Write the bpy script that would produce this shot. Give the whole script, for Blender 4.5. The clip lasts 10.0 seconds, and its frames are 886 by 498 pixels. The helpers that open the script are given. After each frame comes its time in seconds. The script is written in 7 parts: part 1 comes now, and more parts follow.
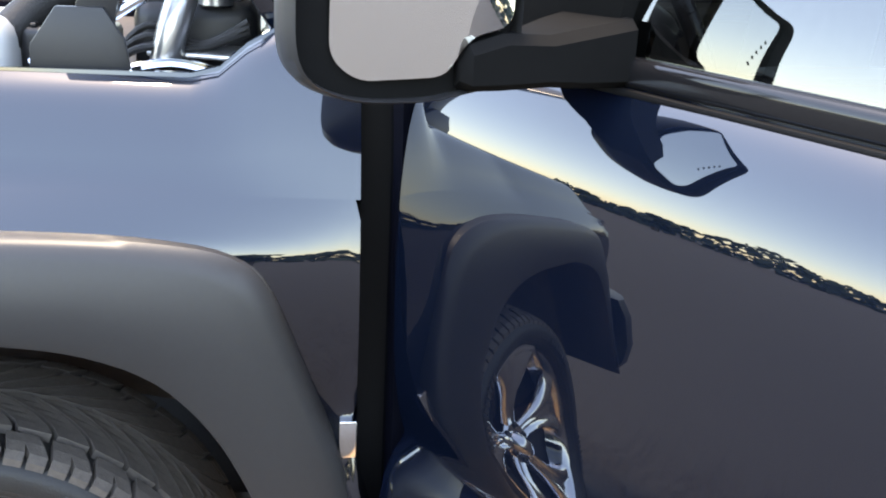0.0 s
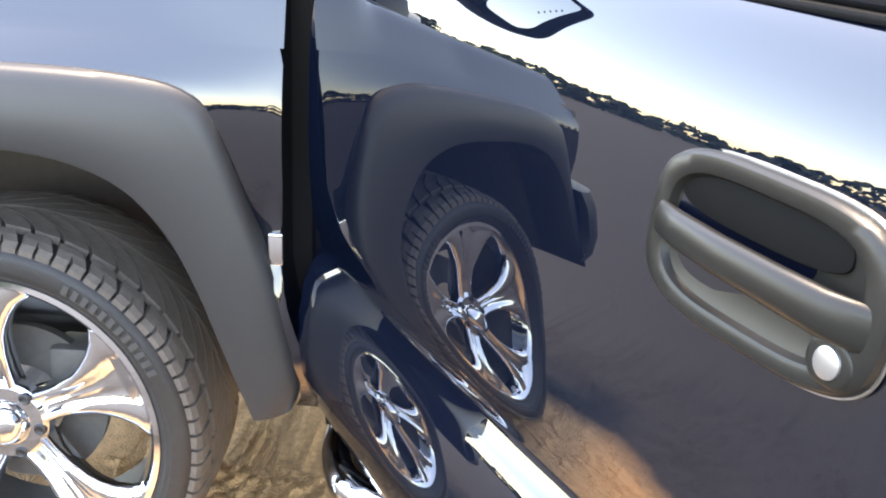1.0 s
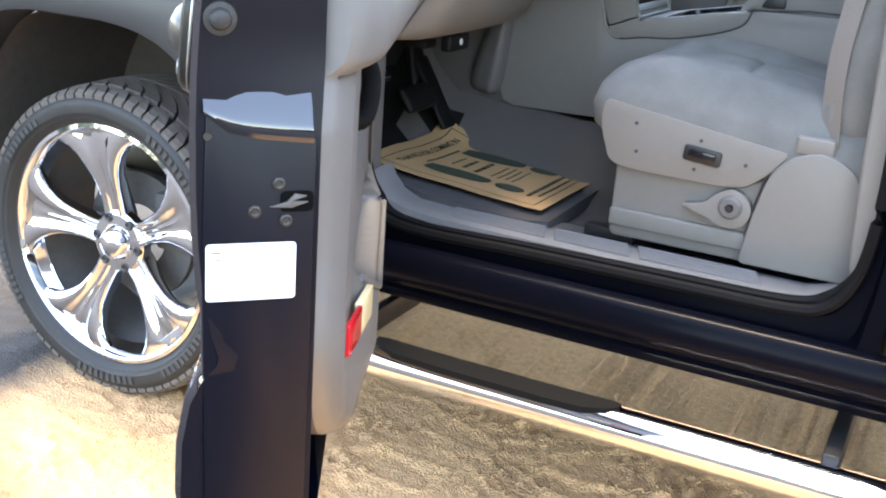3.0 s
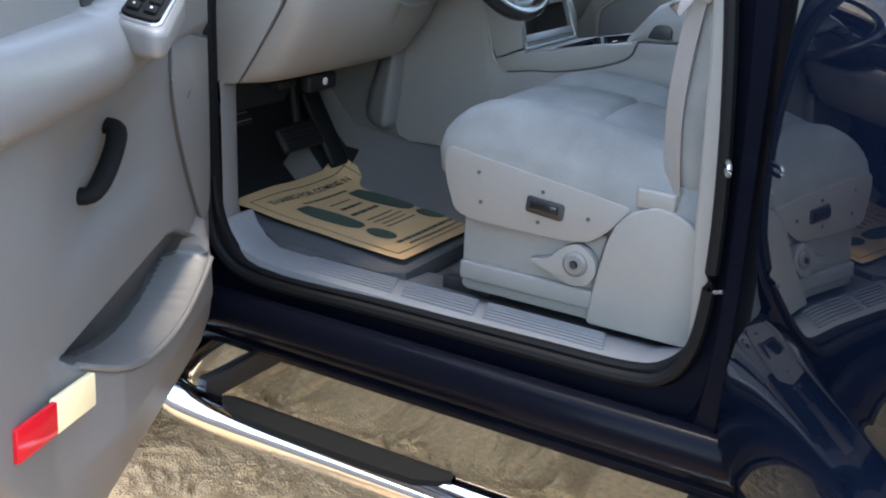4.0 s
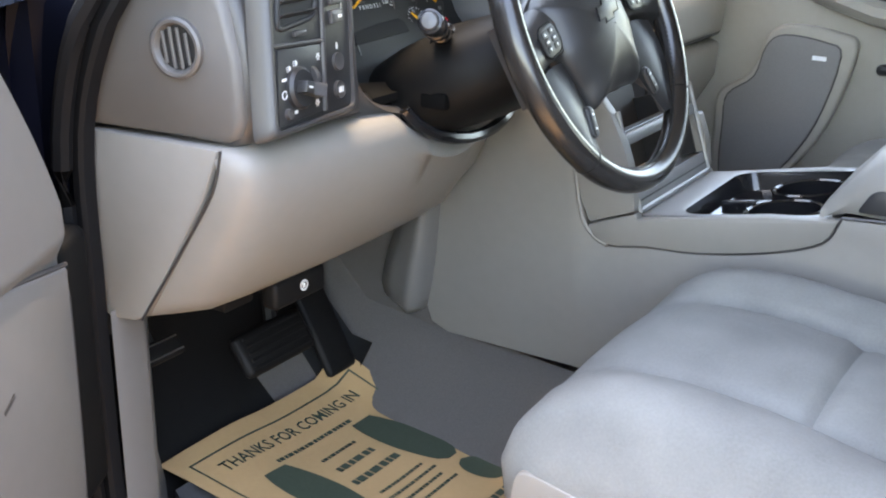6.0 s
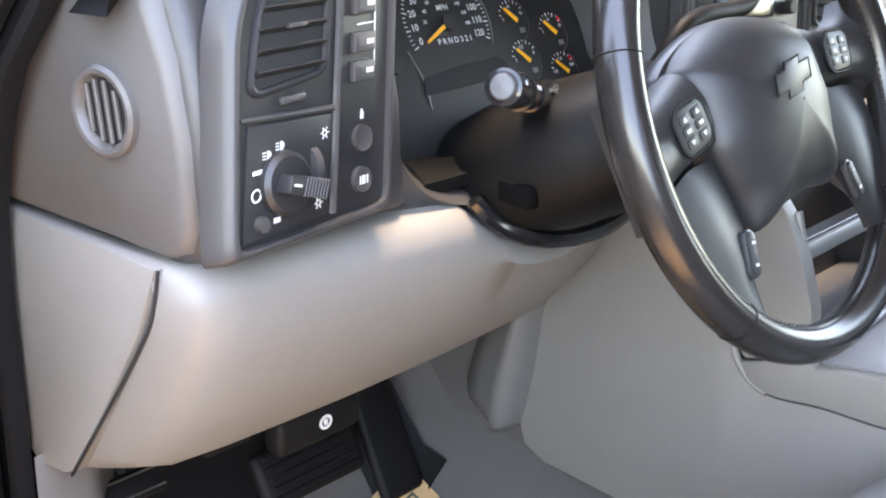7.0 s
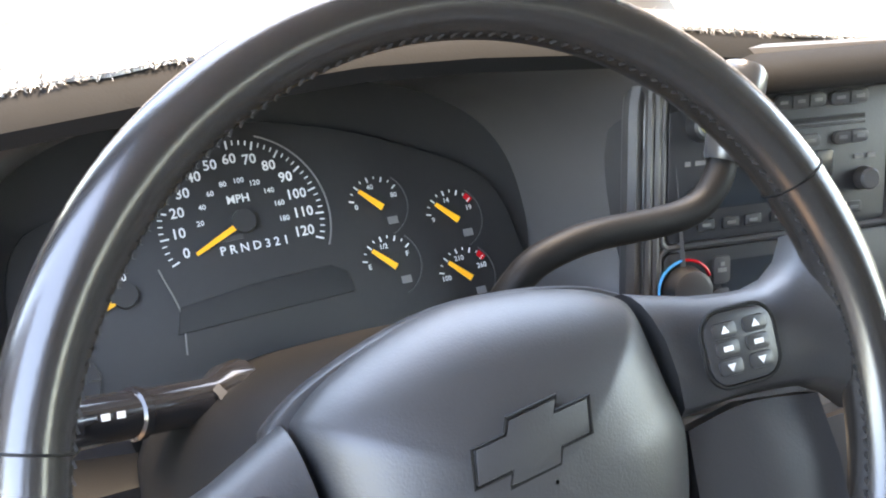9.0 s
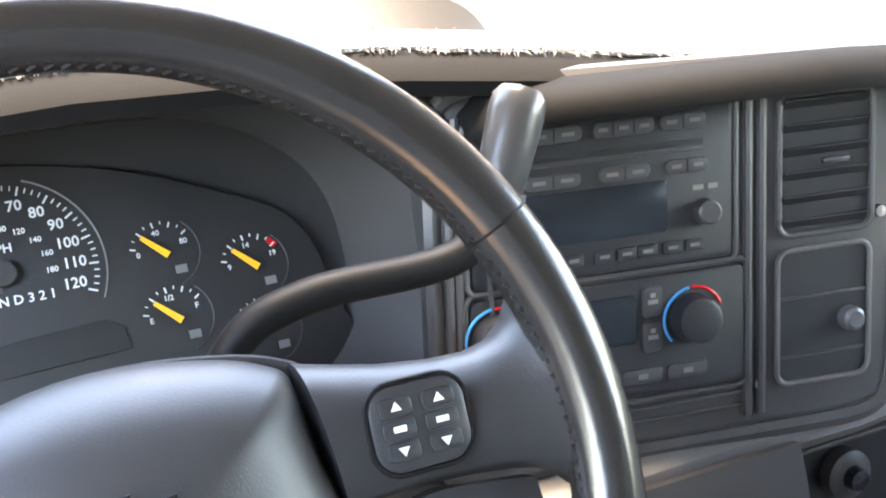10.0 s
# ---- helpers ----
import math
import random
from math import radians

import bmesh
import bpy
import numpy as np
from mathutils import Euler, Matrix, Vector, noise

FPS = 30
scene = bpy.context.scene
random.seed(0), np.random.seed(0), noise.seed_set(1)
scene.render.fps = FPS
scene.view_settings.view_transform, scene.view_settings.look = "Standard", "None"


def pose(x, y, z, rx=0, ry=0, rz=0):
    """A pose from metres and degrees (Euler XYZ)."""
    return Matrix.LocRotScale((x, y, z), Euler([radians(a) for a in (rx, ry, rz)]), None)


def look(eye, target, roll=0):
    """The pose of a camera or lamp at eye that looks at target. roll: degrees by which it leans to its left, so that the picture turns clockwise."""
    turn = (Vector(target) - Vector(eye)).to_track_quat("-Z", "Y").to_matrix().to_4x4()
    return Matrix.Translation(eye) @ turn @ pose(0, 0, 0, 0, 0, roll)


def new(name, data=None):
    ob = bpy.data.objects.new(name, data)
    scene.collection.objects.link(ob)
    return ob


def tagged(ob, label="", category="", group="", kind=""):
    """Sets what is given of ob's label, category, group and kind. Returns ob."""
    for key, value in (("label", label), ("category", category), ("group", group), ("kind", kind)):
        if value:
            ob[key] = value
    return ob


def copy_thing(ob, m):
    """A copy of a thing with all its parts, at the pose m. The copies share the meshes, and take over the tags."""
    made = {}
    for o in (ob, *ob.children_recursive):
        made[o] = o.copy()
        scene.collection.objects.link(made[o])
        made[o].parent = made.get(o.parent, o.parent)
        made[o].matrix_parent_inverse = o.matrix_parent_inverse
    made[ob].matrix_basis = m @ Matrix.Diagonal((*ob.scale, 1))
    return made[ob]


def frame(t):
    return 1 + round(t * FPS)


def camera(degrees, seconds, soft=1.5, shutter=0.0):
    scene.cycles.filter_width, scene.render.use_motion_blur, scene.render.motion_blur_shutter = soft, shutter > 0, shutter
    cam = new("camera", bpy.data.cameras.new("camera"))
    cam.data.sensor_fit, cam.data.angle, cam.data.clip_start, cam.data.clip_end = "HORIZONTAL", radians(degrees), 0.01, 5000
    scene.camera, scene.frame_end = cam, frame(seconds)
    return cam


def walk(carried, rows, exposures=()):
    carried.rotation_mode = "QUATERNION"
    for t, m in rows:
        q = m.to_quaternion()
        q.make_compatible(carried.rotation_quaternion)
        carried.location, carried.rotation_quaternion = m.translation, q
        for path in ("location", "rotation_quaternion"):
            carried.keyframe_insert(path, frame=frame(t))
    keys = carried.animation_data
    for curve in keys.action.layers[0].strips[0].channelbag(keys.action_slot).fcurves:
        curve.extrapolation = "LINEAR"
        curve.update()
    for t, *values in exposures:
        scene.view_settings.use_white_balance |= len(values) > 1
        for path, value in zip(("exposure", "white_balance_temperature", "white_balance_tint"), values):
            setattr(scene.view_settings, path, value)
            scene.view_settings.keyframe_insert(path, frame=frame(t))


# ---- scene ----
cam = camera(44.7, 10.0, soft=2.0)
PATH = [
    (0, (0.459, -1.288, 1.504), (0.715, 0.583, 0.861), 2.8),
    (0.5, (0.685, -1.482, 1.479), (0.755, 0.390, 0.778), 0.9),
    (1, (0.868, -1.654, 1.404), (0.783, 0.226, 0.729), 2.5),
    (1.5, (1.099, -1.76, 1.336), (0.775, 0.108, 0.7), 4.7),
    (2, (1.337, -1.834, 1.307), (0.776, -0.015, 0.694), 5.4),
    (2.2, (1.43, -1.848, 1.299), (0.779, -0.059, 0.686), 5.3),
    (3.3, (1.94, -1.802, 1.296), (1.093, -0.115, 0.633), 4.1),
    (3.5, (2.022, -1.733, 1.314), (1.153, -0.06, 0.646), 4.0),
    (4, (2.119, -1.479, 1.385), (1.174, 0.153, 0.719), 2.6),
    (4.5, (2.03, -1.245, 1.414), (1.053, 0.389, 0.801), 1.1),
    (5, (1.867, -1.061, 1.428), (0.914, 0.597, 0.842), 1.1),
    (5.2, (1.804, -0.984, 1.443), (0.855, 0.671, 0.842), 1.1),
    (6.3, (1.544, -0.497, 1.466), (0.46, 1.022, 0.747), 1.1),
    (6.5, (1.519, -0.414, 1.452), (0.361, 1.054, 0.743), 0.4),
    (7, (1.421, -0.239, 1.463), (0.16, 1.124, 0.722), 3.0),
    (7.5, (1.401, -0.066, 1.477), (-0.066, 1.035, 0.679), 3.0),
    (8, (1.382, 0.075, 1.493), (-0.207, 1.038, 0.753), 0.2),
    (8.5, (1.366, 0.194, 1.516), (-0.244, 1.127, 0.785), -0.2),
    (9, (1.381, 0.317, 1.521), (-0.298, 1.122, 0.79), -1.6),
    (9.5, (1.379, 0.42, 1.512), (-0.352, 1.138, 0.814), -2.9),
    (10, (1.387, 0.499, 1.501), (-0.357, 1.202, 0.82), -3.9),
]
walk(cam, [(t, look(eye, target, roll)) for t, eye, target, roll in PATH],
     [(0, 3.3, 8600, 14), (1, 3.88, 9200, 16), (2, 3.95, 8900, 14), (3.5, 3.58, 8000, 12), (4, 3.55, 7600, 9), (5, 4.1, 8400, 8), (6.5, 4.7, 9300, 19), (7.5, 5.1, 8700, 20), (8, 5.25, 8500, 14), (8.5, 5.45, 8400, 12), (9, 5.6, 8900, 17), (10, 5.85, 8700, 17)])

# ---- light ----
world = bpy.data.worlds.new("sky")
scene.world = world
world.use_nodes = True
wn = world.node_tree.nodes
sky = wn.new("ShaderNodeTexSky")
sky.sky_type = "NISHITA"
sky.sun_disc = False
SUN_AZ, SUN_EL = radians(-34), radians(80)
sky.sun_elevation = SUN_EL
sky.sun_rotation = SUN_AZ
sky.dust_density = 0.7
sky.ozone_density = 1.6
world.node_tree.links.new(sky.outputs[0], wn["Background"].inputs[0])
wn["Background"].inputs[1].default_value = 0.15
sun = new("sun", bpy.data.lights.new("sun", "SUN"))
sun.data.energy, sun.data.angle, sun.data.color = 0.8, radians(16), (1.0, 0.95, 0.87)
sun_dir = Vector((math.sin(SUN_AZ) * math.cos(SUN_EL), math.cos(SUN_AZ) * math.cos(SUN_EL), math.sin(SUN_EL)))
sun.matrix_world = look((0, 0, 0), -sun_dir)


# ---- materials ----
def material(name, base, rough=0.5, metal=0.0, var=0.15, scale=40.0, bump=0.0, bump_scale=None, coat=0.0, blotch=0.12, blotch_scale=3.0, spec=0.5):
    """A surface with grain at one scale and blotches at a larger one, and a fine relief."""
    m = bpy.data.materials.new(name)
    m.use_nodes = True
    n, l = m.node_tree.nodes, m.node_tree.links
    b = n["Principled BSDF"]
    tex = n.new("ShaderNodeTexCoord")
    fine, broad = n.new("ShaderNodeTexNoise"), n.new("ShaderNodeTexNoise")
    fine.inputs["Scale"].default_value, fine.inputs["Detail"].default_value = scale, 5
    broad.inputs["Scale"].default_value, broad.inputs["Detail"].default_value = blotch_scale, 3
    for t in (fine, broad):
        l.new(tex.outputs["Object"], t.inputs["Vector"])
    add = n.new("ShaderNodeMath")
    add.operation = "MULTIPLY_ADD"
    l.new(fine.outputs["Fac"], add.inputs[0])
    add.inputs[1].default_value, add.inputs[2].default_value = 2 * var, 1 - var
    add2 = n.new("ShaderNodeMath")
    add2.operation = "MULTIPLY_ADD"
    l.new(broad.outputs["Fac"], add2.inputs[0])
    add2.inputs[1].default_value, add2.inputs[2].default_value = 2 * blotch, -blotch
    total = n.new("ShaderNodeMath")
    l.new(add.outputs[0], total.inputs[0])
    l.new(add2.outputs[0], total.inputs[1])
    mix = n.new("ShaderNodeVectorMath")
    mix.operation = "SCALE"
    mix.inputs[0].default_value = base
    l.new(total.outputs[0], mix.inputs["Scale"])
    l.new(mix.outputs[0], b.inputs["Base Color"])
    b.inputs["Roughness"].default_value, b.inputs["Metallic"].default_value = rough, metal
    b.inputs["Specular IOR Level"].default_value = spec
    if coat:
        b.inputs["Coat Weight"].default_value, b.inputs["Coat Roughness"].default_value = coat, 0.03
    if bump:
        grain = n.new("ShaderNodeTexNoise")
        grain.inputs["Scale"].default_value, grain.inputs["Detail"].default_value = bump_scale or scale * 4, 4
        l.new(tex.outputs["Object"], grain.inputs["Vector"])
        bp = n.new("ShaderNodeBump")
        bp.inputs["Strength"].default_value, bp.inputs["Distance"].default_value = bump, 0.002 if bump >= 0.4 else 0.0006
        l.new(grain.outputs["Fac"], bp.inputs["Height"])
        l.new(bp.outputs[0], b.inputs["Normal"])
    return m


PAINT = material("navy_paint", (0.0018, 0.0038, 0.0098), 0.5, 0.0, 0.1, 900, coat=1.0, blotch=0.05, spec=0.0)
PAINT.node_tree.nodes["Principled BSDF"].inputs["Coat IOR"].default_value = 1.9
PAINT.node_tree.nodes["Principled BSDF"].inputs["Coat Roughness"].default_value = 0.008
HOUSING = material("housing_plastic", (0.10, 0.085, 0.075), 0.9, 0, 0.2, 40, blotch=0.2, spec=0.1)
# near-black for uncut slots: the shade inside them as plain colour
HOLLOW = material("slot_shade_black", (0.004, 0.004, 0.004), 0.9, 0, 0.2, 40, spec=0.03)
CLAD = material("grey_cladding", (0.027, 0.0268, 0.0274), 0.40, 0, 0.1, 120, 0.25, 900)
HANDLE = material("handle_grey", (0.0145, 0.0138, 0.0120), 0.32, 0, 0.08, 90, 0.2, 900, spec=0.35)
TRIM = material("light_grey_trim", (0.195, 0.182, 0.165), 0.46, 0, 0.05, 60, 0.25, 700, blotch=0.05)
TRIM_MID = material("grey_trim", (0.138, 0.132, 0.125), 0.45, 0, 0.06, 60, 0.25, 700, blotch=0.05)
CREAM = material("pale_trim", (0.29, 0.27, 0.235), 0.5, 0, 0.05, 60, 0.2, 700, blotch=0.05)
DARK = material("dark_grey_trim", (0.046, 0.043, 0.042), 0.42, 0, 0.08, 60, 0.2, 800, blotch=0.06)
BLACK = material("black_plastic", (0.018, 0.018, 0.019), 0.4, 0, 0.1, 80, 0.15, 700)
GLOSS_BLACK = material("glossy_black", (0.01, 0.01, 0.011), 0.12, 0, 0.1, 80, blotch=0.02)
RUBBER = material("tyre_rubber", (0.020, 0.019, 0.018), 0.55, 0, 0.25, 90, 0.5, 300, blotch=0.3, blotch_scale=9)
TREAD = material("dusty_tread", (0.105, 0.088, 0.074), 0.75, 0, 0.3, 120, 0.5, 300, blotch=0.3, blotch_scale=9)
SEAL = material("rubber_seal", (0.006, 0.006, 0.0065), 0.6, 0, 0.1, 90, spec=0.12)
CHROME = material("chrome", (0.74, 0.77, 0.82), 0.05, 1.0, 0.03, 30, blotch=0.03)
STEEL = material("dull_steel", (0.42, 0.41, 0.40), 0.35, 1.0, 0.15, 80)
SATIN = material("satin_silver", (0.55, 0.55, 0.55), 0.3, 0.9, 0.05, 80)
SILL = material("sill_grey", (0.135, 0.137, 0.140), 0.62, 0, 0.1, 80, 0.25, 700, blotch=0.1, blotch_scale=9)
# trim grey darkened to carry the shade of a deep pocket
POCKET_SHADE = material("pocket_shade_grey", (0.036, 0.034, 0.033), 0.5, 0, 0.06, 60, 0.2, 700, blotch=0.05)
MIRROR = material("mirror_glass", (0.86, 0.87, 0.86), 0.01, 1.0, 0.01, 10, blotch=0.02)
CLOTH = material("grey_seat_cloth", (0.180, 0.181, 0.172), 0.92, 0, 0.15, 350, 0.6, 1400, blotch=0.5, blotch_scale=8)
CARPET = material("grey_carpet", (0.092, 0.083, 0.077), 0.96, 0, 0.3, 500, 0.8, 900, blotch=0.15)
MAT = material("dark_rubber_mat", (0.06, 0.06, 0.063), 0.7, 0, 0.15, 200, 0.4, 500)
PAPER = material("brown_paper", (0.41, 0.25, 0.118), 0.8, 0, 0.06, 150, 0.3, 60, blotch=0.1, blotch_scale=6)
INK = material("green_ink", (0.035, 0.05, 0.032), 0.75, 0, 0.2, 200)
LEATHER = material("black_leather", (0.015, 0.0135, 0.0125), 0.23, 0, 0.2, 60, 0.1, 900, spec=0.6)
WHITE = material("white_print", (0.62, 0.62, 0.60), 0.6, 0, 0.02, 100)
ORANGE = material("orange_needle", (1.0, 0.42, 0.02), 0.5, 0, 0.02, 100)
RED = material("red_plastic", (0.6, 0.012, 0.02), 0.15, 0, 0.05, 100)
AMBER = material("cream_reflector", (0.85, 0.72, 0.42), 0.2, 0, 0.05, 100)
BLUE = material("blue_print", (0.02, 0.3, 0.62), 0.5, 0, 0.02, 100)
LABEL = material("white_label", (0.82, 0.84, 0.86), 0.45, 0, 0.02, 100, blotch=0.02)
BELT = material("beige_webbing", (0.20, 0.175, 0.155), 0.75, 0, 0.12, 300, 0.4, 900)
SAND = material("sand", (0.70, 0.415, 0.205), 0.95, 0, 0.38, 55, 1.0, 170, blotch=0.22, blotch_scale=2.2)
SAND.node_tree.nodes["Bump"].inputs["Distance"].default_value = 0.014


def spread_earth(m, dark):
    """Darkens the sand's colour past a ragged border, to dim its reflection in the door."""
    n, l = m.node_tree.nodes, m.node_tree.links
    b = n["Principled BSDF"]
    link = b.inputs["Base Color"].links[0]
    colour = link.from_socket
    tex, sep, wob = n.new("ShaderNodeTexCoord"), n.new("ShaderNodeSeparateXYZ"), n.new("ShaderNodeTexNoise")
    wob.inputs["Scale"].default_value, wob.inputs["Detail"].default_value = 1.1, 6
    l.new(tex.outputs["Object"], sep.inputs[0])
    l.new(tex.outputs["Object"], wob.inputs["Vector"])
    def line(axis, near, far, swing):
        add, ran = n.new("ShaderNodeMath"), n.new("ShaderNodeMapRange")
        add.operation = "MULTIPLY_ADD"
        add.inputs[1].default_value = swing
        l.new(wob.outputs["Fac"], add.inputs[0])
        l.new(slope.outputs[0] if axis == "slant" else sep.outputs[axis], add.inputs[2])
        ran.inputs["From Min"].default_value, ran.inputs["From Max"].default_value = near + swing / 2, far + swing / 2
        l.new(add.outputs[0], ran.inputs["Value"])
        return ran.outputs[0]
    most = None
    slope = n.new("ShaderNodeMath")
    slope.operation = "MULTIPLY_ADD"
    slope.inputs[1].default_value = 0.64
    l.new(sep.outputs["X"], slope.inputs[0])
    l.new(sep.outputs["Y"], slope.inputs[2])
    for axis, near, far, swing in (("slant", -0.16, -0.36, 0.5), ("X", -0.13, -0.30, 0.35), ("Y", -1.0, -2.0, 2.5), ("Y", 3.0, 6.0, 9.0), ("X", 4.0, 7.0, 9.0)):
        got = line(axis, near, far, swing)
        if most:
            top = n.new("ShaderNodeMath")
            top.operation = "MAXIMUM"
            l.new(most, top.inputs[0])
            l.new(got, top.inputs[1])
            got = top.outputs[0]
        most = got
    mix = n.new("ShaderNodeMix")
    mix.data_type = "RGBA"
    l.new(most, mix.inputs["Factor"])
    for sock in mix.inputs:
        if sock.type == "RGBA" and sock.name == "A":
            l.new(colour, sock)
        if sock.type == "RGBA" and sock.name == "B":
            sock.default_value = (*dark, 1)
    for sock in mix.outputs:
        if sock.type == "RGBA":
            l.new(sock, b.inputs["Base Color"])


# dark tone painted into the sand, so the door paint mirrors less brightness
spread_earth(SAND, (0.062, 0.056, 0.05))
DOORPAINT = material("inner_door_paint", (0.003, 0.0034, 0.0075), 0.32, 0, 0.15, 60, blotch=0.15, spec=0.2)
BOLT = material("dark_bolt", (0.05, 0.046, 0.042), 0.45, 0.6, 0.2, 80)
BRAKE = material("dusty_brake_grey", (0.10, 0.095, 0.09), 0.6, 0.4, 0.2, 60)
SHROUD = material("column_black", (0.0050, 0.0048, 0.0047), 0.55, 0, 0.08, 60, 0.2, 800, spec=0.15)
# body navy with its gloss cut, leaving out bright sand reflections low down
DULL_NAVY = material("dull_navy_paint", (0.0030, 0.0036, 0.0068), 0.22, 0, 0.15, 60, 0.12, 500, spec=0.06)
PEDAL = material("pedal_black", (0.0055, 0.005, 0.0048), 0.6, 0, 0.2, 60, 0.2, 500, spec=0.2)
MATTE = material("matte_black", (0.0075, 0.0073, 0.0071), 0.7, 0, 0.15, 60, 0.2, 700, spec=0.06)
SPEAKER = material("speaker_grey", (0.17, 0.165, 0.16), 0.6, 0, 0.1, 300)
LEAF = material("tree_leaves", (0.035, 0.055, 0.036), 0.7, 0, 0.4, 3)
BARK = material("bark", (0.12, 0.09, 0.06), 0.9, 0, 0.3, 20)
DASHMAT = material("dash_carpet", (0.33, 0.32, 0.31), 0.95, 0, 0.3, 300, 1.0, 600)
HEADLINER = material("headliner", (0.38, 0.37, 0.35), 0.9, 0, 0.1, 200)


def glass_material(name, tint, ior=1.5):
    """A thin pane: clear tinted body under a mirror-like surface; a film raises its gloss."""
    m = bpy.data.materials.new(name)
    m.use_nodes = True
    n, l = m.node_tree.nodes, m.node_tree.links
    n.remove(n["Principled BSDF"])
    clear, gloss, mix, fr = n.new("ShaderNodeBsdfTransparent"), n.new("ShaderNodeBsdfGlossy"), n.new("ShaderNodeMixShader"), n.new("ShaderNodeFresnel")
    clear.inputs["Color"].default_value = (*tint, 1)
    gloss.inputs["Roughness"].default_value = 0.0
    fr.inputs["IOR"].default_value = ior
    l.new(fr.outputs[0], mix.inputs[0])
    l.new(clear.outputs[0], mix.inputs[1])
    l.new(gloss.outputs[0], mix.inputs[2])
    l.new(mix.outputs[0], n["Material Output"].inputs["Surface"])
    return m


GLASS = glass_material("window_glass", (0.78, 0.82, 0.80))
TINT = glass_material("tinted_glass", (0.14, 0.15, 0.145), 2.4)


# ---- mesh helpers ----
def link_mesh(name, bm, mat, parent=None, label="", smooth=True, angle=35):
    me = bpy.data.meshes.new(name)
    bmesh.ops.recalc_face_normals(bm, faces=bm.faces)
    lim = radians(angle)
    for f in bm.faces:
        f.smooth = smooth
    if smooth:
        for e in bm.edges:
            if len(e.link_faces) == 2 and e.calc_face_angle(0) > lim:
                e.smooth = False
    bm.to_mesh(me)
    bm.free()
    for mm in (mat if isinstance(mat, (list, tuple)) else [mat]):
        me.materials.append(mm)
    ob = new(name, me)
    if parent:
        ob.parent = parent
    return ob


def part(name, bm, mat, parent, label="", smooth=True, angle=35):
    ob = link_mesh(name, bm, mat, parent, smooth=smooth, angle=angle)
    if label:
        tagged(ob, label)
    if mat is GLASS:
        ob.visible_shadow = False
    return ob


def bevel(bm, w, seg=2, angle=30):
    edges = [e for e in bm.edges if len(e.link_faces) == 2 and e.calc_face_angle(0) > radians(angle)]
    if edges and w > 0:
        bmesh.ops.bevel(bm, geom=edges, offset=w, segments=seg, affect="EDGES", profile=0.5, clamp_overlap=True)
    return bm


def box(lo, hi, w=0.0, seg=2, bm=None):
    own = bmesh.new()
    bmesh.ops.create_cube(own, size=1)
    for v in own.verts:
        v.co = Vector([lo[k] + (v.co[k] + 0.5) * (hi[k] - lo[k]) for k in range(3)])
    bevel(own, w, seg)
    return merge(bm, own)


def merge(bm, own):
    if bm is None:
        return own
    tmp = bpy.data.meshes.new("tmp")
    own.to_mesh(tmp)
    own.free()
    bm.from_mesh(tmp)
    bpy.data.meshes.remove(tmp)
    return bm


def slab(outline, a, b, axis="y", w=0.0, seg=2, bm=None):
    """A flat outline, drawn in the two other axes, between a and b along one axis."""
    own = bmesh.new()
    place = {"x": lambda p, q: (q, p[0], p[1]), "y": lambda p, q: (p[0], q, p[1]), "z": lambda p, q: (p[0], p[1], q)}[axis]
    lower = [own.verts.new(place(p, a)) for p in outline]
    upper = [own.verts.new(place(p, b)) for p in outline]
    own.faces.new(lower)
    own.faces.new(upper)
    n = len(outline)
    for k in range(n):
        own.faces.new((lower[k], lower[(k + 1) % n], upper[(k + 1) % n], upper[k]))
    bmesh.ops.recalc_face_normals(own, faces=own.faces)
    bevel(own, w, seg)
    return merge(bm, own)


def loft(rings, closed=True, caps=False, bm=None, loop=False):
    """A skin over rows of points of equal number. closed: each row is a ring; loop: the rows close on themselves."""
    own = bmesh.new()
    vs = [[own.verts.new(p) for p in r] for r in rings]
    n = len(rings[0])
    rows = len(vs) if loop else len(vs) - 1
    for i in range(rows):
        p, q = vs[i], vs[(i + 1) % len(vs)]
        for k in range(n if closed else n - 1):
            own.faces.new((p[k], p[(k + 1) % n], q[(k + 1) % n], q[k]))
    if caps and closed and not loop:
        own.faces.new(vs[0])
        own.faces.new(list(reversed(vs[-1])))
    return merge(bm, own)


def smooth_line(points, n=8, closed=False):
    """A Catmull-Rom curve through the points."""
    pts = [Vector(p) for p in points]
    out = []
    m = len(pts)
    for i in range(m if closed else m - 1):
        p0 = pts[(i - 1) % m] if closed or i > 0 else pts[0] * 2 - pts[1]
        p1, p2 = pts[i], pts[(i + 1) % m]
        p3 = pts[(i + 2) % m] if closed or i + 2 < m else pts[-1] * 2 - pts[-2]
        for k in range(n):
            t = k / n
            out.append(0.5 * ((2 * p1) + (p2 - p0) * t + (2 * p0 - 5 * p1 + 4 * p2 - p3) * t * t + (3 * p1 - p0 - 3 * p2 + p3) * t ** 3))
    if not closed:
        out.append(pts[-1])
    return out


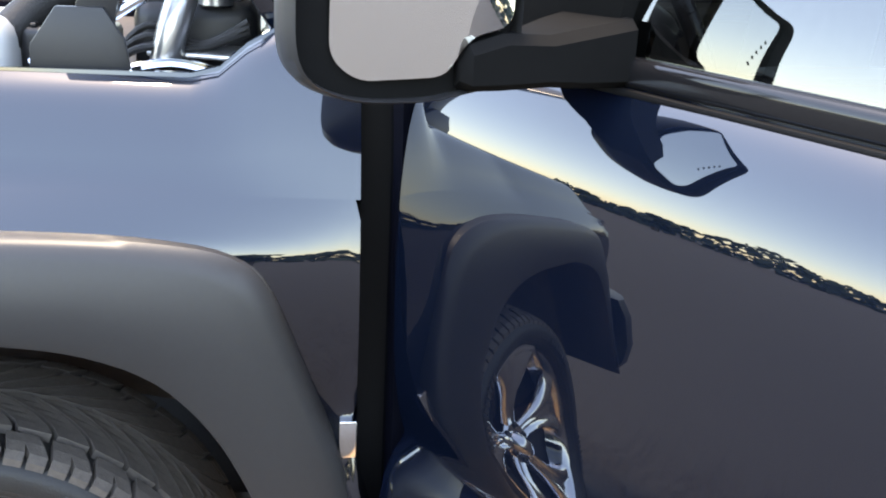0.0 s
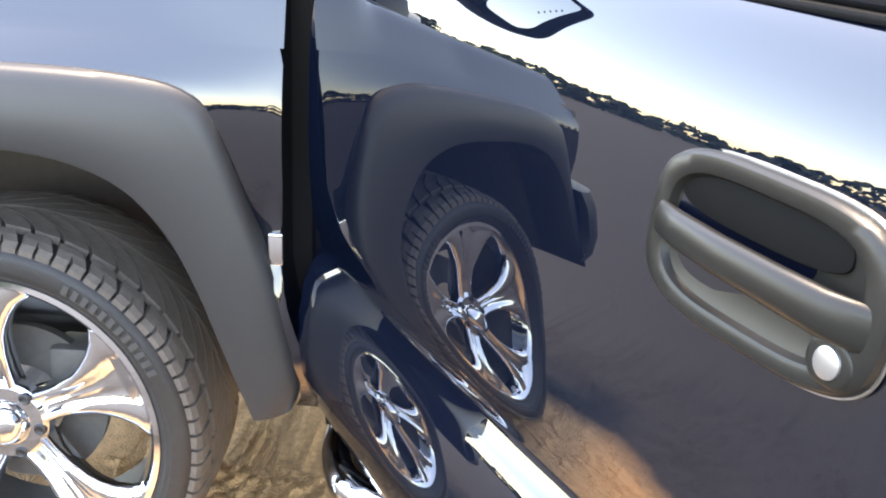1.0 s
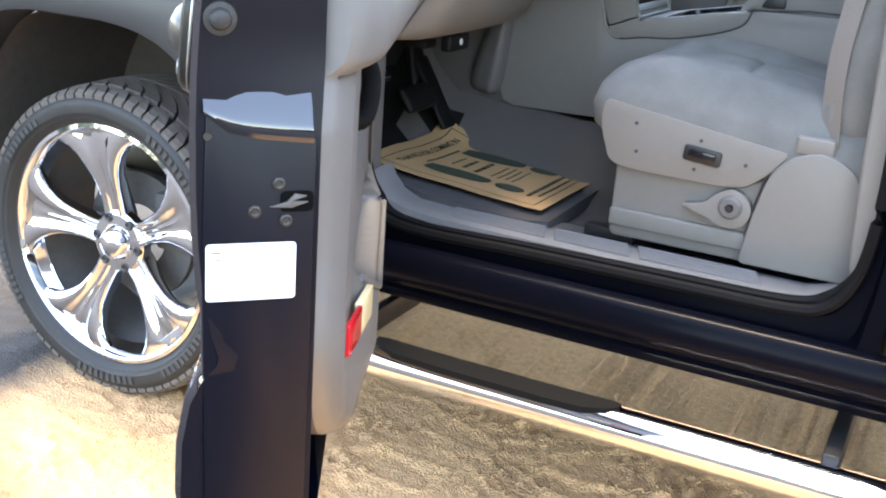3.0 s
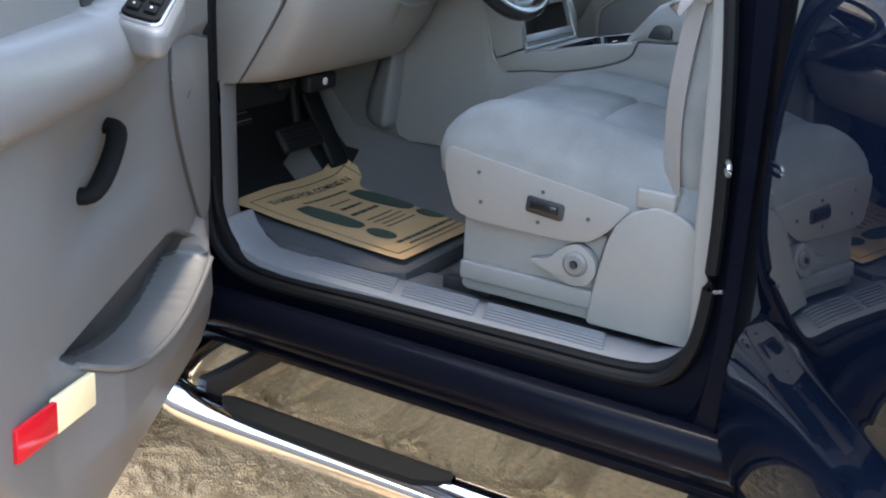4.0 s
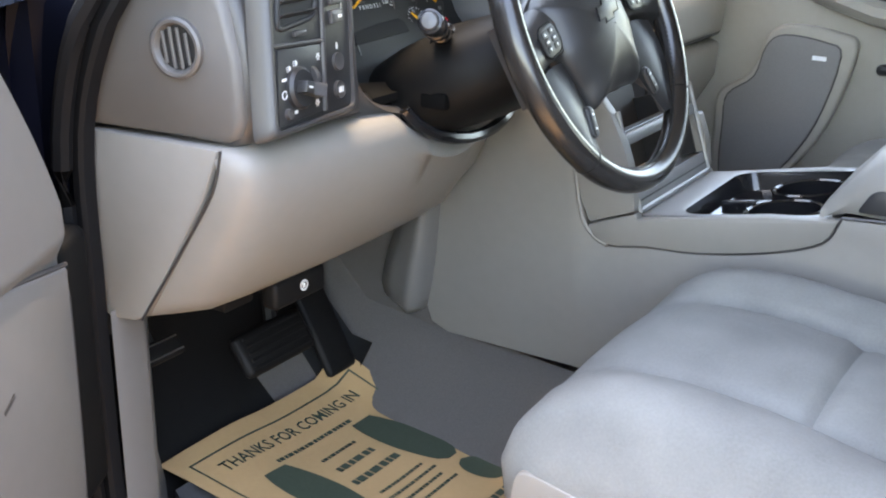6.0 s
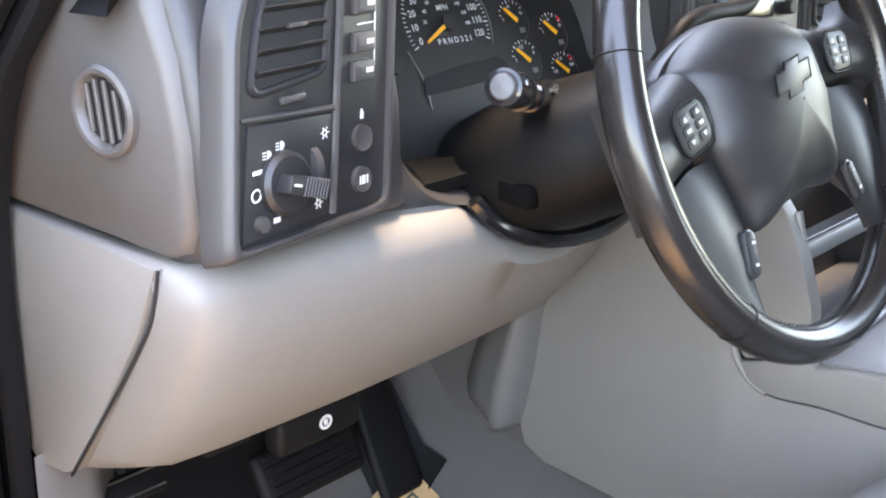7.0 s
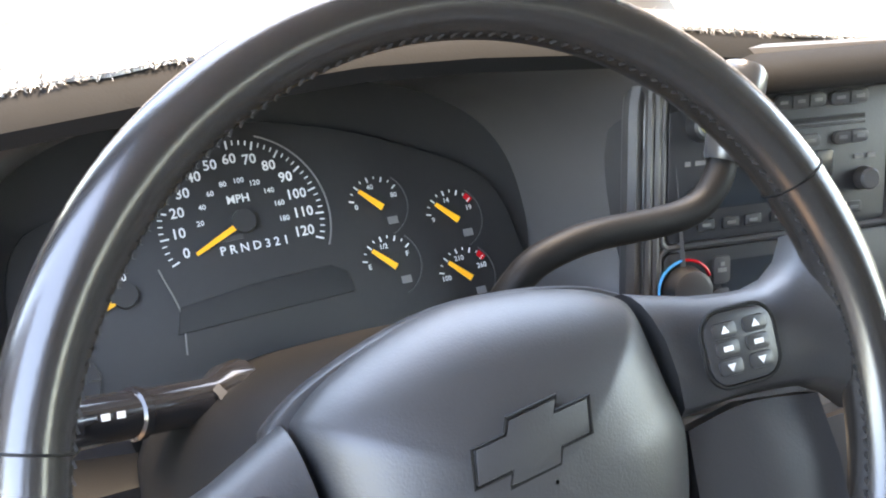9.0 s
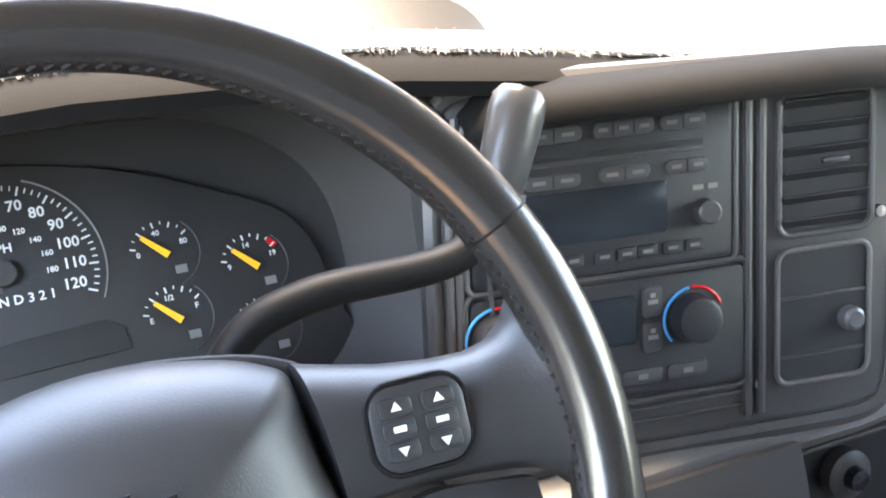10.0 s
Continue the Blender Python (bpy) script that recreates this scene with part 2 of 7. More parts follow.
def tube(points, r, sides=12, closed=False, bm=None, caps=True, flat=1.0):
    """A round rod along a line of points; r is one radius or one for each point."""
    pts = [Vector(p) for p in points]
    n = len(pts)
    rings = []
    up = Vector((0, 0, 1))
    for i, p in enumerate(pts):
        a = pts[(i - 1) % n] if closed or i > 0 else p
        c = pts[(i + 1) % n] if closed or i < n - 1 else p
        d = (c - a).normalized()
        side = d.cross(up)
        if side.length < 0.05:
            side = d.cross(Vector((1, 0, 0)))
        side.normalize()
        top = side.cross(d).normalized()
        rr = r[i] if isinstance(r, (list, tuple)) else r
        rings.append([p + side * (rr * math.cos(2 * math.pi * k / sides)) + top * (rr * flat * math.sin(2 * math.pi * k / sides)) for k in range(sides)])
    return loft(rings, True, caps and not closed, bm, closed)


def lathe(profile, centre, axis, sides=48, bm=None, caps=False):
    """A turned form: profile rows of (along the axis, radius)."""
    ax = Vector(axis).normalized()
    u = ax.cross(Vector((0, 0, 1)))
    if u.length < 0.05:
        u = ax.cross(Vector((1, 0, 0)))
    u.normalize()
    w = ax.cross(u)
    c = Vector(centre)
    rings = [[c + ax * a + (u * math.cos(2 * math.pi * k / sides) + w * math.sin(2 * math.pi * k / sides)) * r for k in range(sides)] for a, r in profile]
    return loft(rings, True, caps, bm)


def moved(bm, m):
    bmesh.ops.transform(bm, matrix=m, verts=bm.verts)
    return bm


def rounded(w, h, r, n=5, cx=0.0, cy=0.0):
    """The outline of a rounded rectangle."""
    out = []
    for sx, sy, a0 in ((1, 1, 0), (-1, 1, 90), (-1, -1, 180), (1, -1, 270)):
        for k in range(n + 1):
            a = radians(a0 + 90 * k / n)
            out.append((cx + sx * (w / 2 - r) + r * math.cos(a), cy + sy * (h / 2 - r) + r * math.sin(a)))
    return out


def round_corners(points, r, n=4):
    """The outline with each corner rounded off over r."""
    out, m = [], len(points)
    for i in range(m):
        a, p, b = Vector(points[i - 1]), Vector(points[i]), Vector(points[(i + 1) % m])
        da, db = a - p, b - p
        s, e = p + da.normalized() * min(r, da.length * 0.45), p + db.normalized() * min(r, db.length * 0.45)
        for k in range(n + 1):
            t = k / n
            q = s * (1 - t) ** 2 + p * 2 * t * (1 - t) + e * t * t
            out.append((q.x, q.y))
    return out


def thing(name, label, category, at=(0, 0, 0), group="", kind=""):
    ob = new(name)
    ob.empty_display_size = 0.1
    return tagged(ob, label, category, group, kind)


def frame_axes(origin, x_dir, y_dir):
    x, y = Vector(x_dir).normalized(), Vector(y_dir).normalized()
    z = x.cross(y)
    m = Matrix((x, y, z)).transposed().to_4x4()
    m.translation = Vector(origin)
    return m


# ---- ground and distance ----
def crust(x, y):
    """Height of the trodden sand: broad swells, dried ridges and small clods."""
    z = 0.012 * noise.noise(Vector((x * 1.9, y * 1.9, 0)))
    wx, wy = x + 0.06 * noise.noise(Vector((x * 5, y * 5, 9))), y + 0.06 * noise.noise(Vector((x * 5, y * 5, 5)))
    ridge = 1 - abs(noise.noise(Vector((wx * 7, wy * 12, 2))))
    z += 0.010 * ridge ** 9
    patch = max(0.0, min(1.0, 0.6 + 1.6 * noise.noise(Vector((x * 4, y * 4, 11)))))
    ridge = 1 - abs(noise.noise(Vector((wx * 20, wy * 17, 7))))
    z += 0.018 * patch * ridge ** 8
    return z + 0.004 * noise.noise(Vector((x * 38, y * 38, 1))) + 0.003 * noise.noise(Vector((x * 70, y * 70, 4))) - 0.008


def ground():
    xs = [-400, -120, -40, -15, -7, -4, -2.5, -1.6, -1.2] + [-0.9 + 0.03 * k for k in range(30)] + [0.0 + 0.007 * k for k in range(329)] + [2.3 + 0.03 * k for k in range(32)] + [3.4, 4, 5, 7, 15, 40, 120, 400]
    ys = [-400, -120, -40, -15, -7, -4.5, -3, -2.3] + [-1.9 + 0.05 * k for k in range(22)] + [-0.8 + 0.007 * k for k in range(200)] + [0.62, 0.7, 0.9, 1.3, 1.8, 2.5, 4, 7, 15, 40, 120, 400]
    verts = [(x, y, crust(x, y) if -1.2 < x < 3.6 and -2.2 < y < 1.2 else -0.004) for x in xs for y in ys]
    m = len(ys)
    faces = [(i * m + j, (i + 1) * m + j, (i + 1) * m + j + 1, i * m + j + 1) for i in range(len(xs) - 1) for j in range(m - 1)]
    me = bpy.data.meshes.new("ground")
    me.from_pydata(verts, [], faces)
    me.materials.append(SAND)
    for f in me.polygons:
        f.use_smooth = True
    tagged(new("ground", me), "dry tan sand with crusted ridges, darkened further off to dim its reflection", "ground", kind="structure")


ground()

# ---- the truck: x runs to its rear, y to its far side ----
truck = thing("pickup_truck", "dark navy blue truck with open doors and grey cladding on sand", "truck")

WHEEL_C = Vector((-0.02, 0.05, 0.378))

# section of the body side: height, inset from the side plane
SIDE = [(1.325, 0.064), (1.315, 0.050), (1.30, 0.0375), (1.28, 0.026), (1.26, 0.0175), (1.24, 0.0110), (1.22, 0.0062), (1.20, 0.0028), (1.175, -0.0004), (1.15, -0.0028), (1.10, -0.0058), (1.05, -0.007), (0.98, -0.0068), (0.93, -0.005), (0.88, -0.001), (0.83, 0.008), (0.806, 0.016)]
LOWER = [(0.796, 0.014), (0.78, 0.0), (0.75, -0.014), (0.70, -0.023), (0.64, -0.025), (0.58, -0.018), (0.53, 0.0), (0.49, 0.03)]


def side_y(z):
    pts = SIDE + LOWER
    for (z1, y1), (z0, y0) in zip(pts, pts[1:]):
        if z0 <= z <= z1:
            return y0 + (y1 - y0) * (z - z0) / (z1 - z0)
    return 0.064 + (z - 1.325) * 0.35 if z > 1.325 else 0.03


def wing_y(z):
    """The front wing leans in above the wheel arch."""
    return side_y(z) if z < 0.95 else -0.0065 + 1.25 * max(0.0, z - 0.98) ** 2


def taper(x, z):
    """The wing draws in a little towards the front above the arch."""
    return 0.075 * (0.53 - max(x, 0.0)) * min(1.0, max(0.0, (z - 1.06) / 0.08))


FLARE_OUT = [(-0.02, 1.078), (0.15, 1.077), (0.28, 1.070), (0.37, 1.052), (0.42, 1.005), (0.475, 0.865), (0.515, 0.75), (0.545, 0.63), (0.558, 0.55), (0.545, 0.505)]
FLARE_IN = [(-0.02, 0.945), (0.09, 0.944), (0.19, 0.928), (0.275, 0.89), (0.34, 0.822), (0.385, 0.74), (0.42, 0.65), (0.45, 0.57), (0.475, 0.51), (0.482, 0.495)]


def arch(line):
    """The line from its top to the rear, mirrored to the front about the wheel."""
    line = [Vector((x, 0, z)) for x, z in line]
    fine = smooth_line(line, 4)
    back = [(p.x, p.z) for p in fine]
    front = [(-0.04 - x, z) for x, z in reversed(back[1:])]
    return front + back


def flare_edge():
    """The flare's outer edge: its front leg is much narrower than its rear one."""
    return [(x + (b - x) * 0.62 * min(1.0, max(0.0, (-0.12 - x) / 0.36)), z) for (x, z), (b, _) in zip(arch(FLARE_OUT), arch(FLARE_IN))]


def wheel_arch(dx=0.0):
    out, inn = flare_edge(), arch(FLARE_IN)
    rings = []
    for f, y in ((0.0, 0.012), (0.0, -0.012), (0.06, -0.024), (0.18, -0.031), (0.5, -0.042), (0.85, -0.046), (0.97, -0.042), (1.0, -0.03), (1.0, 0.03), (0.96, 0.12)):
        rings.append([(a[0] + (b[0] - a[0]) * f + dx, y, a[1] + (b[1] - a[1]) * f) for a, b in zip(out, inn)])
    return loft(rings, False)


def fender():
    """The front wing: its side round the wheel arch, and its top rolled to the bonnet line."""
    x0, x1 = -0.545, 0.53
    rear = lambda z: x1 + 0.10 * min(1.0, max(0.0, (0.76 - z) / 0.27)) ** 1.6
    a = [(x, z - 0.015) for x, z in flare_edge()]
    rim, border, mid = [], [], []
    for x, z in a:
        if z < 0.98:
            bx, bz = (x1 if x > 0 else x0), 0.49 + (1.12 - 0.49) * (z - 0.49) / (0.98 - 0.49)
        else:
            bx, bz = x1 + (x0 - x1) * (0.425 - x) / (0.425 + 0.465), 1.12
        bx = min(max(bx, x0), x1)
        border.append((rear(bz) if bx == x1 else bx, wing_y(max(bz, 0.49)), bz))
        rim.append((x, wing_y(z), z))
    rows = []
    for k in range(7):
        row = []
        for p, q in zip(rim, border):
            f = k / 6
            z = p[2] + (q[2] - p[2]) * f
            x = p[0] + (q[0] - p[0]) * f
            row.append((x, (wing_y(z) if z > 0.95 else p[1] + (q[1] - p[1]) * f) + taper(x, z), z))
        rows.append(row)
    bm = loft(rows, False)
    xs = [x0 + (x1 - x0) * k / 30 for k in range(31)]
    rise = lambda x: 0.0 if x < 0.34 else min(1.0, (x - 0.34) / 0.07) * 0.062
    top = [(z, wing_y(z), max(0.0, (z - 1.12) / 0.13) ** 1.3) for z in (1.12, 1.14, 1.16, 1.18, 1.2, 1.215, 1.228)] + [(1.240, 0.081, 0.95), (1.248, 0.091, 1), (1.252, 0.105, 1), (1.244, 0.109, 1), (1.244, 0.117, 1), (1.256, 0.121, 1), (1.256, 0.14, 1), (1.20, 0.142, 1)]
    bm = loft([[(x, y + taper(x, z) * min(1.0, max(0.0, (0.142 - y) / 0.05)), z + rise(x) * q) for x in xs] for z, y, q in top], False, bm=bm)
    zs = (1.25, 1.1, 0.9, 0.76, 0.70, 0.64, 0.57, 0.53, 0.49)
    bm = loft([[(rear(z), wing_y(z), z) for z in zs], [(rear(z) + 0.002, 0.10, z) for z in zs]], False, bm=bm)
    ob = part("front_fender", bm, PAINT, truck)
    part("fender_flare", wheel_arch(), CLAD, ob, "dark grey plastic wheel arch flare")
    part("chrome_chip", box((0.507, -0.010, 0.768), (0.5305, 0.012, 0.822), 0.002), CHROME, ob, "small chrome trim piece")
    arc = arch(FLARE_IN)
    part("wheel_housing", loft([[(x, 0.10, z) for x, z in arc], [(x, 0.60, z) for x, z in arc], [(-0.02, 0.601, 0.6) for x, z in arc]], False), HOUSING, truck)
    part("hinge_pillar", box((0.50, 0.075, 0.50), (0.61, 0.12, 1.30)), SEAL, truck)
    part("underbody", box((-0.50, 0.40, 0.40), (3.3, 1.6, 0.47), 0.02), BLACK, truck)
    part("firewall", box((0.50, 0.16, 0.5), (0.52, 1.8, 1.2)), BLACK, truck)
    bump = smooth_line([(-0.49, -0.040, 0.0), (-0.54, -0.042, 0.0), (-0.61, 0.01, 0.0), (-0.67, 0.2, 0.0), (-0.70, 0.95, 0.0), (-0.67, 1.7, 0.0)], 5)
    prof = [(0.0, 0.52), (-0.02, 0.55), (-0.035, 0.62), (-0.03, 0.72), (-0.01, 0.78), (0.06, 0.79)]
    part("front_bumper", loft([[(p.x + (q * 0.3), p.y + q, z) for q, z in prof] for p in bump], False), CLAD, truck, "dark grey plastic front bumper end")
    part("headlamp", loft([[(-0.52, 0.012, z), (-0.55, 0.015, z), (-0.62, 0.08, z), (-0.65, 0.3, z)] for z in (0.9, 0.98, 1.06, 1.10)], False), CHROME, truck)


WALLMARK = material("raised_rubber", (0.045, 0.044, 0.043), 0.6, 0, 0.2, 90)


def wheel(c=WHEEL_C, name="truck_wheel"):
    hold = thing(name, "chrome five-spoke wheel with black tyre on sand", "wheel", group="truck wheels")
    part("rim_barrel", lathe([(0.02, 0.305), (0.05, 0.300), (0.11, 0.27), (0.24, 0.262), (0.25, 0.29), (0.25, 0.30)], c, (0, 1, 0), 64), BRAKE, hold)
    ax = Vector((0, 1, 0))
    # the tyre: outer wall, tread blocks and inner wall
    prof = [(0.02, 0.300), (0.004, 0.312), (-0.008, 0.322), (-0.010, 0.330), (-0.013, 0.333), (-0.015, 0.352), (-0.012, 0.362), (-0.005, 0.369), (0.004, 0.374), (0.03, 0.381), (0.15, 0.384), (0.27, 0.381), (0.292, 0.370), (0.30, 0.34), (0.27, 0.30)]
    tyre = part("tyre", lathe(prof, c, ax, 96), RUBBER, hold, "worn black low-profile tyre")
    # tread blocks in slanted rows, and shoulder blocks over the edge
    rows_v, faces = [], []
    def block(stations):
        """A tread block through stations of (across, start angle, end angle, radius)."""
        base = len(rows_v)
        for yy, a0, a1, rr in stations:
            for a in (a0, a1):
                for dr in (-0.012, 0.0045):
                    rows_v.append((c.x + (rr + dr) * math.cos(a), c.y + yy, c.z + (rr + dr) * math.sin(a)))
        last = 4 * (len(stations) - 1)
        for q in range(0, last, 4):
            b = base + q
            for f in ((1, 3, 7, 5), (0, 1, 5, 4), (2, 6, 7, 3)):
                faces.append(tuple(b + j for j in f))
        faces.append((base, base + 2, base + 3, base + 1))
        faces.append(tuple(base + last + j for j in (0, 1, 3, 2)))
    step = 2 * math.pi / 78
    for k in range(78):
        a = step * k
        for side in (0, 1):
            Q = (lambda y: y) if side == 0 else (lambda y: 0.287 - y)
            lean = 0.35 * step if k % 2 else 0.15 * step
            block([(Q(-0.006), a, a + step * 0.80, 0.374), (Q(0.004), a, a + step * 0.80, 0.3825), (Q(0.022), a + lean, a + step * 0.82 + lean, 0.3875), (Q(0.040), a + 2 * lean, a + step * 0.82 + 2 * lean, 0.3895)])
    step = 2 * math.pi / 46
    for k in range(46):
        for side in (0, 1):
            Q = (lambda y: y) if side == 0 else (lambda y: 0.287 - y)
            a = step * (k + 0.5 * side)
            block([(Q(0.051 + 0.088 * f), a + 0.27 * f ** 1.5, a + step * 0.84 + 0.27 * f ** 1.5, 0.3915 + 0.003 * f) for f in (0.0, 0.2, 0.4, 0.6, 0.8, 1.0)])
    me = bpy.data.meshes.new("tread")
    me.from_pydata(rows_v, [], faces)
    me.materials.append(TREAD)
    tr = new("tread", me)
    tr.parent = hold
    tagged(tr, "worn slanted tread blocks", kind="stuff")
    # raised marks on the outer wall, as plain bars
    for a0, num, r0, ln in ((62, 12, 0.343, 0.020), (150, 9, 0.342, 0.018), (-20, 12, 0.343, 0.020), (215, 9, 0.342, 0.018), (285, 10, 0.343, 0.020)):
        for k in range(num):
            a = radians(a0 - 3.2 * k)
            p = c + Vector((math.cos(a), 0, math.sin(a))) * r0 + Vector((0, -0.0165, 0))
            own = box((-0.0055, -0.0012, -ln / 2), (0.0055, 0.0012, ln / 2), 0.0005, 1)
            moved(own, Matrix.Translation(p) @ Matrix.Rotation(math.pi / 2 - a, 4, "Y"))
            part("wall_mark", own, WALLMARK, hold, smooth=False)
    # flange ring
    part("rim_lip", lathe([(0.018, 0.311), (0.006, 0.306), (0.004, 0.296), (0.012, 0.288), (0.03, 0.282), (0.06, 0.27)], c, ax, 96), CHROME, hold)
    for k in range(5):
        ang = radians(98 + 72 * k)
        rad = Vector((math.cos(ang), 0, math.sin(ang)))
        tan = Vector((-math.sin(ang), 0, math.cos(ang)))
        rows = []
        for r, wd, y, dep in ((0.045, 0.032, 0.046, 0.05), (0.075, 0.034, 0.045, 0.048), (0.105, 0.033, 0.042, 0.045), (0.14, 0.036, 0.035, 0.04), (0.175, 0.044, 0.027, 0.036), (0.205, 0.055, 0.020, 0.033), (0.235, 0.072, 0.015, 0.03), (0.262, 0.094, 0.012, 0.028), (0.280, 0.116, 0.011, 0.026), (0.290, 0.134, 0.012, 0.026)):
            bend = lambda s: (r * r - min((s * wd) ** 2, r * r * 0.9)) ** 0.5 if r > 0.2 else r
            rows.append([c + rad * bend(s) + tan * (s * wd) + ax * (y + q) for s, q in ((-1, dep), (-1, 0.014), (-0.93, 0.006), (-0.80, 0.001), (-0.62, 0.0), (-0.42, 0.005), (-0.30, 0.010), (-0.14, 0.0115), (0.0, 0.0085), (0.14, 0.0115), (0.30, 0.010), (0.42, 0.005), (0.62, 0.0), (0.80, 0.001), (0.93, 0.006), (1, 0.014), (1, dep))])
        part("spoke", loft(rows, True, True), CHROME, hold)
    for k in range(6):
        la = radians(112 + 60 * k)
        o = c + Vector((math.cos(la), 0, math.sin(la))) * 0.066
        part("lug_nut", lathe([(0.058, 0.0125), (0.043, 0.0125), (0.040, 0.009), (0.042, 0.006), (0.042, 0.0)], o, ax, 12), BLACK, hold)
    part("hub_plate", lathe([(0.075, 0.083), (0.052, 0.080), (0.045, 0.072), (0.044, 0.040)], c, ax, 48), CHROME, hold)
    part("hub_cap", lathe([(0.06, 0.05), (0.045, 0.048), (0.035, 0.042), (0.022, 0.036), (0.014, 0.026), (0.011, 0.0)], c, ax, 40), CHROME, hold)
    part("brake_disc", lathe([(0.13, 0.08), (0.13, 0.165), (0.15, 0.165)], c, ax, 48), BRAKE, hold)
    part("brake_caliper", box((c.x + 0.06, c.y + 0.11, c.z - 0.02), (c.x + 0.17, c.y + 0.2, c.z + 0.13), 0.015), BRAKE, hold)
    return hold


def rear_quarter():
    """The rear side behind the doors, round the rear wheel, and the tail."""
    dx, x0, x1 = 2.98, 2.42, 3.72
    for side in (0, 1):
        Y = (lambda y: y) if side == 0 else (lambda y: 1.90 - y)
        rim, border = [], []
        for x, z in flare_edge():
            if z < 0.98:
                bx, bz = (x1 if x > 0 else x0), 0.50 + (1.32 - 0.50) * (z - 0.49) / 0.49
            else:
                bx, bz = x1 + (x0 - x1) * (0.425 - x) / 0.89, 1.32
            rim.append((x + dx, z))
            border.append((min(max(bx, x0), x1), bz))
        rows = []
        for k in range(6):
            f = k / 5
            rows.append([(p[0] + (q[0] - p[0]) * f, Y(side_y(max(0.5, p[1] + (q[1] - p[1]) * f))), p[1] + (q[1] - p[1]) * f) for p, q in zip(rim, border)])
        panel = part("rear_quarter", loft(rows, False), PAINT, truck)
        flare = wheel_arch(dx)
        if side:
            for v in flare.verts:
                v.co.y = 1.90 - v.co.y
        part("fender_flare", flare, CLAD, panel)
        arc = [(x + dx, z) for x, z in arch(FLARE_IN)]
        part("wheel_housing", loft([[(x, Y(0.10), z) for x, z in arc], [(x, Y(0.55), z) for x, z in arc], [(dx, Y(0.551), 0.6) for x, z in arc]], False), HOUSING, truck)
    part("tail_panel", slab([(0.02, 0.5), (1.88, 0.5), (1.85, 1.33), (0.05, 1.33)], 3.68, 3.74, "x", 0.02), PAINT, truck)
    part("rear_bumper", box((3.70, 0.0, 0.50), (3.86, 1.9, 0.72), 0.03, 3), CLAD, truck)
    part("load_floor", box((3.3, 0.06, 0.78), (3.70, 1.84, 0.82)), HOUSING, truck)


fender()
first = wheel()
rear_quarter()
for to, turned in (((2.96, 0.05), 0), ((-0.02, 1.85), 180), ((2.96, 1.85), 180)):
    copy_thing(first, Matrix.Translation((to[0], to[1], WHEEL_C.z)) @ Matrix.Rotation(radians(turned), 4, "Z") @ Matrix.Translation(-WHEEL_C))


# ---- sill, pillars, roof ----
OPENING = [(0.765, 1.33), (0.705, 1.19), (0.698, 1.0), (0.697, 0.86), (0.702, 0.74), (0.735, 0.66), (0.82, 0.618), (1.10, 0.622), (1.40, 0.626), (1.58, 0.630), (1.645, 0.65), (1.685, 0.705), (1.70, 0.80), (1.70, 0.95), (1.685, 1.15), (1.655, 1.36), (1.60, 1.66), (1.55, 1.74), (1.2, 1.77), (1.06, 1.76), (0.97, 1.70), (0.85, 1.48)]
OUTER = [(0.572, 1.36), (0.572, 1.15), (0.572, 0.97), (0.572, 0.80), (0.572, 0.62), (0.572, 0.50), (0.80, 0.485), (1.10, 0.485), (1.40, 0.485), (1.62, 0.485), (1.745, 0.485), (1.755, 0.6), (1.76, 0.80), (1.76, 0.95), (1.76, 1.15), (1.755, 1.36), (1.72, 1.72), (1.66, 1.85), (1.2, 1.86), (0.98, 1.85), (0.85, 1.76), (0.62, 1.45)]


def ring_line(line, n=5):
    return [(p.x, p.z) for p in smooth_line([(x, 0, z) for x, z in line], n, True)]


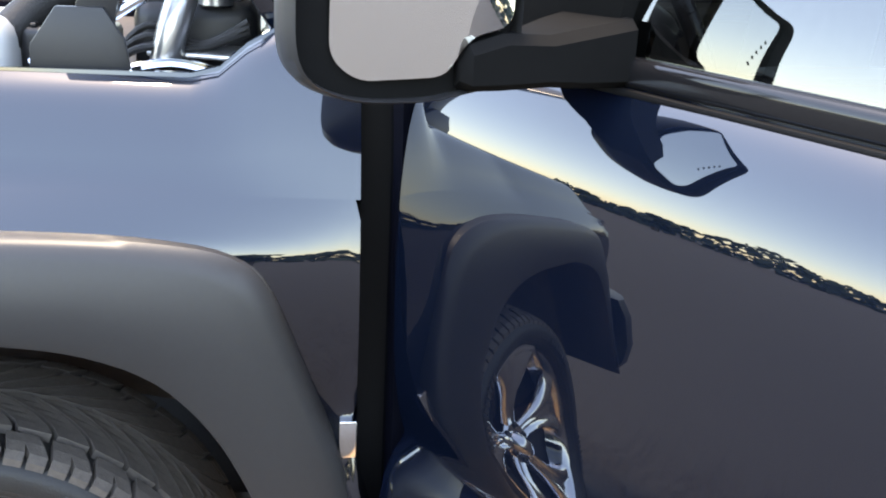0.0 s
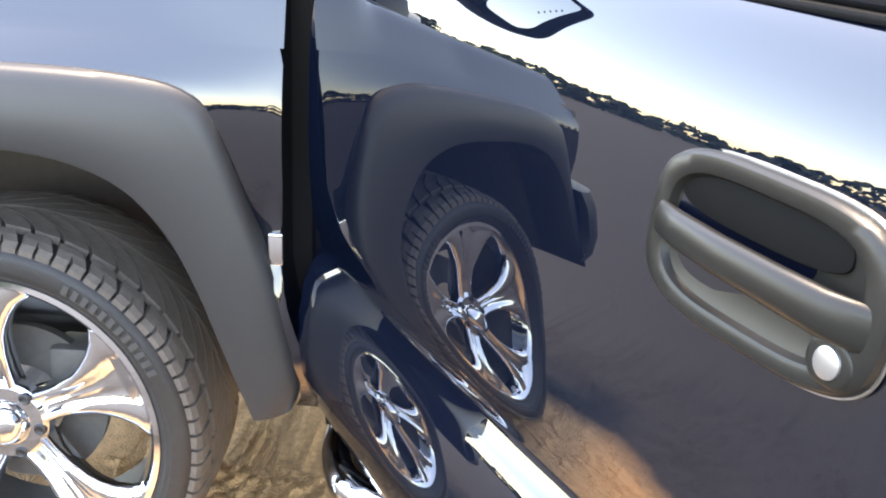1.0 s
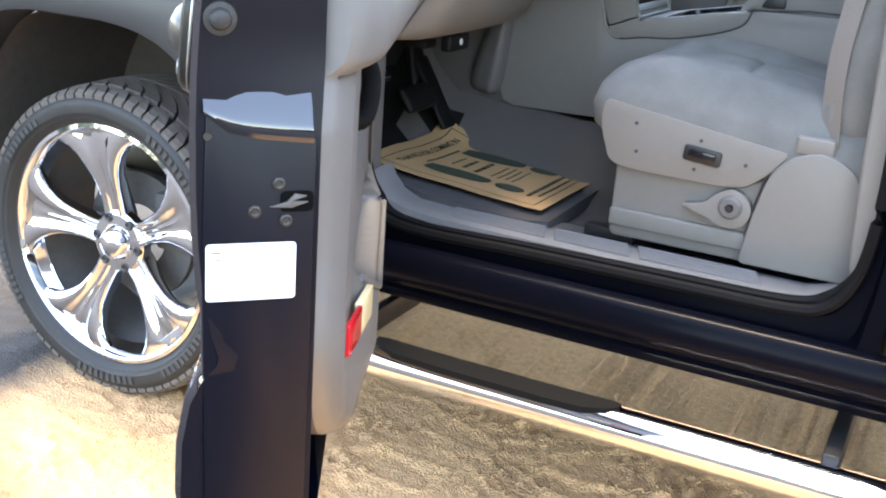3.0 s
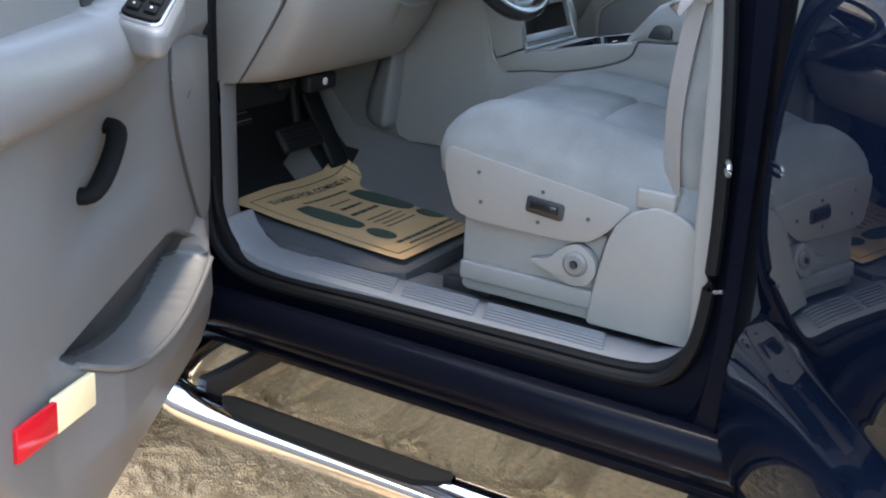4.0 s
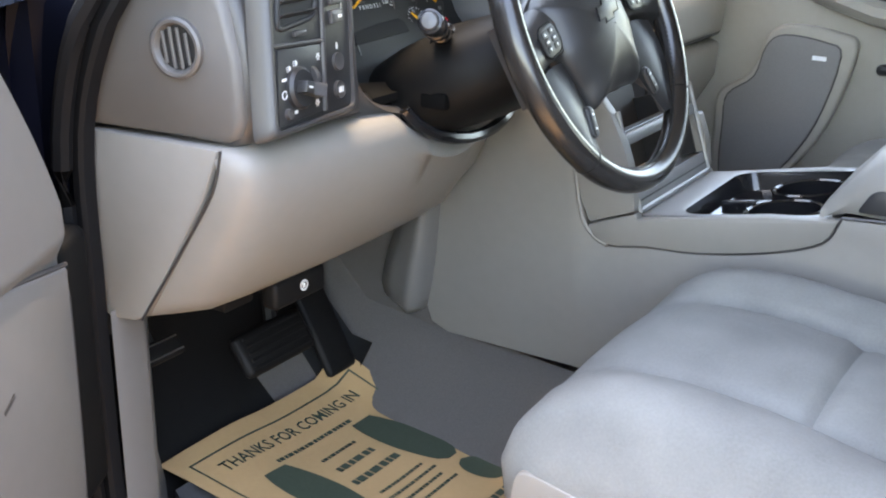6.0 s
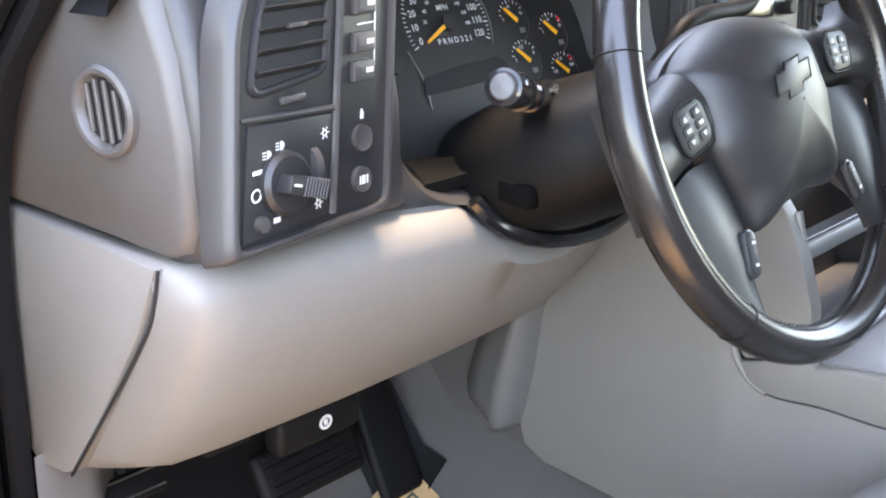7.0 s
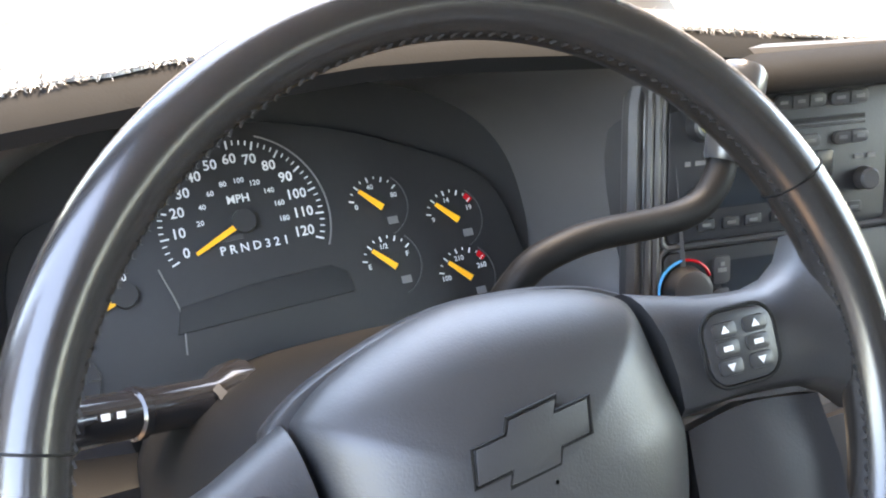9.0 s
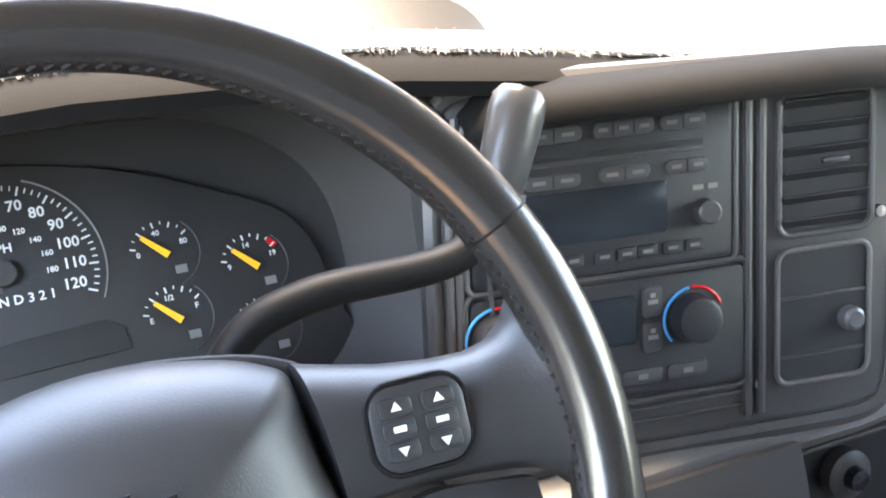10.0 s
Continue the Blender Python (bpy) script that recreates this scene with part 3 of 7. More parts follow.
def door_frame():
    op, ou = ring_line(OPENING), ring_line(OUTER)
    lean = lambda z: 0.0 if z < 1.3 else (z - 1.3) * 0.33
    rings = []
    for f, y in ((1.0, 0.11), (1.0, 0.035), (0.93, 0.022), (0.55, 0.03), (0.45, 0.06), (0.18, 0.066), (0.10, 0.05), (0.05, 0.05)):
        rings.append([(a[0] + (b[0] - a[0]) * f, y + lean(a[1]), a[1] + (b[1] - a[1]) * f) for a, b in zip(op, ou)])
    body = part("body_side", loft(rings, True), DULL_NAVY, truck)
    rings = []
    for f, y in ((0.08, 0.058), (0.0, 0.058), (-0.03, 0.062), (-0.035, 0.068), (-0.03, 0.076)):
        rings.append([(a[0] + (b[0] - a[0]) * f, y + lean(a[1]), a[1] + (b[1] - a[1]) * f) for a, b in zip(op, ou)])
    part("opening_edge", loft(rings, True), SEAL, body, "black edge round the door opening")
    seal = [(a[0] + (b[0] - a[0]) * 0.08, 0.046 + lean(a[1]), a[1] + (b[1] - a[1]) * 0.08) for a, b in zip(op, ou)]
    part("door_seal", tube(seal, 0.011, 8, True), SEAL, body, "black rubber door seal")
    # the sill under the opening
    rock = [(0.455, 0.06), (0.458, 0.030), (0.465, 0.014), (0.478, 0.008), (0.486, 0.006), (0.490, 0.012), (0.498, 0.004), (0.512, -0.006), (0.530, -0.010), (0.548, -0.008), (0.562, -0.003), (0.572, 0.004), (0.577, 0.014), (0.58, 0.03)]
    part("rocker_panel", loft([[(x, y, z) for z, y in rock] for x in (0.60, 1.2, 1.85, 2.6)], False), DULL_NAVY, truck)
    part("far_side", slab([(-0.54, 0.5), (3.4, 0.5), (3.4, 1.33), (-0.54, 1.25)], 1.88, 1.95, "y"), PAINT, truck)
    part("roof", box((0.86, 0.18, 1.78), (3.3, 1.72, 1.87), 0.02), PAINT, truck)
    part("headliner", box((0.88, 0.22, 1.765), (3.25, 1.68, 1.779)), HEADLINER, truck)
    part("windscreen", loft([[(0.45, y, 1.28) for y in (0.10, 0.4, 0.95, 1.5, 1.8)], [(0.87, y, 1.785) for y in (0.24, 0.45, 0.95, 1.45, 1.66)]], False), GLASS, truck)
    part("rear_cabin_wall", box((3.3, 0.05, 0.6), (3.36, 1.9, 1.84)), TRIM_MID, truck)


door_frame()

# ---- the open front door, in its own axes: along the door, inward, up ----
TH = radians(61)
DOOR = frame_axes((0.575, 0.0, 0.0), (math.cos(TH), -math.sin(TH), 0), (math.sin(TH), math.cos(TH), 0))


def door_shell(m, length, name, label):
    """The painted skin with its hem, the rear face and the inner edge."""
    zs = [z for z, y in SIDE + LOWER]
    ss = [0.004, 0.012, 0.05, 0.2, 0.45, 0.7, 0.95, length - 0.05, length - 0.012, length - 0.002]
    rings = []
    for k, s in enumerate(ss):
        e = 0.008 if k in (0, len(ss) - 1) else 0.0
        crown = 0.010 * (1 - ((s / length) * 2 - 1) ** 2)
        rings.append([(s, y - crown + e, z) for z, y in SIDE + LOWER])
    bm = loft(rings, False)
    edges = None
    back = [(z, y + 0.008) for z, y in SIDE + LOWER]
    for s, deep in ((length - 0.002, 0.12), (0.004, 0.10)):
        sh = lambda z: 0.0 if s < 0.1 else -0.036 - 0.024 * min(1.0, max(0.0, (z - 1.04) / 0.06))
        edges = loft([[(s, y, z) for z, y in back], [(s + sh(z) * 0.5, 0.06, z) for z, y in back], [(s + sh(z), deep, z) for z, y in back]], False, bm=edges)
    bm = loft([[(s, 0.03, 0.485) for s in ss], [(s, 0.12, 0.50) for s in ss]], False, bm=bm)
    bm = loft([[(s, 0.045, 1.325) for s in ss], [(s, 0.12, 1.325) for s in ss]], False, bm=bm)
    ob = thing(name, label, "car door")
    part("inner_shell", moved(box((0.01, 0.055, 0.487), (length - 0.064, 0.078, 1.318), 0.004), m), DOORPAINT, ob)
    part("skin", moved(bm, m), PAINT, ob)
    part("edge_panel", moved(edges, m), DOORPAINT, ob)
    return ob


LEN = 1.168
front_door = door_shell(DOOR, LEN, "front_door", "open navy front door with grey inner trim")


def door_window():
    rows = []
    for k in range(13):
        f = k / 12
        a, b = 0.10 + 0.32 * f, 1.10 - 0.06 * f
        rows.append([(a + (b - a) * q / 6, 0.058 + 0.165 * f ** 1.4, 1.33 + 0.47 * f) for q in range(7)])
    part("window_pane", moved(loft(rows, False), DOOR), TINT, front_door)
    frame = [(0.05, 0.060, 1.33), (0.2, 0.085, 1.50), (0.40, 0.20, 1.76), (0.5, 0.23, 1.82), (0.8, 0.235, 1.835), (1.02, 0.23, 1.82), (1.07, 0.20, 1.75), (1.13, 0.055, 1.33)]
    part("window_frame", moved(tube(smooth_line(frame, 4), 0.022, 8), DOOR), BLACK, front_door)
    part("belt_moulding", moved(box((0.06, 0.046, 1.318), (LEN - 0.01, 0.075, 1.350), 0.010, 4), DOOR), GLOSS_BLACK, front_door, "glossy black belt moulding")
    part("belt_strip", moved(box((0.06, 0.040, 1.312), (LEN - 0.01, 0.052, 1.320), 0.003, 2), DOOR), SEAL, front_door)


door_window()


def text(words, size, m, mat, parent, name="print"):
    """Flat lettering in the built-in font, centred, in the plane of m."""
    cu = bpy.data.curves.new("words", "FONT")
    cu.body, cu.size, cu.align_x, cu.align_y = words, size, "CENTER", "CENTER"
    cu.resolution_u = 2
    cu.offset = size * 0.014
    tmp = bpy.data.objects.new("words", cu)
    me = bpy.data.meshes.new_from_object(tmp)
    bpy.data.objects.remove(tmp)
    bpy.data.curves.remove(cu)
    me.transform(m)
    me.materials.clear()
    me.materials.append(mat)
    ob = new(name, me)
    ob.parent = parent
    return ob


def at(u, v, w=0.0, turn=0.0):
    return Matrix.Translation((u, v, w)) @ Matrix.Rotation(radians(turn), 4, "Z")


def pad(outline, m, depth, mat, parent, name, w=0.003, seg=2, label=""):
    """A raised plate of that outline in the plane of m."""
    return part(name, moved(slab(outline, 0.0, depth, "z", w, seg), m), mat, parent, label)


def bars(spans, size, m, mat, parent, name="print"):
    """Unreadable writing as plain bars: rows of (u, v, length)."""
    bm = None
    for u, v, ln in spans:
        bm = box((u - ln / 2, v - size / 2, 0), (u + ln / 2, v + size / 2, 0.0005), bm=bm)
    return part(name, moved(bm, m), mat, parent, smooth=False)


# ---- inner side of the front door ----
def trim_rear(z):
    """Where the inner trim ends: its lower rear corner is well rounded."""
    return 1.118 - 0.022 * min(1.0, max(0.0, (z - 1.04) / 0.06)) + 0.018 * min(1.0, max(0.0, (0.9 - z) / 0.1)) - 3.1 * max(0.0, 0.85 - z) ** 2


def relief(s, z):
    """How far the inner trim stands in from the door's outer plane."""
    clamp = lambda v: min(1.0, max(0.0, v))
    edge = clamp((trim_rear(z) - s) / 0.06) * clamp((s - 0.06) / 0.05) * clamp((z - 0.485) / 0.06)
    y = 0.116 + 0.034 * edge ** 0.5
    if z > 1.09:
        y += 0.010 * clamp((z - 1.09) / 0.02)
    # armrest, rising and fading out forward
    mid = 1.150 + 0.03 * clamp((0.75 - s) / 0.3)
    rest = max(0.0, 1 - ((z - mid) / 0.055) ** 2) * clamp((s - 0.40) / 0.12) * (0.12 + 0.88 * clamp((1.08 - s) / 0.35))
    y += 0.060 * rest ** 0.55
    # hollow round the pull handle
    y -= 0.018 * math.exp(-(((s - 0.62) / 0.20) ** 4 + ((z - 0.98) / 0.08) ** 4))
    # the map pocket: a well between its lip and a level upper rim, a belly below
    lip = 0.676 + 0.75 * (s - 0.46) ** 2
    top = 0.802 - 1.6 * max(0.0, 0.42 - s) ** 2
    inside = clamp((z - lip) / 0.006) * clamp((top - z) / 0.008) * clamp((s - 0.235) / 0.012) * clamp((0.865 - s) / 0.012)
    y -= 0.062 * inside * (0.30 + 0.70 * clamp((top - z) / max(0.01, top - lip)))
    if z <= lip:
        y += 0.036 * clamp((s - 0.14) / 0.10) * clamp((0.90 - s) / 0.16) * clamp((lip - z + 0.004) / 0.012) * clamp((z - 0.50) / 0.14)
    else:
        y += 0.036 * (1 - inside) * clamp(1 - (z - lip) / 0.05) * clamp((0.30 - s) / 0.08) * clamp((s - 0.14) / 0.10)
    return y


def door_trim():
    ns, nz = 130, 210
    rows = []
    for i in range(ns + 1):
        f = i / ns
        row = []
        for j in range(nz + 1):
            g = j / nz
            z = 0.482 + (1.335 - 0.482) * g
            front = 0.08 + 0.16 * max(0.0, (z - 1.05) / 0.29) ** 1.5
            rear = trim_rear(z)
            if z < 0.70:
                front += 0.12 * ((0.70 - z) / 0.22) ** 2.5
            s = front + (rear - front) * f
            row.append((s, relief(s, z), z))
        rows.append(row)
    bm = loft(rows, False)
    for line in (rows[0], rows[-1], [r[0] for r in rows]):
        bm = loft([line, [(p[0], 0.10, p[2]) for p in line]], False, bm=bm)
    panel = part("inner_panel", moved(bm, DOOR), TRIM_MID, front_door, "grey moulded inner trim", angle=50)
    m = DOOR
    # pull handle
    part("pull_handle", moved(tube(smooth_line([(0.715, 0.125, 0.962), (0.708, 0.150, 0.967), (0.66, 0.158, 0.998), (0.612, 0.152, 1.028), (0.605, 0.125, 1.033)], 5), 0.0145, 12, flat=0.8), m), MATTE, front_door, "black pull handle")
    lip = [(s, relief(s, 0.676 + 0.75 * (s - 0.46) ** 2 - 0.012) - 0.001, 0.676 + 0.75 * (s - 0.46) ** 2 - 0.003) for s in [0.24 + 0.03 * k for k in range(21)]]
    part("pocket_lip", moved(tube(lip, 0.005, 8), m), TRIM_MID, front_door)
    # sheet over the shallow well, its dark colour standing for shade inside
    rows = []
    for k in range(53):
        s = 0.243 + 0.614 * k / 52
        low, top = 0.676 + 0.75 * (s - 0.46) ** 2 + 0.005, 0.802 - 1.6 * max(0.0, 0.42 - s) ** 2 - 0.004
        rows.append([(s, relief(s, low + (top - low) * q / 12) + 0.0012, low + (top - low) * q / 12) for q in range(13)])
    part("pocket_well_shade", moved(loft(rows, False), m), POCKET_SHADE, front_door, "map pocket well, darkened to stand for its deep shade", angle=60)
    part("arm_seam", moved(tube([(s, relief(s, 1.094) + 0.0004, 1.094) for s in [1.088 - 0.03 * k for k in range(17)]], 0.0024, 6), m), DARK, front_door)
    # window switches on the armrest
    sw = frame_axes(m @ Vector((0.630, 0.212, 1.204)), m.to_3x3() @ Vector((-1, -0.13, 0.12)), m.to_3x3() @ Vector((-0.40, -0.90, 0.12))) @ Matrix.Scale(0.92, 4)
    part("switch_pod", moved(slab(rounded(0.250, 0.098, 0.036), -0.050, -0.002, "z", 0.012, 4), sw), TRIM_MID, front_door, "grey armrest end round the switches")
    plate = pad(rounded(0.20, 0.066, 0.02), sw, 0.008, MATTE, front_door, "switch_plate", 0.003)
    pad(rounded(0.212, 0.076, 0.024), sw @ at(0, 0, -0.004), 0.006, SATIN, front_door, "switch_bezel", 0.002)
    for k in range(3):
        for j in range(2):
            pad(rounded(0.036, 0.022, 0.004), sw @ at(-0.062 + 0.048 * k, -0.015 + 0.03 * j, 0.006), 0.008, MATTE, plate, "switch", 0.003)
            bars([(0, 0, 0.008)], 0.003, sw @ at(-0.062 + 0.048 * k, -0.015 + 0.03 * j, 0.0143), WHITE, plate)
    pad(rounded(0.03, 0.03, 0.012), sw @ at(0.082, 0, 0.006), 0.009, BLACK, plate, "mirror_knob", 0.003)
    # red and cream edge reflector
    rf = frame_axes(m @ Vector((1.01, 0.149, 0.762)), m.to_3x3() @ Vector((-1, 0.13, -0.10)), m.to_3x3() @ Vector((-0.10, 0, 1)))
    part("reflector", moved(slab(rounded(0.09, 0.042, 0.004, cx=0.045), 0.0, 0.006, "z", 0.001), rf), RED, front_door, "red courtesy reflector")
    part("reflector", moved(slab(rounded(0.10, 0.044, 0.004, cx=0.138), -0.004, 0.005, "z", 0.001), rf), AMBER, front_door, "cream courtesy reflector")
    # speaker line and front edge panel
    line = smooth_line([(0.10, 0, 1.08), (0.105, 0, 0.92), (0.115, 0, 0.80), (0.140, 0, 0.757), (0.172, 0, 0.757), (0.197, 0, 0.778), (0.24, 0, 0.836), (0.298, 0, 0.927), (0.336, 0, 1.015), (0.338, 0, 1.075), (0.318, 0, 1.118), (0.20, 0, 1.10)], 5)
    part("speaker_cover", moved(slab([(p.x, p.z) for p in line], 0.135, 0.1565, "y", 0.005, 3), m), TRIM_MID, front_door)
    rim = [(p.x, 0.1535, p.z) for p in line]
    part("cover_gap", moved(tube(rim, 0.0028, 6, True), m), DARK, front_door)
    bars([(0, 0, 0.022)], 0.005, frame_axes(m @ Vector((0.245, 0.1572, 1.005)), m.to_3x3() @ Vector((-1, 0, 0.35)), m.to_3x3() @ Vector((-0.35, 0, -1))), DARK, front_door)
    # seam of the upper insert, and the inner door release
    seam = smooth_line([(1.02, 0, 1.262), (0.90, 0, 1.272), (0.70, 0, 1.272), (0.575, 0, 1.266), (0.527, 0, 1.2545), (0.480, 0, 1.224), (0.455, 0, 1.20)], 5)
    part("insert_seam", moved(tube([(p.x, relief(p.x, p.z) + 0.0005, p.z) for p in seam], 0.0026, 6), m), DARK, front_door)
    rel = part("release_cup", moved(slab(rounded(0.085, 0.045, 0.014, cx=0.700, cy=1.229), 0.150, relief(0.70, 1.229) + 0.003, "y", 0.002), m), BLACK, front_door, "black inner door release")
    part("release_lever", moved(slab(rounded(0.060, 0.018, 0.006, cx=0.700, cy=1.231), 0.16, relief(0.70, 1.229) + 0.009, "y", 0.002), m), DARK, rel)
    part("front_cover", moved(box((0.03, 0.10, 0.80), (0.11, 0.15, 1.10), 0.012, 3), m), MATTE, front_door)


door_trim()


def door_edge():
    """The rear face of the door: latch, bolts, buffer, recess and sticker."""
    face = frame_axes(DOOR @ Vector((LEN - 0.0165, 0.06, 0.92)), DOOR.to_3x3() @ Vector((-0.30, 1, 0)), (0, 0, 1))
    edge = part("rear_face", moved(slab([(-0.052, -0.39), (0.058, -0.37), (0.060, 0.118), (0.0, 0.123), (-0.030, 0.130), (-0.052, 0.146), (-0.056, 0.0)], -0.02, 0.0, "z", 0.003), face), DOORPAINT, front_door)
    pad(rounded(0.092, 0.062, 0.004), face @ at(-0.006, -0.02, 0.0015), 0.0008, LABEL, front_door, "sticker", 0, label="white sticker with faint print")
    bars([(-0.042, 0.002, 0.010)], 0.0012, face @ at(0, 0, 0.003), DARK, front_door)
    bars([(-0.042, -0.006, 0.010), (-0.0365, -0.002, 0.001)], 0.001, face @ at(0, 0, 0.003), DARK, front_door)
    bars([(-0.03, -0.022, 0.012), (0.005, -0.020, 0.02)], 0.0008, face @ at(0, 0, 0.0026), SATIN, front_door)
    for u, v in ((0.021, 0.073), (-0.003, 0.044), (0.029, 0.034)):
        part("bolt", lathe([(0.0, 0.0066), (0.002, 0.0066), (0.003, 0.0045), (0.0018, 0.003), (0.0018, 0.0)], face @ Vector((u, v, 0)), face.to_3x3() @ Vector((0, 0, 1)), 14), BOLT, front_door)
    claw = slab([(-0.018, -0.006), (0.01, -0.008), (0.032, 0.002), (0.012, 0.004), (0.03, 0.012), (0.014, 0.016), (0.004, 0.002)], 0.0, 0.006, "z", 0.001)
    # flat plate, no cut: the slot's darkness is its colour
    part("latch_slot", moved(slab(rounded(0.034, 0.022, 0.006, cx=0.040, cy=0.054), 0.0005, 0.0015, "z"), face), HOLLOW, front_door)
    part("latch", moved(claw, face @ at(0.026, 0.053, 0.0005) @ Matrix.Diagonal((0.8, 0.62, 0.7, 1))), BRAKE, front_door, "dull steel door latch")
    part("buffer", lathe([(0.0, 0.017), (0.005, 0.016), (0.006, 0.011), (0.012, 0.009), (0.014, 0.006), (0.014, 0.0)], face @ Vector((-0.038, 0.235, -0.006)), face.to_3x3() @ Vector((0, 0, 1)), 20), RUBBER, front_door, "round rubber buffer")
    part("rivet", lathe([(0.0, 0.0045), (0.002, 0.004), (0.002, 0.0)], face @ Vector((-0.05, 0.122, 0)), face.to_3x3() @ Vector((0, 0, 1)), 14), BOLT, front_door)
    # the pressed ledge over the latch
    rows = [[face @ Vector((u, v, w)) for u, v, w in row] for row in (
        ((-0.054, 0.158, -0.003), (-0.030, 0.163, -0.007), (0.0, 0.164, -0.010), (0.055, 0.162, -0.017)),
        ((-0.054, 0.154, 0.0), (-0.030, 0.153, -0.002), (0.0, 0.152, -0.003), (0.055, 0.149, -0.009)),
        ((-0.054, 0.150, 0.002), (-0.029, 0.141, 0.003), (0.0, 0.137, 0.002), (0.055, 0.132, -0.003)),
        ((-0.054, 0.147, 0.003), (-0.029, 0.133, 0.006), (0.0, 0.127, 0.005), (0.056, 0.122, 0.002)),
        ((-0.054, 0.144, 0.001), (-0.029, 0.126, 0.002), (0.0, 0.119, 0.001), (0.056, 0.114, 0.0)))]
    part("pressing", loft(rows, False), PAINT, front_door, angle=50)


door_edge()


def door_handle():
    """The outer handle: a broad bezel round a hollow, a grab bar across it and a lock."""
    lean = 0.09
    o = frame_axes(DOOR @ Vector((1.0275, -0.0065, 1.1375)), DOOR.to_3x3() @ Vector((1, 0, -0.02)), DOOR.to_3x3() @ Vector((0.02, lean, 1)))
    n = 56
    def oval(a, b, w, sq=3.6, cx=0.0, cy=0.0):
        out = []
        for k in range(n):
            t = 2 * math.pi * k / n
            c, s = math.cos(t), math.sin(t)
            out.append((cx + a * abs(c) ** (2 / sq) * (1 if c > 0 else -1), cy + b * abs(s) ** (2 / sq) * (1 if s > 0 else -1), w))
        return out
    rings = [oval(0.126, 0.069, -0.010), oval(0.126, 0.069, 0.003), oval(0.1245, 0.0675, 0.008), oval(0.121, 0.065, 0.0106), oval(0.109, 0.0555, 0.0118), oval(0.104, 0.0520, 0.0100), oval(0.100, 0.0490, 0.004), oval(0.086, 0.038, 0.001), oval(0.05, 0.02, 0.0), oval(0.001, 0.001, 0.0)]
    hb = part("outer_handle", moved(loft(rings, True), o), HANDLE, front_door, "grey plastic outer door handle")
    part("bright_edge", moved(tube(oval(0.1268, 0.0698, 0.0), 0.0016, 6, True), o), STEEL, hb)
    # the bar: flat and broad, rising out of the bezel at both ends
    rows = []
    for u, v, w, h, d in ((-0.116, 0.002, 0.007, 0.010, 0.003), (-0.106, 0.002, 0.013, 0.014, 0.006), (-0.075, 0.001, 0.020, 0.015, 0.009), (-0.02, 0.0, 0.024, 0.0155, 0.0095), (0.04, -0.001, 0.024, 0.016, 0.0095), (0.085, -0.003, 0.020, 0.017, 0.009), (0.107, -0.004, 0.013, 0.017, 0.006), (0.117, -0.005, 0.007, 0.015, 0.003)):
        rows.append([(u, v + h * abs(math.cos(q)) ** 0.75 * (1 if math.cos(q) > 0 else -1), w + d * math.sin(q)) for q in [2 * math.pi * k / 16 for k in range(16)]])
    part("grab_bar", moved(loft(rows, True, True), o), HANDLE, hb)
    # black plate over the bezel, paints the shade of a deeper hollow
    part("hollow_shade", moved(slab([(p[0], p[1]) for p in oval(0.090, 0.0185, 0, 3.0, -0.006, 0.0325)], 0.0, 0.0045, "z", 0.001), o), MATTE, hb, "dark plate behind the bar, standing for the hollow's shade")
    part("lock_housing", moved(slab(rounded(0.044, 0.036, 0.017, cx=0.091, cy=-0.0365), 0.0, 0.0125, "z", 0.004, 3), o), HANDLE, hb)
    part("lock_cylinder", lathe([(0.0, 0.0120), (0.002, 0.0116), (0.003, 0.009), (0.003, 0.0)], o @ Vector((0.091, -0.0365, 0.0122)), o.to_3x3() @ Vector((0, 0, 1)), 24), SATIN, hb, "satin metal lock")


door_handle()


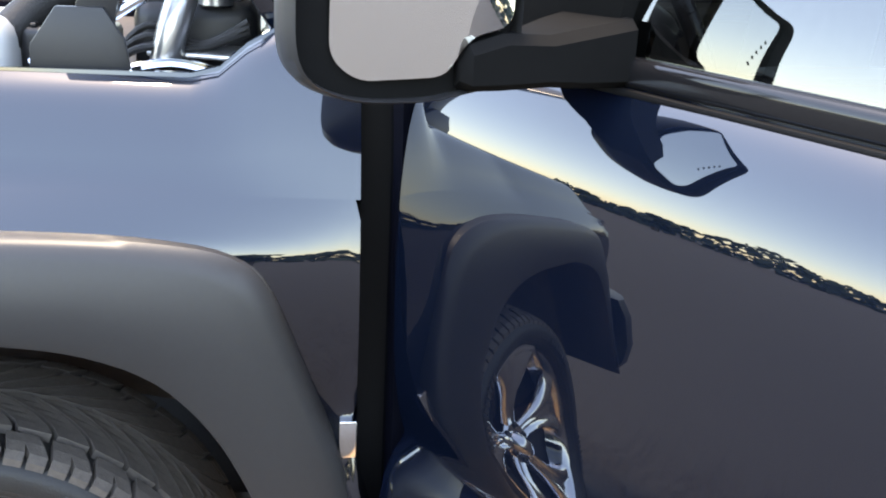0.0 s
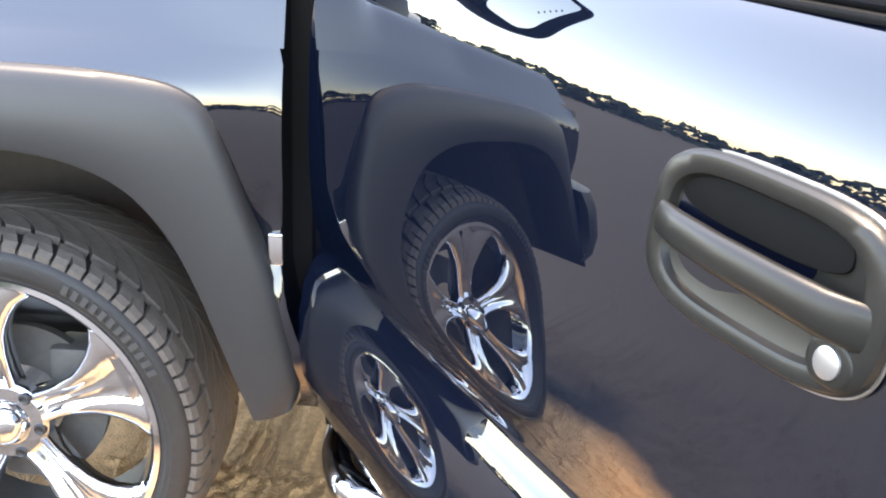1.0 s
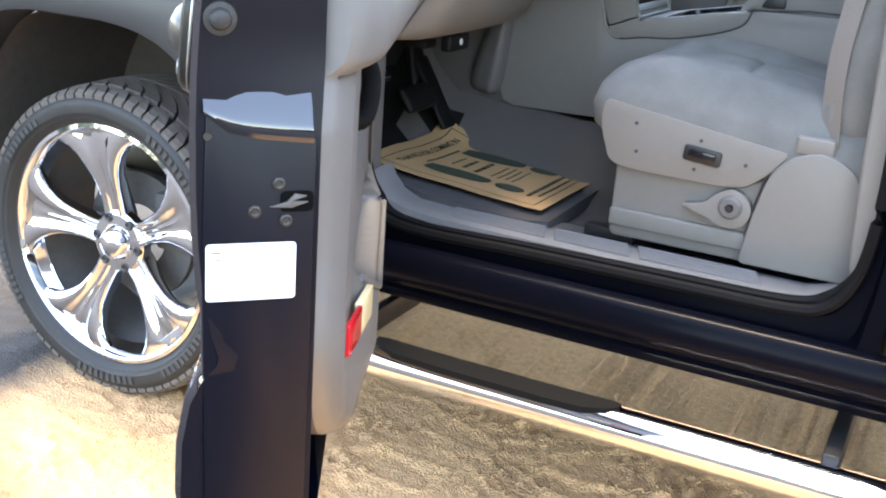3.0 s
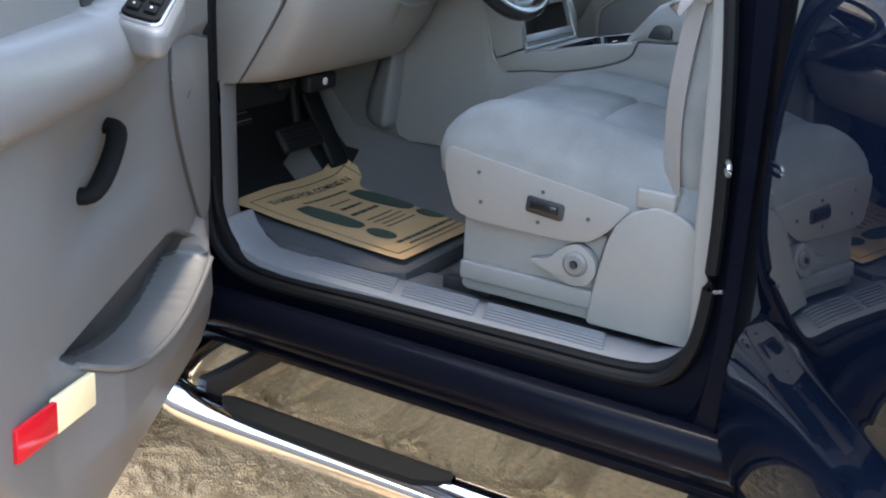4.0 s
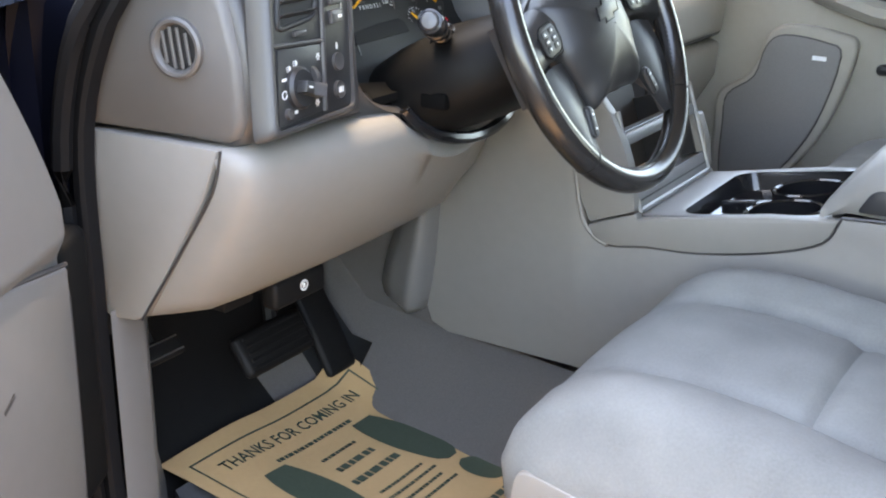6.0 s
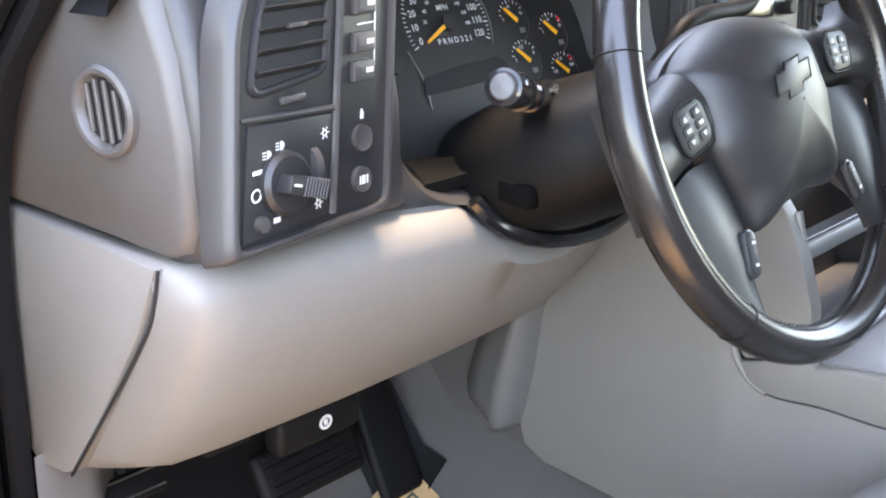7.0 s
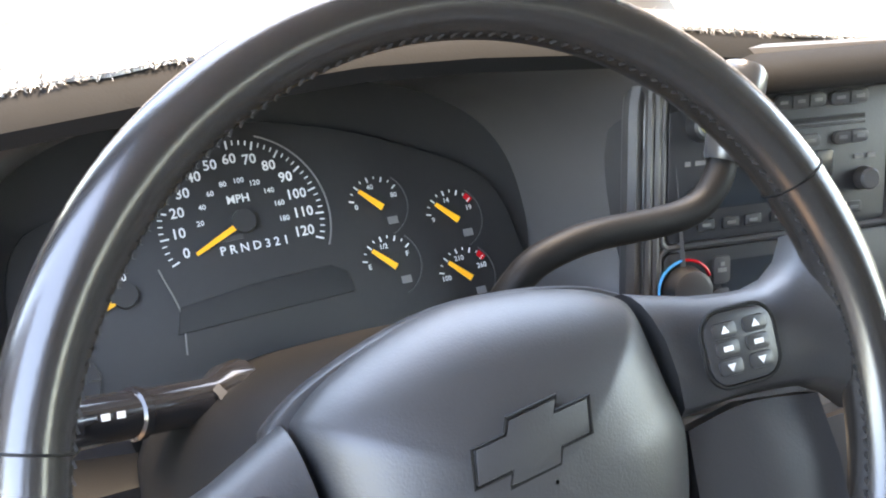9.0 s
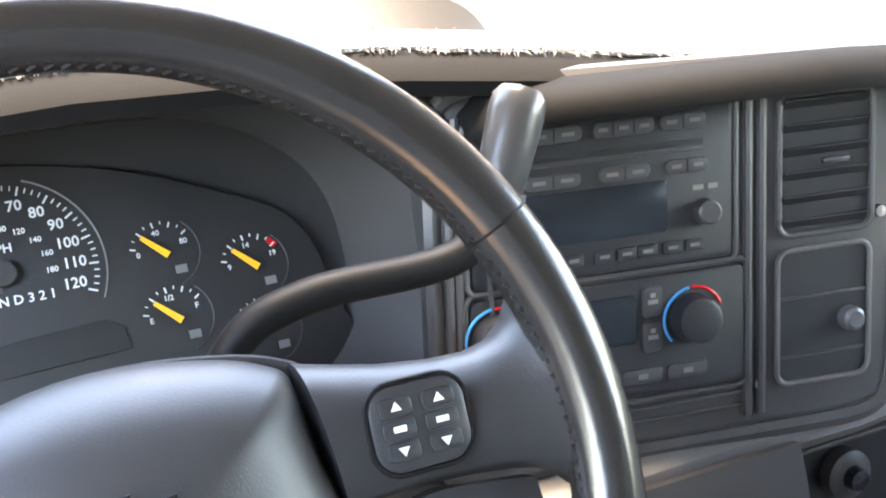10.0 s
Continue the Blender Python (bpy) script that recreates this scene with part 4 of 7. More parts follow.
def door_mirror():
    """The wing mirror: a deep shell thicker on its outer side, glass cut away over the arm."""
    g = frame_axes(DOOR @ Vector((0.261, -0.1485, 1.405)), DOOR.to_3x3() @ Vector((0.20, 1, 0)), (0, 0, 1)) @ Matrix.Scale(0.93, 4)
    out = round_corners([(-0.143, 0.115), (-0.146, -0.055), (-0.128, -0.086), (-0.080, -0.104), (0.0, -0.1055), (0.040, -0.098), (0.100, -0.088), (0.104, 0.115)], 0.035, 5)
    inn = round_corners([(-0.101, 0.100), (-0.1005, -0.058), (-0.072, -0.0815), (0.020, -0.0785), (0.036, -0.052), (0.050, -0.037), (0.090, -0.028), (0.090, 0.100)], 0.018, 5)
    def ring(scale, w, dx=0.0):
        return [((u + 0.02) * scale - 0.02 + dx, v * scale, w) for u, v in out]
    house = part("wing_mirror", moved(loft([ring(0.955, -0.016, 0.004), ring(0.960, 0.000, 0.004), ring(0.968, 0.004, 0.004), ring(0.985, 0.001, 0.003), ring(1.0, -0.022), ring(0.985, -0.045), ring(0.90, -0.072), ring(0.68, -0.090), ring(0.3, -0.098), ring(0.01, -0.100)], True), g), CLAD, front_door, "grey plastic wing mirror")
    part("glass_surround", moved(slab([(u * 0.955, v * 0.965) for u, v in out], -0.022, -0.012, "z"), g), MATTE, house)
    part("mirror_glass", moved(slab(inn, 0.0, 0.004, "z"), g @ Matrix.Translation((0, 0, -0.0030)) @ Matrix.Rotation(radians(-4), 4, "Y") @ Matrix.Rotation(radians(2), 4, "X")), MIRROR, house)
    rows = []
    for u, lo, hi, w0, w1 in ((0.034, -0.090, -0.060, -0.010, 0.004), (0.044, -0.094, -0.046, -0.030, 0.014), (0.080, -0.093, -0.035, -0.040, 0.020), (0.130, -0.090, -0.036, -0.050, 0.026), (0.165, -0.092, -0.030, -0.070, 0.028), (0.225, -0.092, -0.020, -0.090, 0.030)):
        rows.append([(u, v, w) for v, w in ((lo, w0), (lo, w1 - 0.012), (lo + 0.008, w1), (hi - 0.010, w1), (hi, w1 - 0.012), (hi, w0))])
    part("arm", moved(loft(rows, True, True), g), MATTE, house, "black mirror arm")
    for k in range(5):
        bars([(0, 0, 0.008)], 0.003, g @ Matrix.Translation((0, 0, -0.0030)) @ Matrix.Rotation(radians(-4), 4, "Y") @ Matrix.Rotation(radians(2), 4, "X") @ at(-0.084 + 0.005 * k, 0.052 - 0.013 * k, 0.0042, 35), DARK, house)
    part("sail_cover", moved(slab([(0.04, 1.335), (0.30, 1.335), (0.315, 1.45), (0.30, 1.56), (0.20, 1.52)], 0.048, 0.10, "y", 0.01), DOOR), MATTE, front_door)


door_mirror()

# ---- the open rear door ----
TH2 = radians(55)
DOOR2 = frame_axes((1.775, 0.005, 0.0), (math.cos(TH2), -math.sin(TH2), 0), (math.sin(TH2), math.cos(TH2), 0))
rear_door = door_shell(DOOR2, 0.95, "rear_door", "open navy rear door")
part("window_pane", moved(loft([[(0.06, 0.05, 1.33), (0.88, 0.05, 1.33)], [(0.10, 0.21, 1.80), (0.80, 0.21, 1.80)]], False), DOOR2), TINT, rear_door)
part("window_frame", moved(tube(smooth_line([(0.03, 0.055, 1.33), (0.07, 0.2, 1.76), (0.12, 0.23, 1.82), (0.8, 0.23, 1.82), (0.90, 0.055, 1.33)], 4), 0.022, 8), DOOR2), BLACK, rear_door)
part("inner_panel", moved(box((0.04, 0.12, 0.54), (0.93, 0.16, 1.33), 0.012), DOOR2), TRIM_MID, rear_door)
part("door_striker", tube(smooth_line([(1.712, 0.030, 0.992), (1.722, 0.004, 0.992), (1.722, 0.004, 1.004), (1.712, 0.030, 1.004)], 3), 0.004, 8), SATIN, truck, "silver door striker")
part("hinge_pin", tube([(1.722, 0.010, 0.811), (1.736, 0.008, 0.815)], 0.003, 8), BRAKE, truck)


# ---- cabin: floor, sill, tunnel ----
def cabin_floor():
    rows = []
    for y in (0.095, 0.13, 0.18, 0.4, 0.56, 0.62, 0.66):
        up = 0.0 if y < 0.5 else (y - 0.5) * 0.95
        rows.append([(x, y, z + up) for x, z in ((3.3, 0.60), (1.7, 0.60), (1.1, 0.600), (0.95, 0.606), (0.62, 0.638), (0.55, 0.71), (0.50, 0.88), (0.49, 1.05))])
    floor = part("cabin_floor", loft(rows, False), CARPET, truck, "dark grey carpet")
    part("cabin_floor", box((0.5, 0.64, 0.56), (3.3, 1.86, 0.60)), CARPET, truck)
    plate = part("sill_plate", loft([[(x, 0.068, z - 0.012), (x, 0.072, z), (x, 0.085, z + 0.006), (x, 0.12, z + 0.008), (x, 0.155, z + 0.006), (x, 0.18, z - 0.006 - d), (x, 0.27, z - 0.014 - d), (x, 0.29, z - 0.03 - d)] for x, z, d in ((0.715, 0.70, 0.07), (0.728, 0.675, 0.06), (0.75, 0.652, 0.05), (0.80, 0.638, 0.05), (0.87, 0.632, 0.05), (1.03, 0.630, 0.04), (1.06, 0.630, 0.0), (1.25, 0.628, 0.0), (1.6, 0.63, 0.0), (1.655, 0.645, 0.0))], False), SILL, truck, "grey ribbed sill plate")
    for k in range(6):
        y = 0.086 + 0.011 * k
        for a, b in ((0.90, 1.105), (1.125, 1.28), (1.30, 1.53)):
            part("rib", box((a - 0.004 * k, y, 0.632), (b - 0.004 * k, y + 0.005, 0.6398 + 0.0006 * min(k, 3)), 0.0015, 1), SILL, plate)
    # the kick panel below the dash end
    kick = [[(x, y, z) for x, y in ((0.62, 0.20), (0.66, 0.155), (0.692, 0.138), (0.704, 0.122), (0.708, 0.075))] for z in (0.985, 0.90, 0.80, 0.72)]
    kick += [[(x + dx, y + dy, z) for x, y in ((0.62, 0.20), (0.66, 0.155), (0.692, 0.138), (0.704, 0.122), (0.708, 0.075))] for z, dx, dy in ((0.68, 0.008, 0.002), (0.60, 0.012, 0.002))]
    part("kick_panel", loft(kick, False), TRIM_MID, truck, angle=60)
    # black sheet just above the toe carpet, puts the footwell's shade into colour
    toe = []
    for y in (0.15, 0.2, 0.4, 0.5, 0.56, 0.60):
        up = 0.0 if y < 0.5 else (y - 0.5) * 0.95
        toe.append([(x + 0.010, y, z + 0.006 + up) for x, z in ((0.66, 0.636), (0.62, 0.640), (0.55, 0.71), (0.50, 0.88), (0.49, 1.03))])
    part("toe_shade", loft(toe, False), PEDAL, truck, "black sheet over the toe carpet, standing for footwell shade")
    # seat track
    part("seat_track", box((1.145, 0.205, 0.615), (1.25, 0.235, 0.645), 0.004), BLACK, truck)
    part("seat_track", box((1.145, 0.50, 0.615), (1.25, 0.54, 0.645), 0.004), BLACK, truck)


CUBBY = material("dull_silver_paint", (0.22, 0.22, 0.22), 0.4, 0.3, 0.05, 80)


def tunnel():
    """The centre console: its sides, the cubby at the foot of the stack, the sunk tray and the armrest."""
    near, far = 0.645, 0.925
    line = smooth_line([(0.964, 0, 1.150), (0.974, 0, 1.090), (0.986, 0, 1.030), (1.000, 0, 0.989), (1.034, 0, 0.968), (1.09, 0, 0.9765), (1.16, 0, 0.983), (1.25, 0, 1.004), (1.312, 0, 1.030), (1.330, 0, 1.064)], 4)
    side = [(0.742, 0.97), (0.742, 0.80), (0.750, 0.779), (0.780, 0.768), (1.0, 0.772), (1.3, 0.74), (1.7, 0.66), (1.9, 0.66), (1.9, 1.072), (1.45, 1.070), (1.338, 1.066)] + [(p.x, p.z) for p in reversed(line)] + [(0.95, 1.15), (0.80, 1.12)]
    con = thing("centre_console", "light grey centre console with black cup tray and silver cubby", "console")
    part("side_body", slab(side, near, near + 0.016, "y", 0.003, 2), TRIM, con)
    part("side_body", slab([(x, min(z, 0.985) if x < 1.0 else z) for x, z in side], far - 0.016, far, "y", 0.0, 2), TRIM, con)
    part("console_floor", slab([(0.76, 0.80), (0.785, 0.762), (1.0, 0.775), (1.7, 0.66), (1.9, 0.66), (1.9, 1.05), (1.45, 1.05), (1.345, 1.03), (1.25, 0.985), (1.06, 0.960), (0.90, 0.955), (0.80, 0.955)], near + 0.014, far - 0.014, "y", 0.004), TRIM_MID, con)
    # the bead round the leg and the seam under the tray
    part("bead", tube([(p.x, near, p.z) for p in line if p.x < 1.04], 0.0040, 8), TRIM, con)
    part("seam", tube([(p.x, near - 0.0002, p.z) for p in line if p.x > 1.03], 0.0016, 6), DARK, con)
    part("seam", tube([(1.330, near - 0.0002, 1.066), (1.45, near - 0.0002, 1.078), (1.9, near - 0.0002, 1.080)], 0.0022, 6), DARK, con)
    leg = round_corners([(0.966, 1.120), (0.966, 1.160), (0.985, 1.180), (1.006, 1.168), (1.028, 1.144), (1.046, 1.110), (1.063, 1.068), (1.071, 1.023), (1.006, 0.996), (0.990, 1.03)], 0.006, 3)
    foot = [(1.004, 0.992), (1.071, 1.0195), (1.075, 1.0125), (1.242, 1.050), (1.300, 1.058), (1.328, 1.062)] + [(p.x - 0.001, p.z + 0.0015) for p in reversed(line) if p.x > 1.008 and p.z < 1.06]
    low = round_corners([(0.996, 1.06), (1.004, 1.092), (1.030, 1.100), (1.048, 1.104), (1.063, 1.068), (1.071, 1.023), (1.006, 0.996), (0.994, 1.03)], 0.005, 3)
    for y0, y1, form in ((near - 0.004, near + 0.016, leg), (far - 0.016, far + 0.004, low)):
        part("leg", slab(form, y0, y1, "y", 0.004, 3), TRIM, con, "beige leg of the stack")
        part("tray_side", slab(foot, y0, y1, "y", 0.002, 2), TRIM, con)
    # cubby: silver sill, floor and cross bar between the legs
    cub = frame_axes((1.048, 0.785, 1.085), (0, 1, 0), (-0.33, 0, 0.944))
    def sill(v0, v1, w0, w1, name, mat, edge=0.003):
        return part(name, moved(box((-0.126, v0, w0), (0.126, v1, w1), edge, 2), cub), mat, con)
    sill(-0.072, -0.040, -0.012, 0.001, "cubby_sill", CUBBY)
    sill(-0.058, -0.0555, 0.0005, 0.0016, "sill_line", DARK, 0.0004)
    sill(-0.046, -0.040, -0.090, -0.010, "cubby_floor", CUBBY)
    bar = sill(0.018, 0.034, -0.030, 0.001, "cross_bar", CUBBY)
    part("bar_slot", moved(box((-0.122, 0.0335, -0.028), (0.122, 0.037, -0.004), 0.001, 1), cub), BLACK, bar)
    part("cubby_wall", moved(box((-0.126, -0.05, -0.098), (0.126, 0.10, -0.090)), cub), BLACK, con)
    for u in (-0.1235, 0.1195):
        part("cubby_wall", moved(box((u, -0.04, -0.090), (u + 0.004, 0.060, -0.010)), cub), BLACK, con)
    rim = [cub @ Vector((u, v, 0.001)) for u, v in ((-0.127, 0.066), (-0.127, -0.070), (0.127, -0.070), (0.127, 0.066))]
    for a, b in zip(rim, rim[1:]):
        part("cubby_frame", tube([a, b], 0.0042, 8), CUBBY, con, "silver frame")
    # sunk black tray in a silver rim
    tray_m = frame_axes((1.195, 0.785, 1.0385), (1, 0, 0.19), (0, 1, 0))
    outer, inner = rounded(0.248, 0.262, 0.010), rounded(0.190, 0.246, 0.030, cx=0.022)
    ring = lambda ln, k, w: [tray_m @ Vector((0.022 + (u - 0.022) * k, v * k, w)) for u, v in ln]
    tray = part("cup_tray", loft([ring(inner, 1.0, 0.0), ring(inner, 0.985, -0.006), ring(inner, 0.95, -0.026), ring(inner, 0.86, -0.032), ring(inner, 0.01, -0.032)], True), GLOSS_BLACK, con, "glossy black cup tray")
    part("tray_rim", loft([ring(outer, 1.0, -0.010), ring(outer, 1.0, 0.0), ring(inner, 1.03, 0.0012), ring(inner, 1.0, 0.0)], True), CUBBY, con, "silver tray rim", angle=50)
    for v in (-0.058, 0.062):
        part("cup_ring", lathe([(-0.030, 0.052), (-0.010, 0.052), (-0.008, 0.049), (-0.010, 0.046), (-0.030, 0.044)], tray_m @ Vector((0.045, v, 0)), tray_m.to_3x3() @ Vector((0, 0, 1)), 28), GLOSS_BLACK, tray)
    part("divider", moved(box((-0.060, -0.004, -0.031), (-0.012, 0.004, -0.012), 0.002), tray_m), GLOSS_BLACK, tray)
    # armrest: a base that rises behind the tray, a pale finger recess and the padded lid
    lid = loft([[(x, y, z) for y, z in ((0.658, 1.070), (0.655, 1.085 + h), (0.662, 1.112 + 1.4 * h), (0.690, 1.122 + 1.6 * h), (0.785, 1.126 + 1.6 * h), (0.880, 1.122 + 1.6 * h), (0.908, 1.112 + 1.4 * h), (0.914, 1.085 + h), (0.912, 1.070))] for x, h in ((1.302, -0.030), (1.310, -0.022), (1.335, -0.002), (1.352, 0.010), (1.375, 0.017), (1.42, 0.022), (1.6, 0.026), (1.9, 0.026))], False)
    part("armrest_base", lid, TRIM, con, "light grey armrest", angle=60)
    part("lid_top", loft([[(x, y, z + d) for y, d in ((0.70, 0.0), (0.705, 0.008), (0.74, 0.013), (0.785, 0.015), (0.83, 0.013), (0.865, 0.008), (0.87, 0.0))] for x, z in ((1.385, 1.150), (1.395, 1.160), (1.45, 1.164), (1.6, 1.168), (1.9, 1.168))], False), TRIM_MID, con, "grey padded armrest lid")
    part("lid_recess", slab(round_corners([(1.344, 1.074), (1.357, 1.099), (1.366, 1.104), (1.388, 1.104), (1.396, 1.098), (1.397, 1.076)], 0.006), 0.651, 0.664, "y", 0.002), BLACK, con, "dark finger recess")


cabin_floor()
tunnel()


# ---- seats ----
def seat(dy, flip, name, label):
    """A cloth bucket seat: base, cushion, side panel, recliner and back. flip mirrors it across its own middle."""
    yc = 0.395
    Y = (lambda y: dy + (2 * yc - y if flip else y))
    # cushion: two bolsters round a quilted middle, the seams sunk between them
    def crown(y, x):
        t = (y - 0.155) / 0.48
        edge = -0.060 * max(0.0, 1 - t / 0.09) ** 1.7 - 0.060 * max(0.0, (t - 0.91) / 0.09) ** 1.7
        roll = 0.016 * math.exp(-((y - 0.225) / 0.045) ** 2) + 0.020 * math.exp(-((y - 0.565) / 0.045) ** 2)
        mid = 0.010 * max(0.0, 1 - ((y - 0.395) / 0.105) ** 2)
        groove = -0.013 * (math.exp(-((y - 0.288) / 0.008) ** 2) + math.exp(-((y - 0.502) / 0.008) ** 2)) * min(1.0, max(0.0, (x - 1.16) / 0.06))
        cross = -0.010 * math.exp(-((x - 1.405) / 0.008) ** 2) if 0.29 < y < 0.50 else 0.0
        crease = 0.0018 * noise.noise(Vector((x * 26, y * 17, 3.0)))
        return edge + roll + mid + groove + cross + crease
    rings = []
    for k in range(61):
        y = 0.152 + 0.486 * k / 60
        side = max(0.0, 1 - (y - 0.152) / 0.03) + max(0.0, 1 - (0.638 - y) / 0.03)
        fx, low = 0.045 * side ** 1.5 - 0.006 * math.exp(-((y - 0.395) / 0.15) ** 2), 0.83
        x = 1.142 + fx
        top = [(x + 0.012, 0.940, 0.3), (x + 0.028, 0.957, 0.5), (x + 0.048, 0.970, 0.65), (x + 0.075, 0.980, 0.85), (x + 0.11, 0.986, 1.0), (x + 0.15, 0.988, 1.0), (x + 0.20, 0.986, 1.0), (1.370, 0.983, 1.0), (1.390, 0.981, 1.0), (1.398, 0.980, 1.0), (1.405, 0.979, 1.0), (1.412, 0.978, 1.0), (1.422, 0.976, 1.0), (1.46, 0.969, 1.0), (1.53, 0.957, 1.0), (1.60, 0.947, 1.0), (1.66, 0.945, 1.0)]
        rings.append([(x + 0.05, Y(y), low), (x + 0.006, Y(y), 0.865), (x, Y(y), 0.905)] + [(px, Y(y), pz + crown(y, px) * f) for px, pz, f in top] + [(1.68, Y(y), 0.86), (1.66, Y(y), low)])
    cush = thing(name, label, "car seat", group="front seats")
    part("cushion", loft(rings, True, True), CLOTH, cush, angle=60)
    # back
    rows = []
    for z, x, hw, th in ((0.90, 1.575, 0.225, 0.10), (0.95, 1.565, 0.238, 0.13), (1.05, 1.572, 0.243, 0.14), (1.2, 1.592, 0.243, 0.14), (1.35, 1.620, 0.235, 0.13), (1.45, 1.645, 0.21, 0.115), (1.52, 1.665, 0.17, 0.09), (1.54, 1.68, 0.12, 0.05)):
        row = []
        for k in range(24):
            t = 2 * math.pi * k / 24
            c, s = math.cos(t), math.sin(t)
            yy = hw * abs(c) ** 0.45 * (1 if c > 0 else -1)
            xx = th / 2 * abs(s) ** 0.6 * (1 if s > 0 else -1)
            bol = -0.028 * max(0.0, (abs(yy) / hw - 0.45)) if s < 0 else 0.0
            row.append((x + th / 2 + xx + bol, Y(yc + yy), z))
        rows.append(row)
    part("seat_back", loft(rows, True, True), CLOTH, cush, angle=60)
    part("head_rest", moved(box((-0.05, -0.12, -0.08), (0.05, 0.12, 0.08), 0.035, 4), pose(1.74, Y(yc), 1.63, 0, 8, 0)), CLOTH, cush)
    # plastic base
    base = [(1.207, 0.80), (1.207, 0.655), (1.215, 0.645), (1.65, 0.645), (1.66, 0.655), (1.66, 0.845), (1.652, 0.868), (1.63, 0.885), (1.60, 0.893), (1.56, 0.890), (1.525, 0.862), (1.49, 0.81), (1.45, 0.79)]
    a, b = sorted((Y(0.168), Y(0.62)))
    pb = part("seat_base", slab(base, a, b, "y", 0.008, 3), TRIM, cush, "light grey plastic seat base")
    if not flip:
        panel = [(p.x, p.z) for p in smooth_line([(1.172, 0, 0.895), (1.185, 0, 0.917), (1.25, 0, 0.908), (1.38, 0, 0.890), (1.50, 0, 0.873), (1.528, 0, 0.866), (1.515, 0, 0.845), (1.485, 0, 0.812), (1.44, 0, 0.79), (1.32, 0, 0.788), (1.21, 0, 0.795), (1.185, 0, 0.83), (1.174, 0, 0.865)], 4, True)]
        sp = part("side_panel", slab(panel, 0.150, 0.172, "y", 0.006, 3), TRIM, cush, "light grey plastic side panel")
        for x, z in ((1.243, 0.880), (1.249, 0.826), (1.370, 0.867), (1.364, 0.811), (1.457, 0.835)):
            part("screw", lathe([(0.0, 0.0036), (0.003, 0.0036), (0.003, 0.0)], (x, 0.151, z), (0, -1, 0), 10), DARK, sp)
        part("switch_recess", moved(slab(rounded(0.072, 0.030, 0.006), 0.146, 0.152, "y", 0.002), Matrix.Translation((1.376, 0, 0.839)) @ pose(0, 0, 0, 0, 5, 0)), BLACK, sp, "black seat switch")
        part("seat_switch", moved(box((-0.026, 0.138, -0.004), (0.026, 0.148, 0.012), 0.003), pose(1.376, 0, 0.837, 0, 5, 0)), GLOSS_BLACK, sp)
        rc = [(p.x, p.z) for p in smooth_line([(1.352, 0, 0.742), (1.39, 0, 0.752), (1.415, 0, 0.775), (1.445, 0, 0.786), (1.474, 0, 0.768), (1.480, 0, 0.740), (1.462, 0, 0.716), (1.43, 0, 0.712), (1.40, 0, 0.724), (1.37, 0, 0.733)], 4, True)]
        kn = part("recliner_lever", slab(rc, 0.146, 0.168, "y", 0.006, 3), TRIM, cush, "grey recliner lever")
        part("recliner_cap", lathe([(0.0, 0.0235), (0.005, 0.0225), (0.009, 0.017), (0.009, 0.008), (0.004, 0.006), (0.004, 0.0)], (1.442, 0.148, 0.752), (0, -1, 0), 28), TRIM_MID, kn)
        part("recliner_axle", lathe([(0.0, 0.0065), (0.009, 0.006), (0.009, 0.0)], (1.442, 0.144, 0.752), (0, -1, 0), 12), BLACK, kn)
        cover = round_corners([(1.470, 0.650), (1.481, 0.729), (1.494, 0.797), (1.506, 0.831), (1.532, 0.863), (1.576, 0.881), (1.610, 0.877), (1.646, 0.857), (1.672, 0.82), (1.680, 0.650)], 0.012)
        part("hinge_cover", slab(cover, 0.142, 0.180, "y", 0.010, 3), TRIM, cush, "rounded grey hinge cover")
        part("cover_groove", tube([(1.476, 0.158, 0.70), (1.487, 0.158, 0.772), (1.499, 0.158, 0.830), (1.521, 0.158, 0.866)], 0.004, 6), DARK, cush)
        part("belt_anchor", box((1.538, 0.146, 0.872), (1.607, 0.185, 0.906), 0.006, 3), TRIM, cush, "grey belt anchor cover")
        part("base_ledge", box((1.207, 0.158, 0.668), (1.50, 0.175, 0.705), 0.006, 3), TRIM, cush)


seat(0.0, False, "seat", "grey cloth driver seat with worn cushion")
seat(0.81, True, "seat", "grey cloth passenger seat")


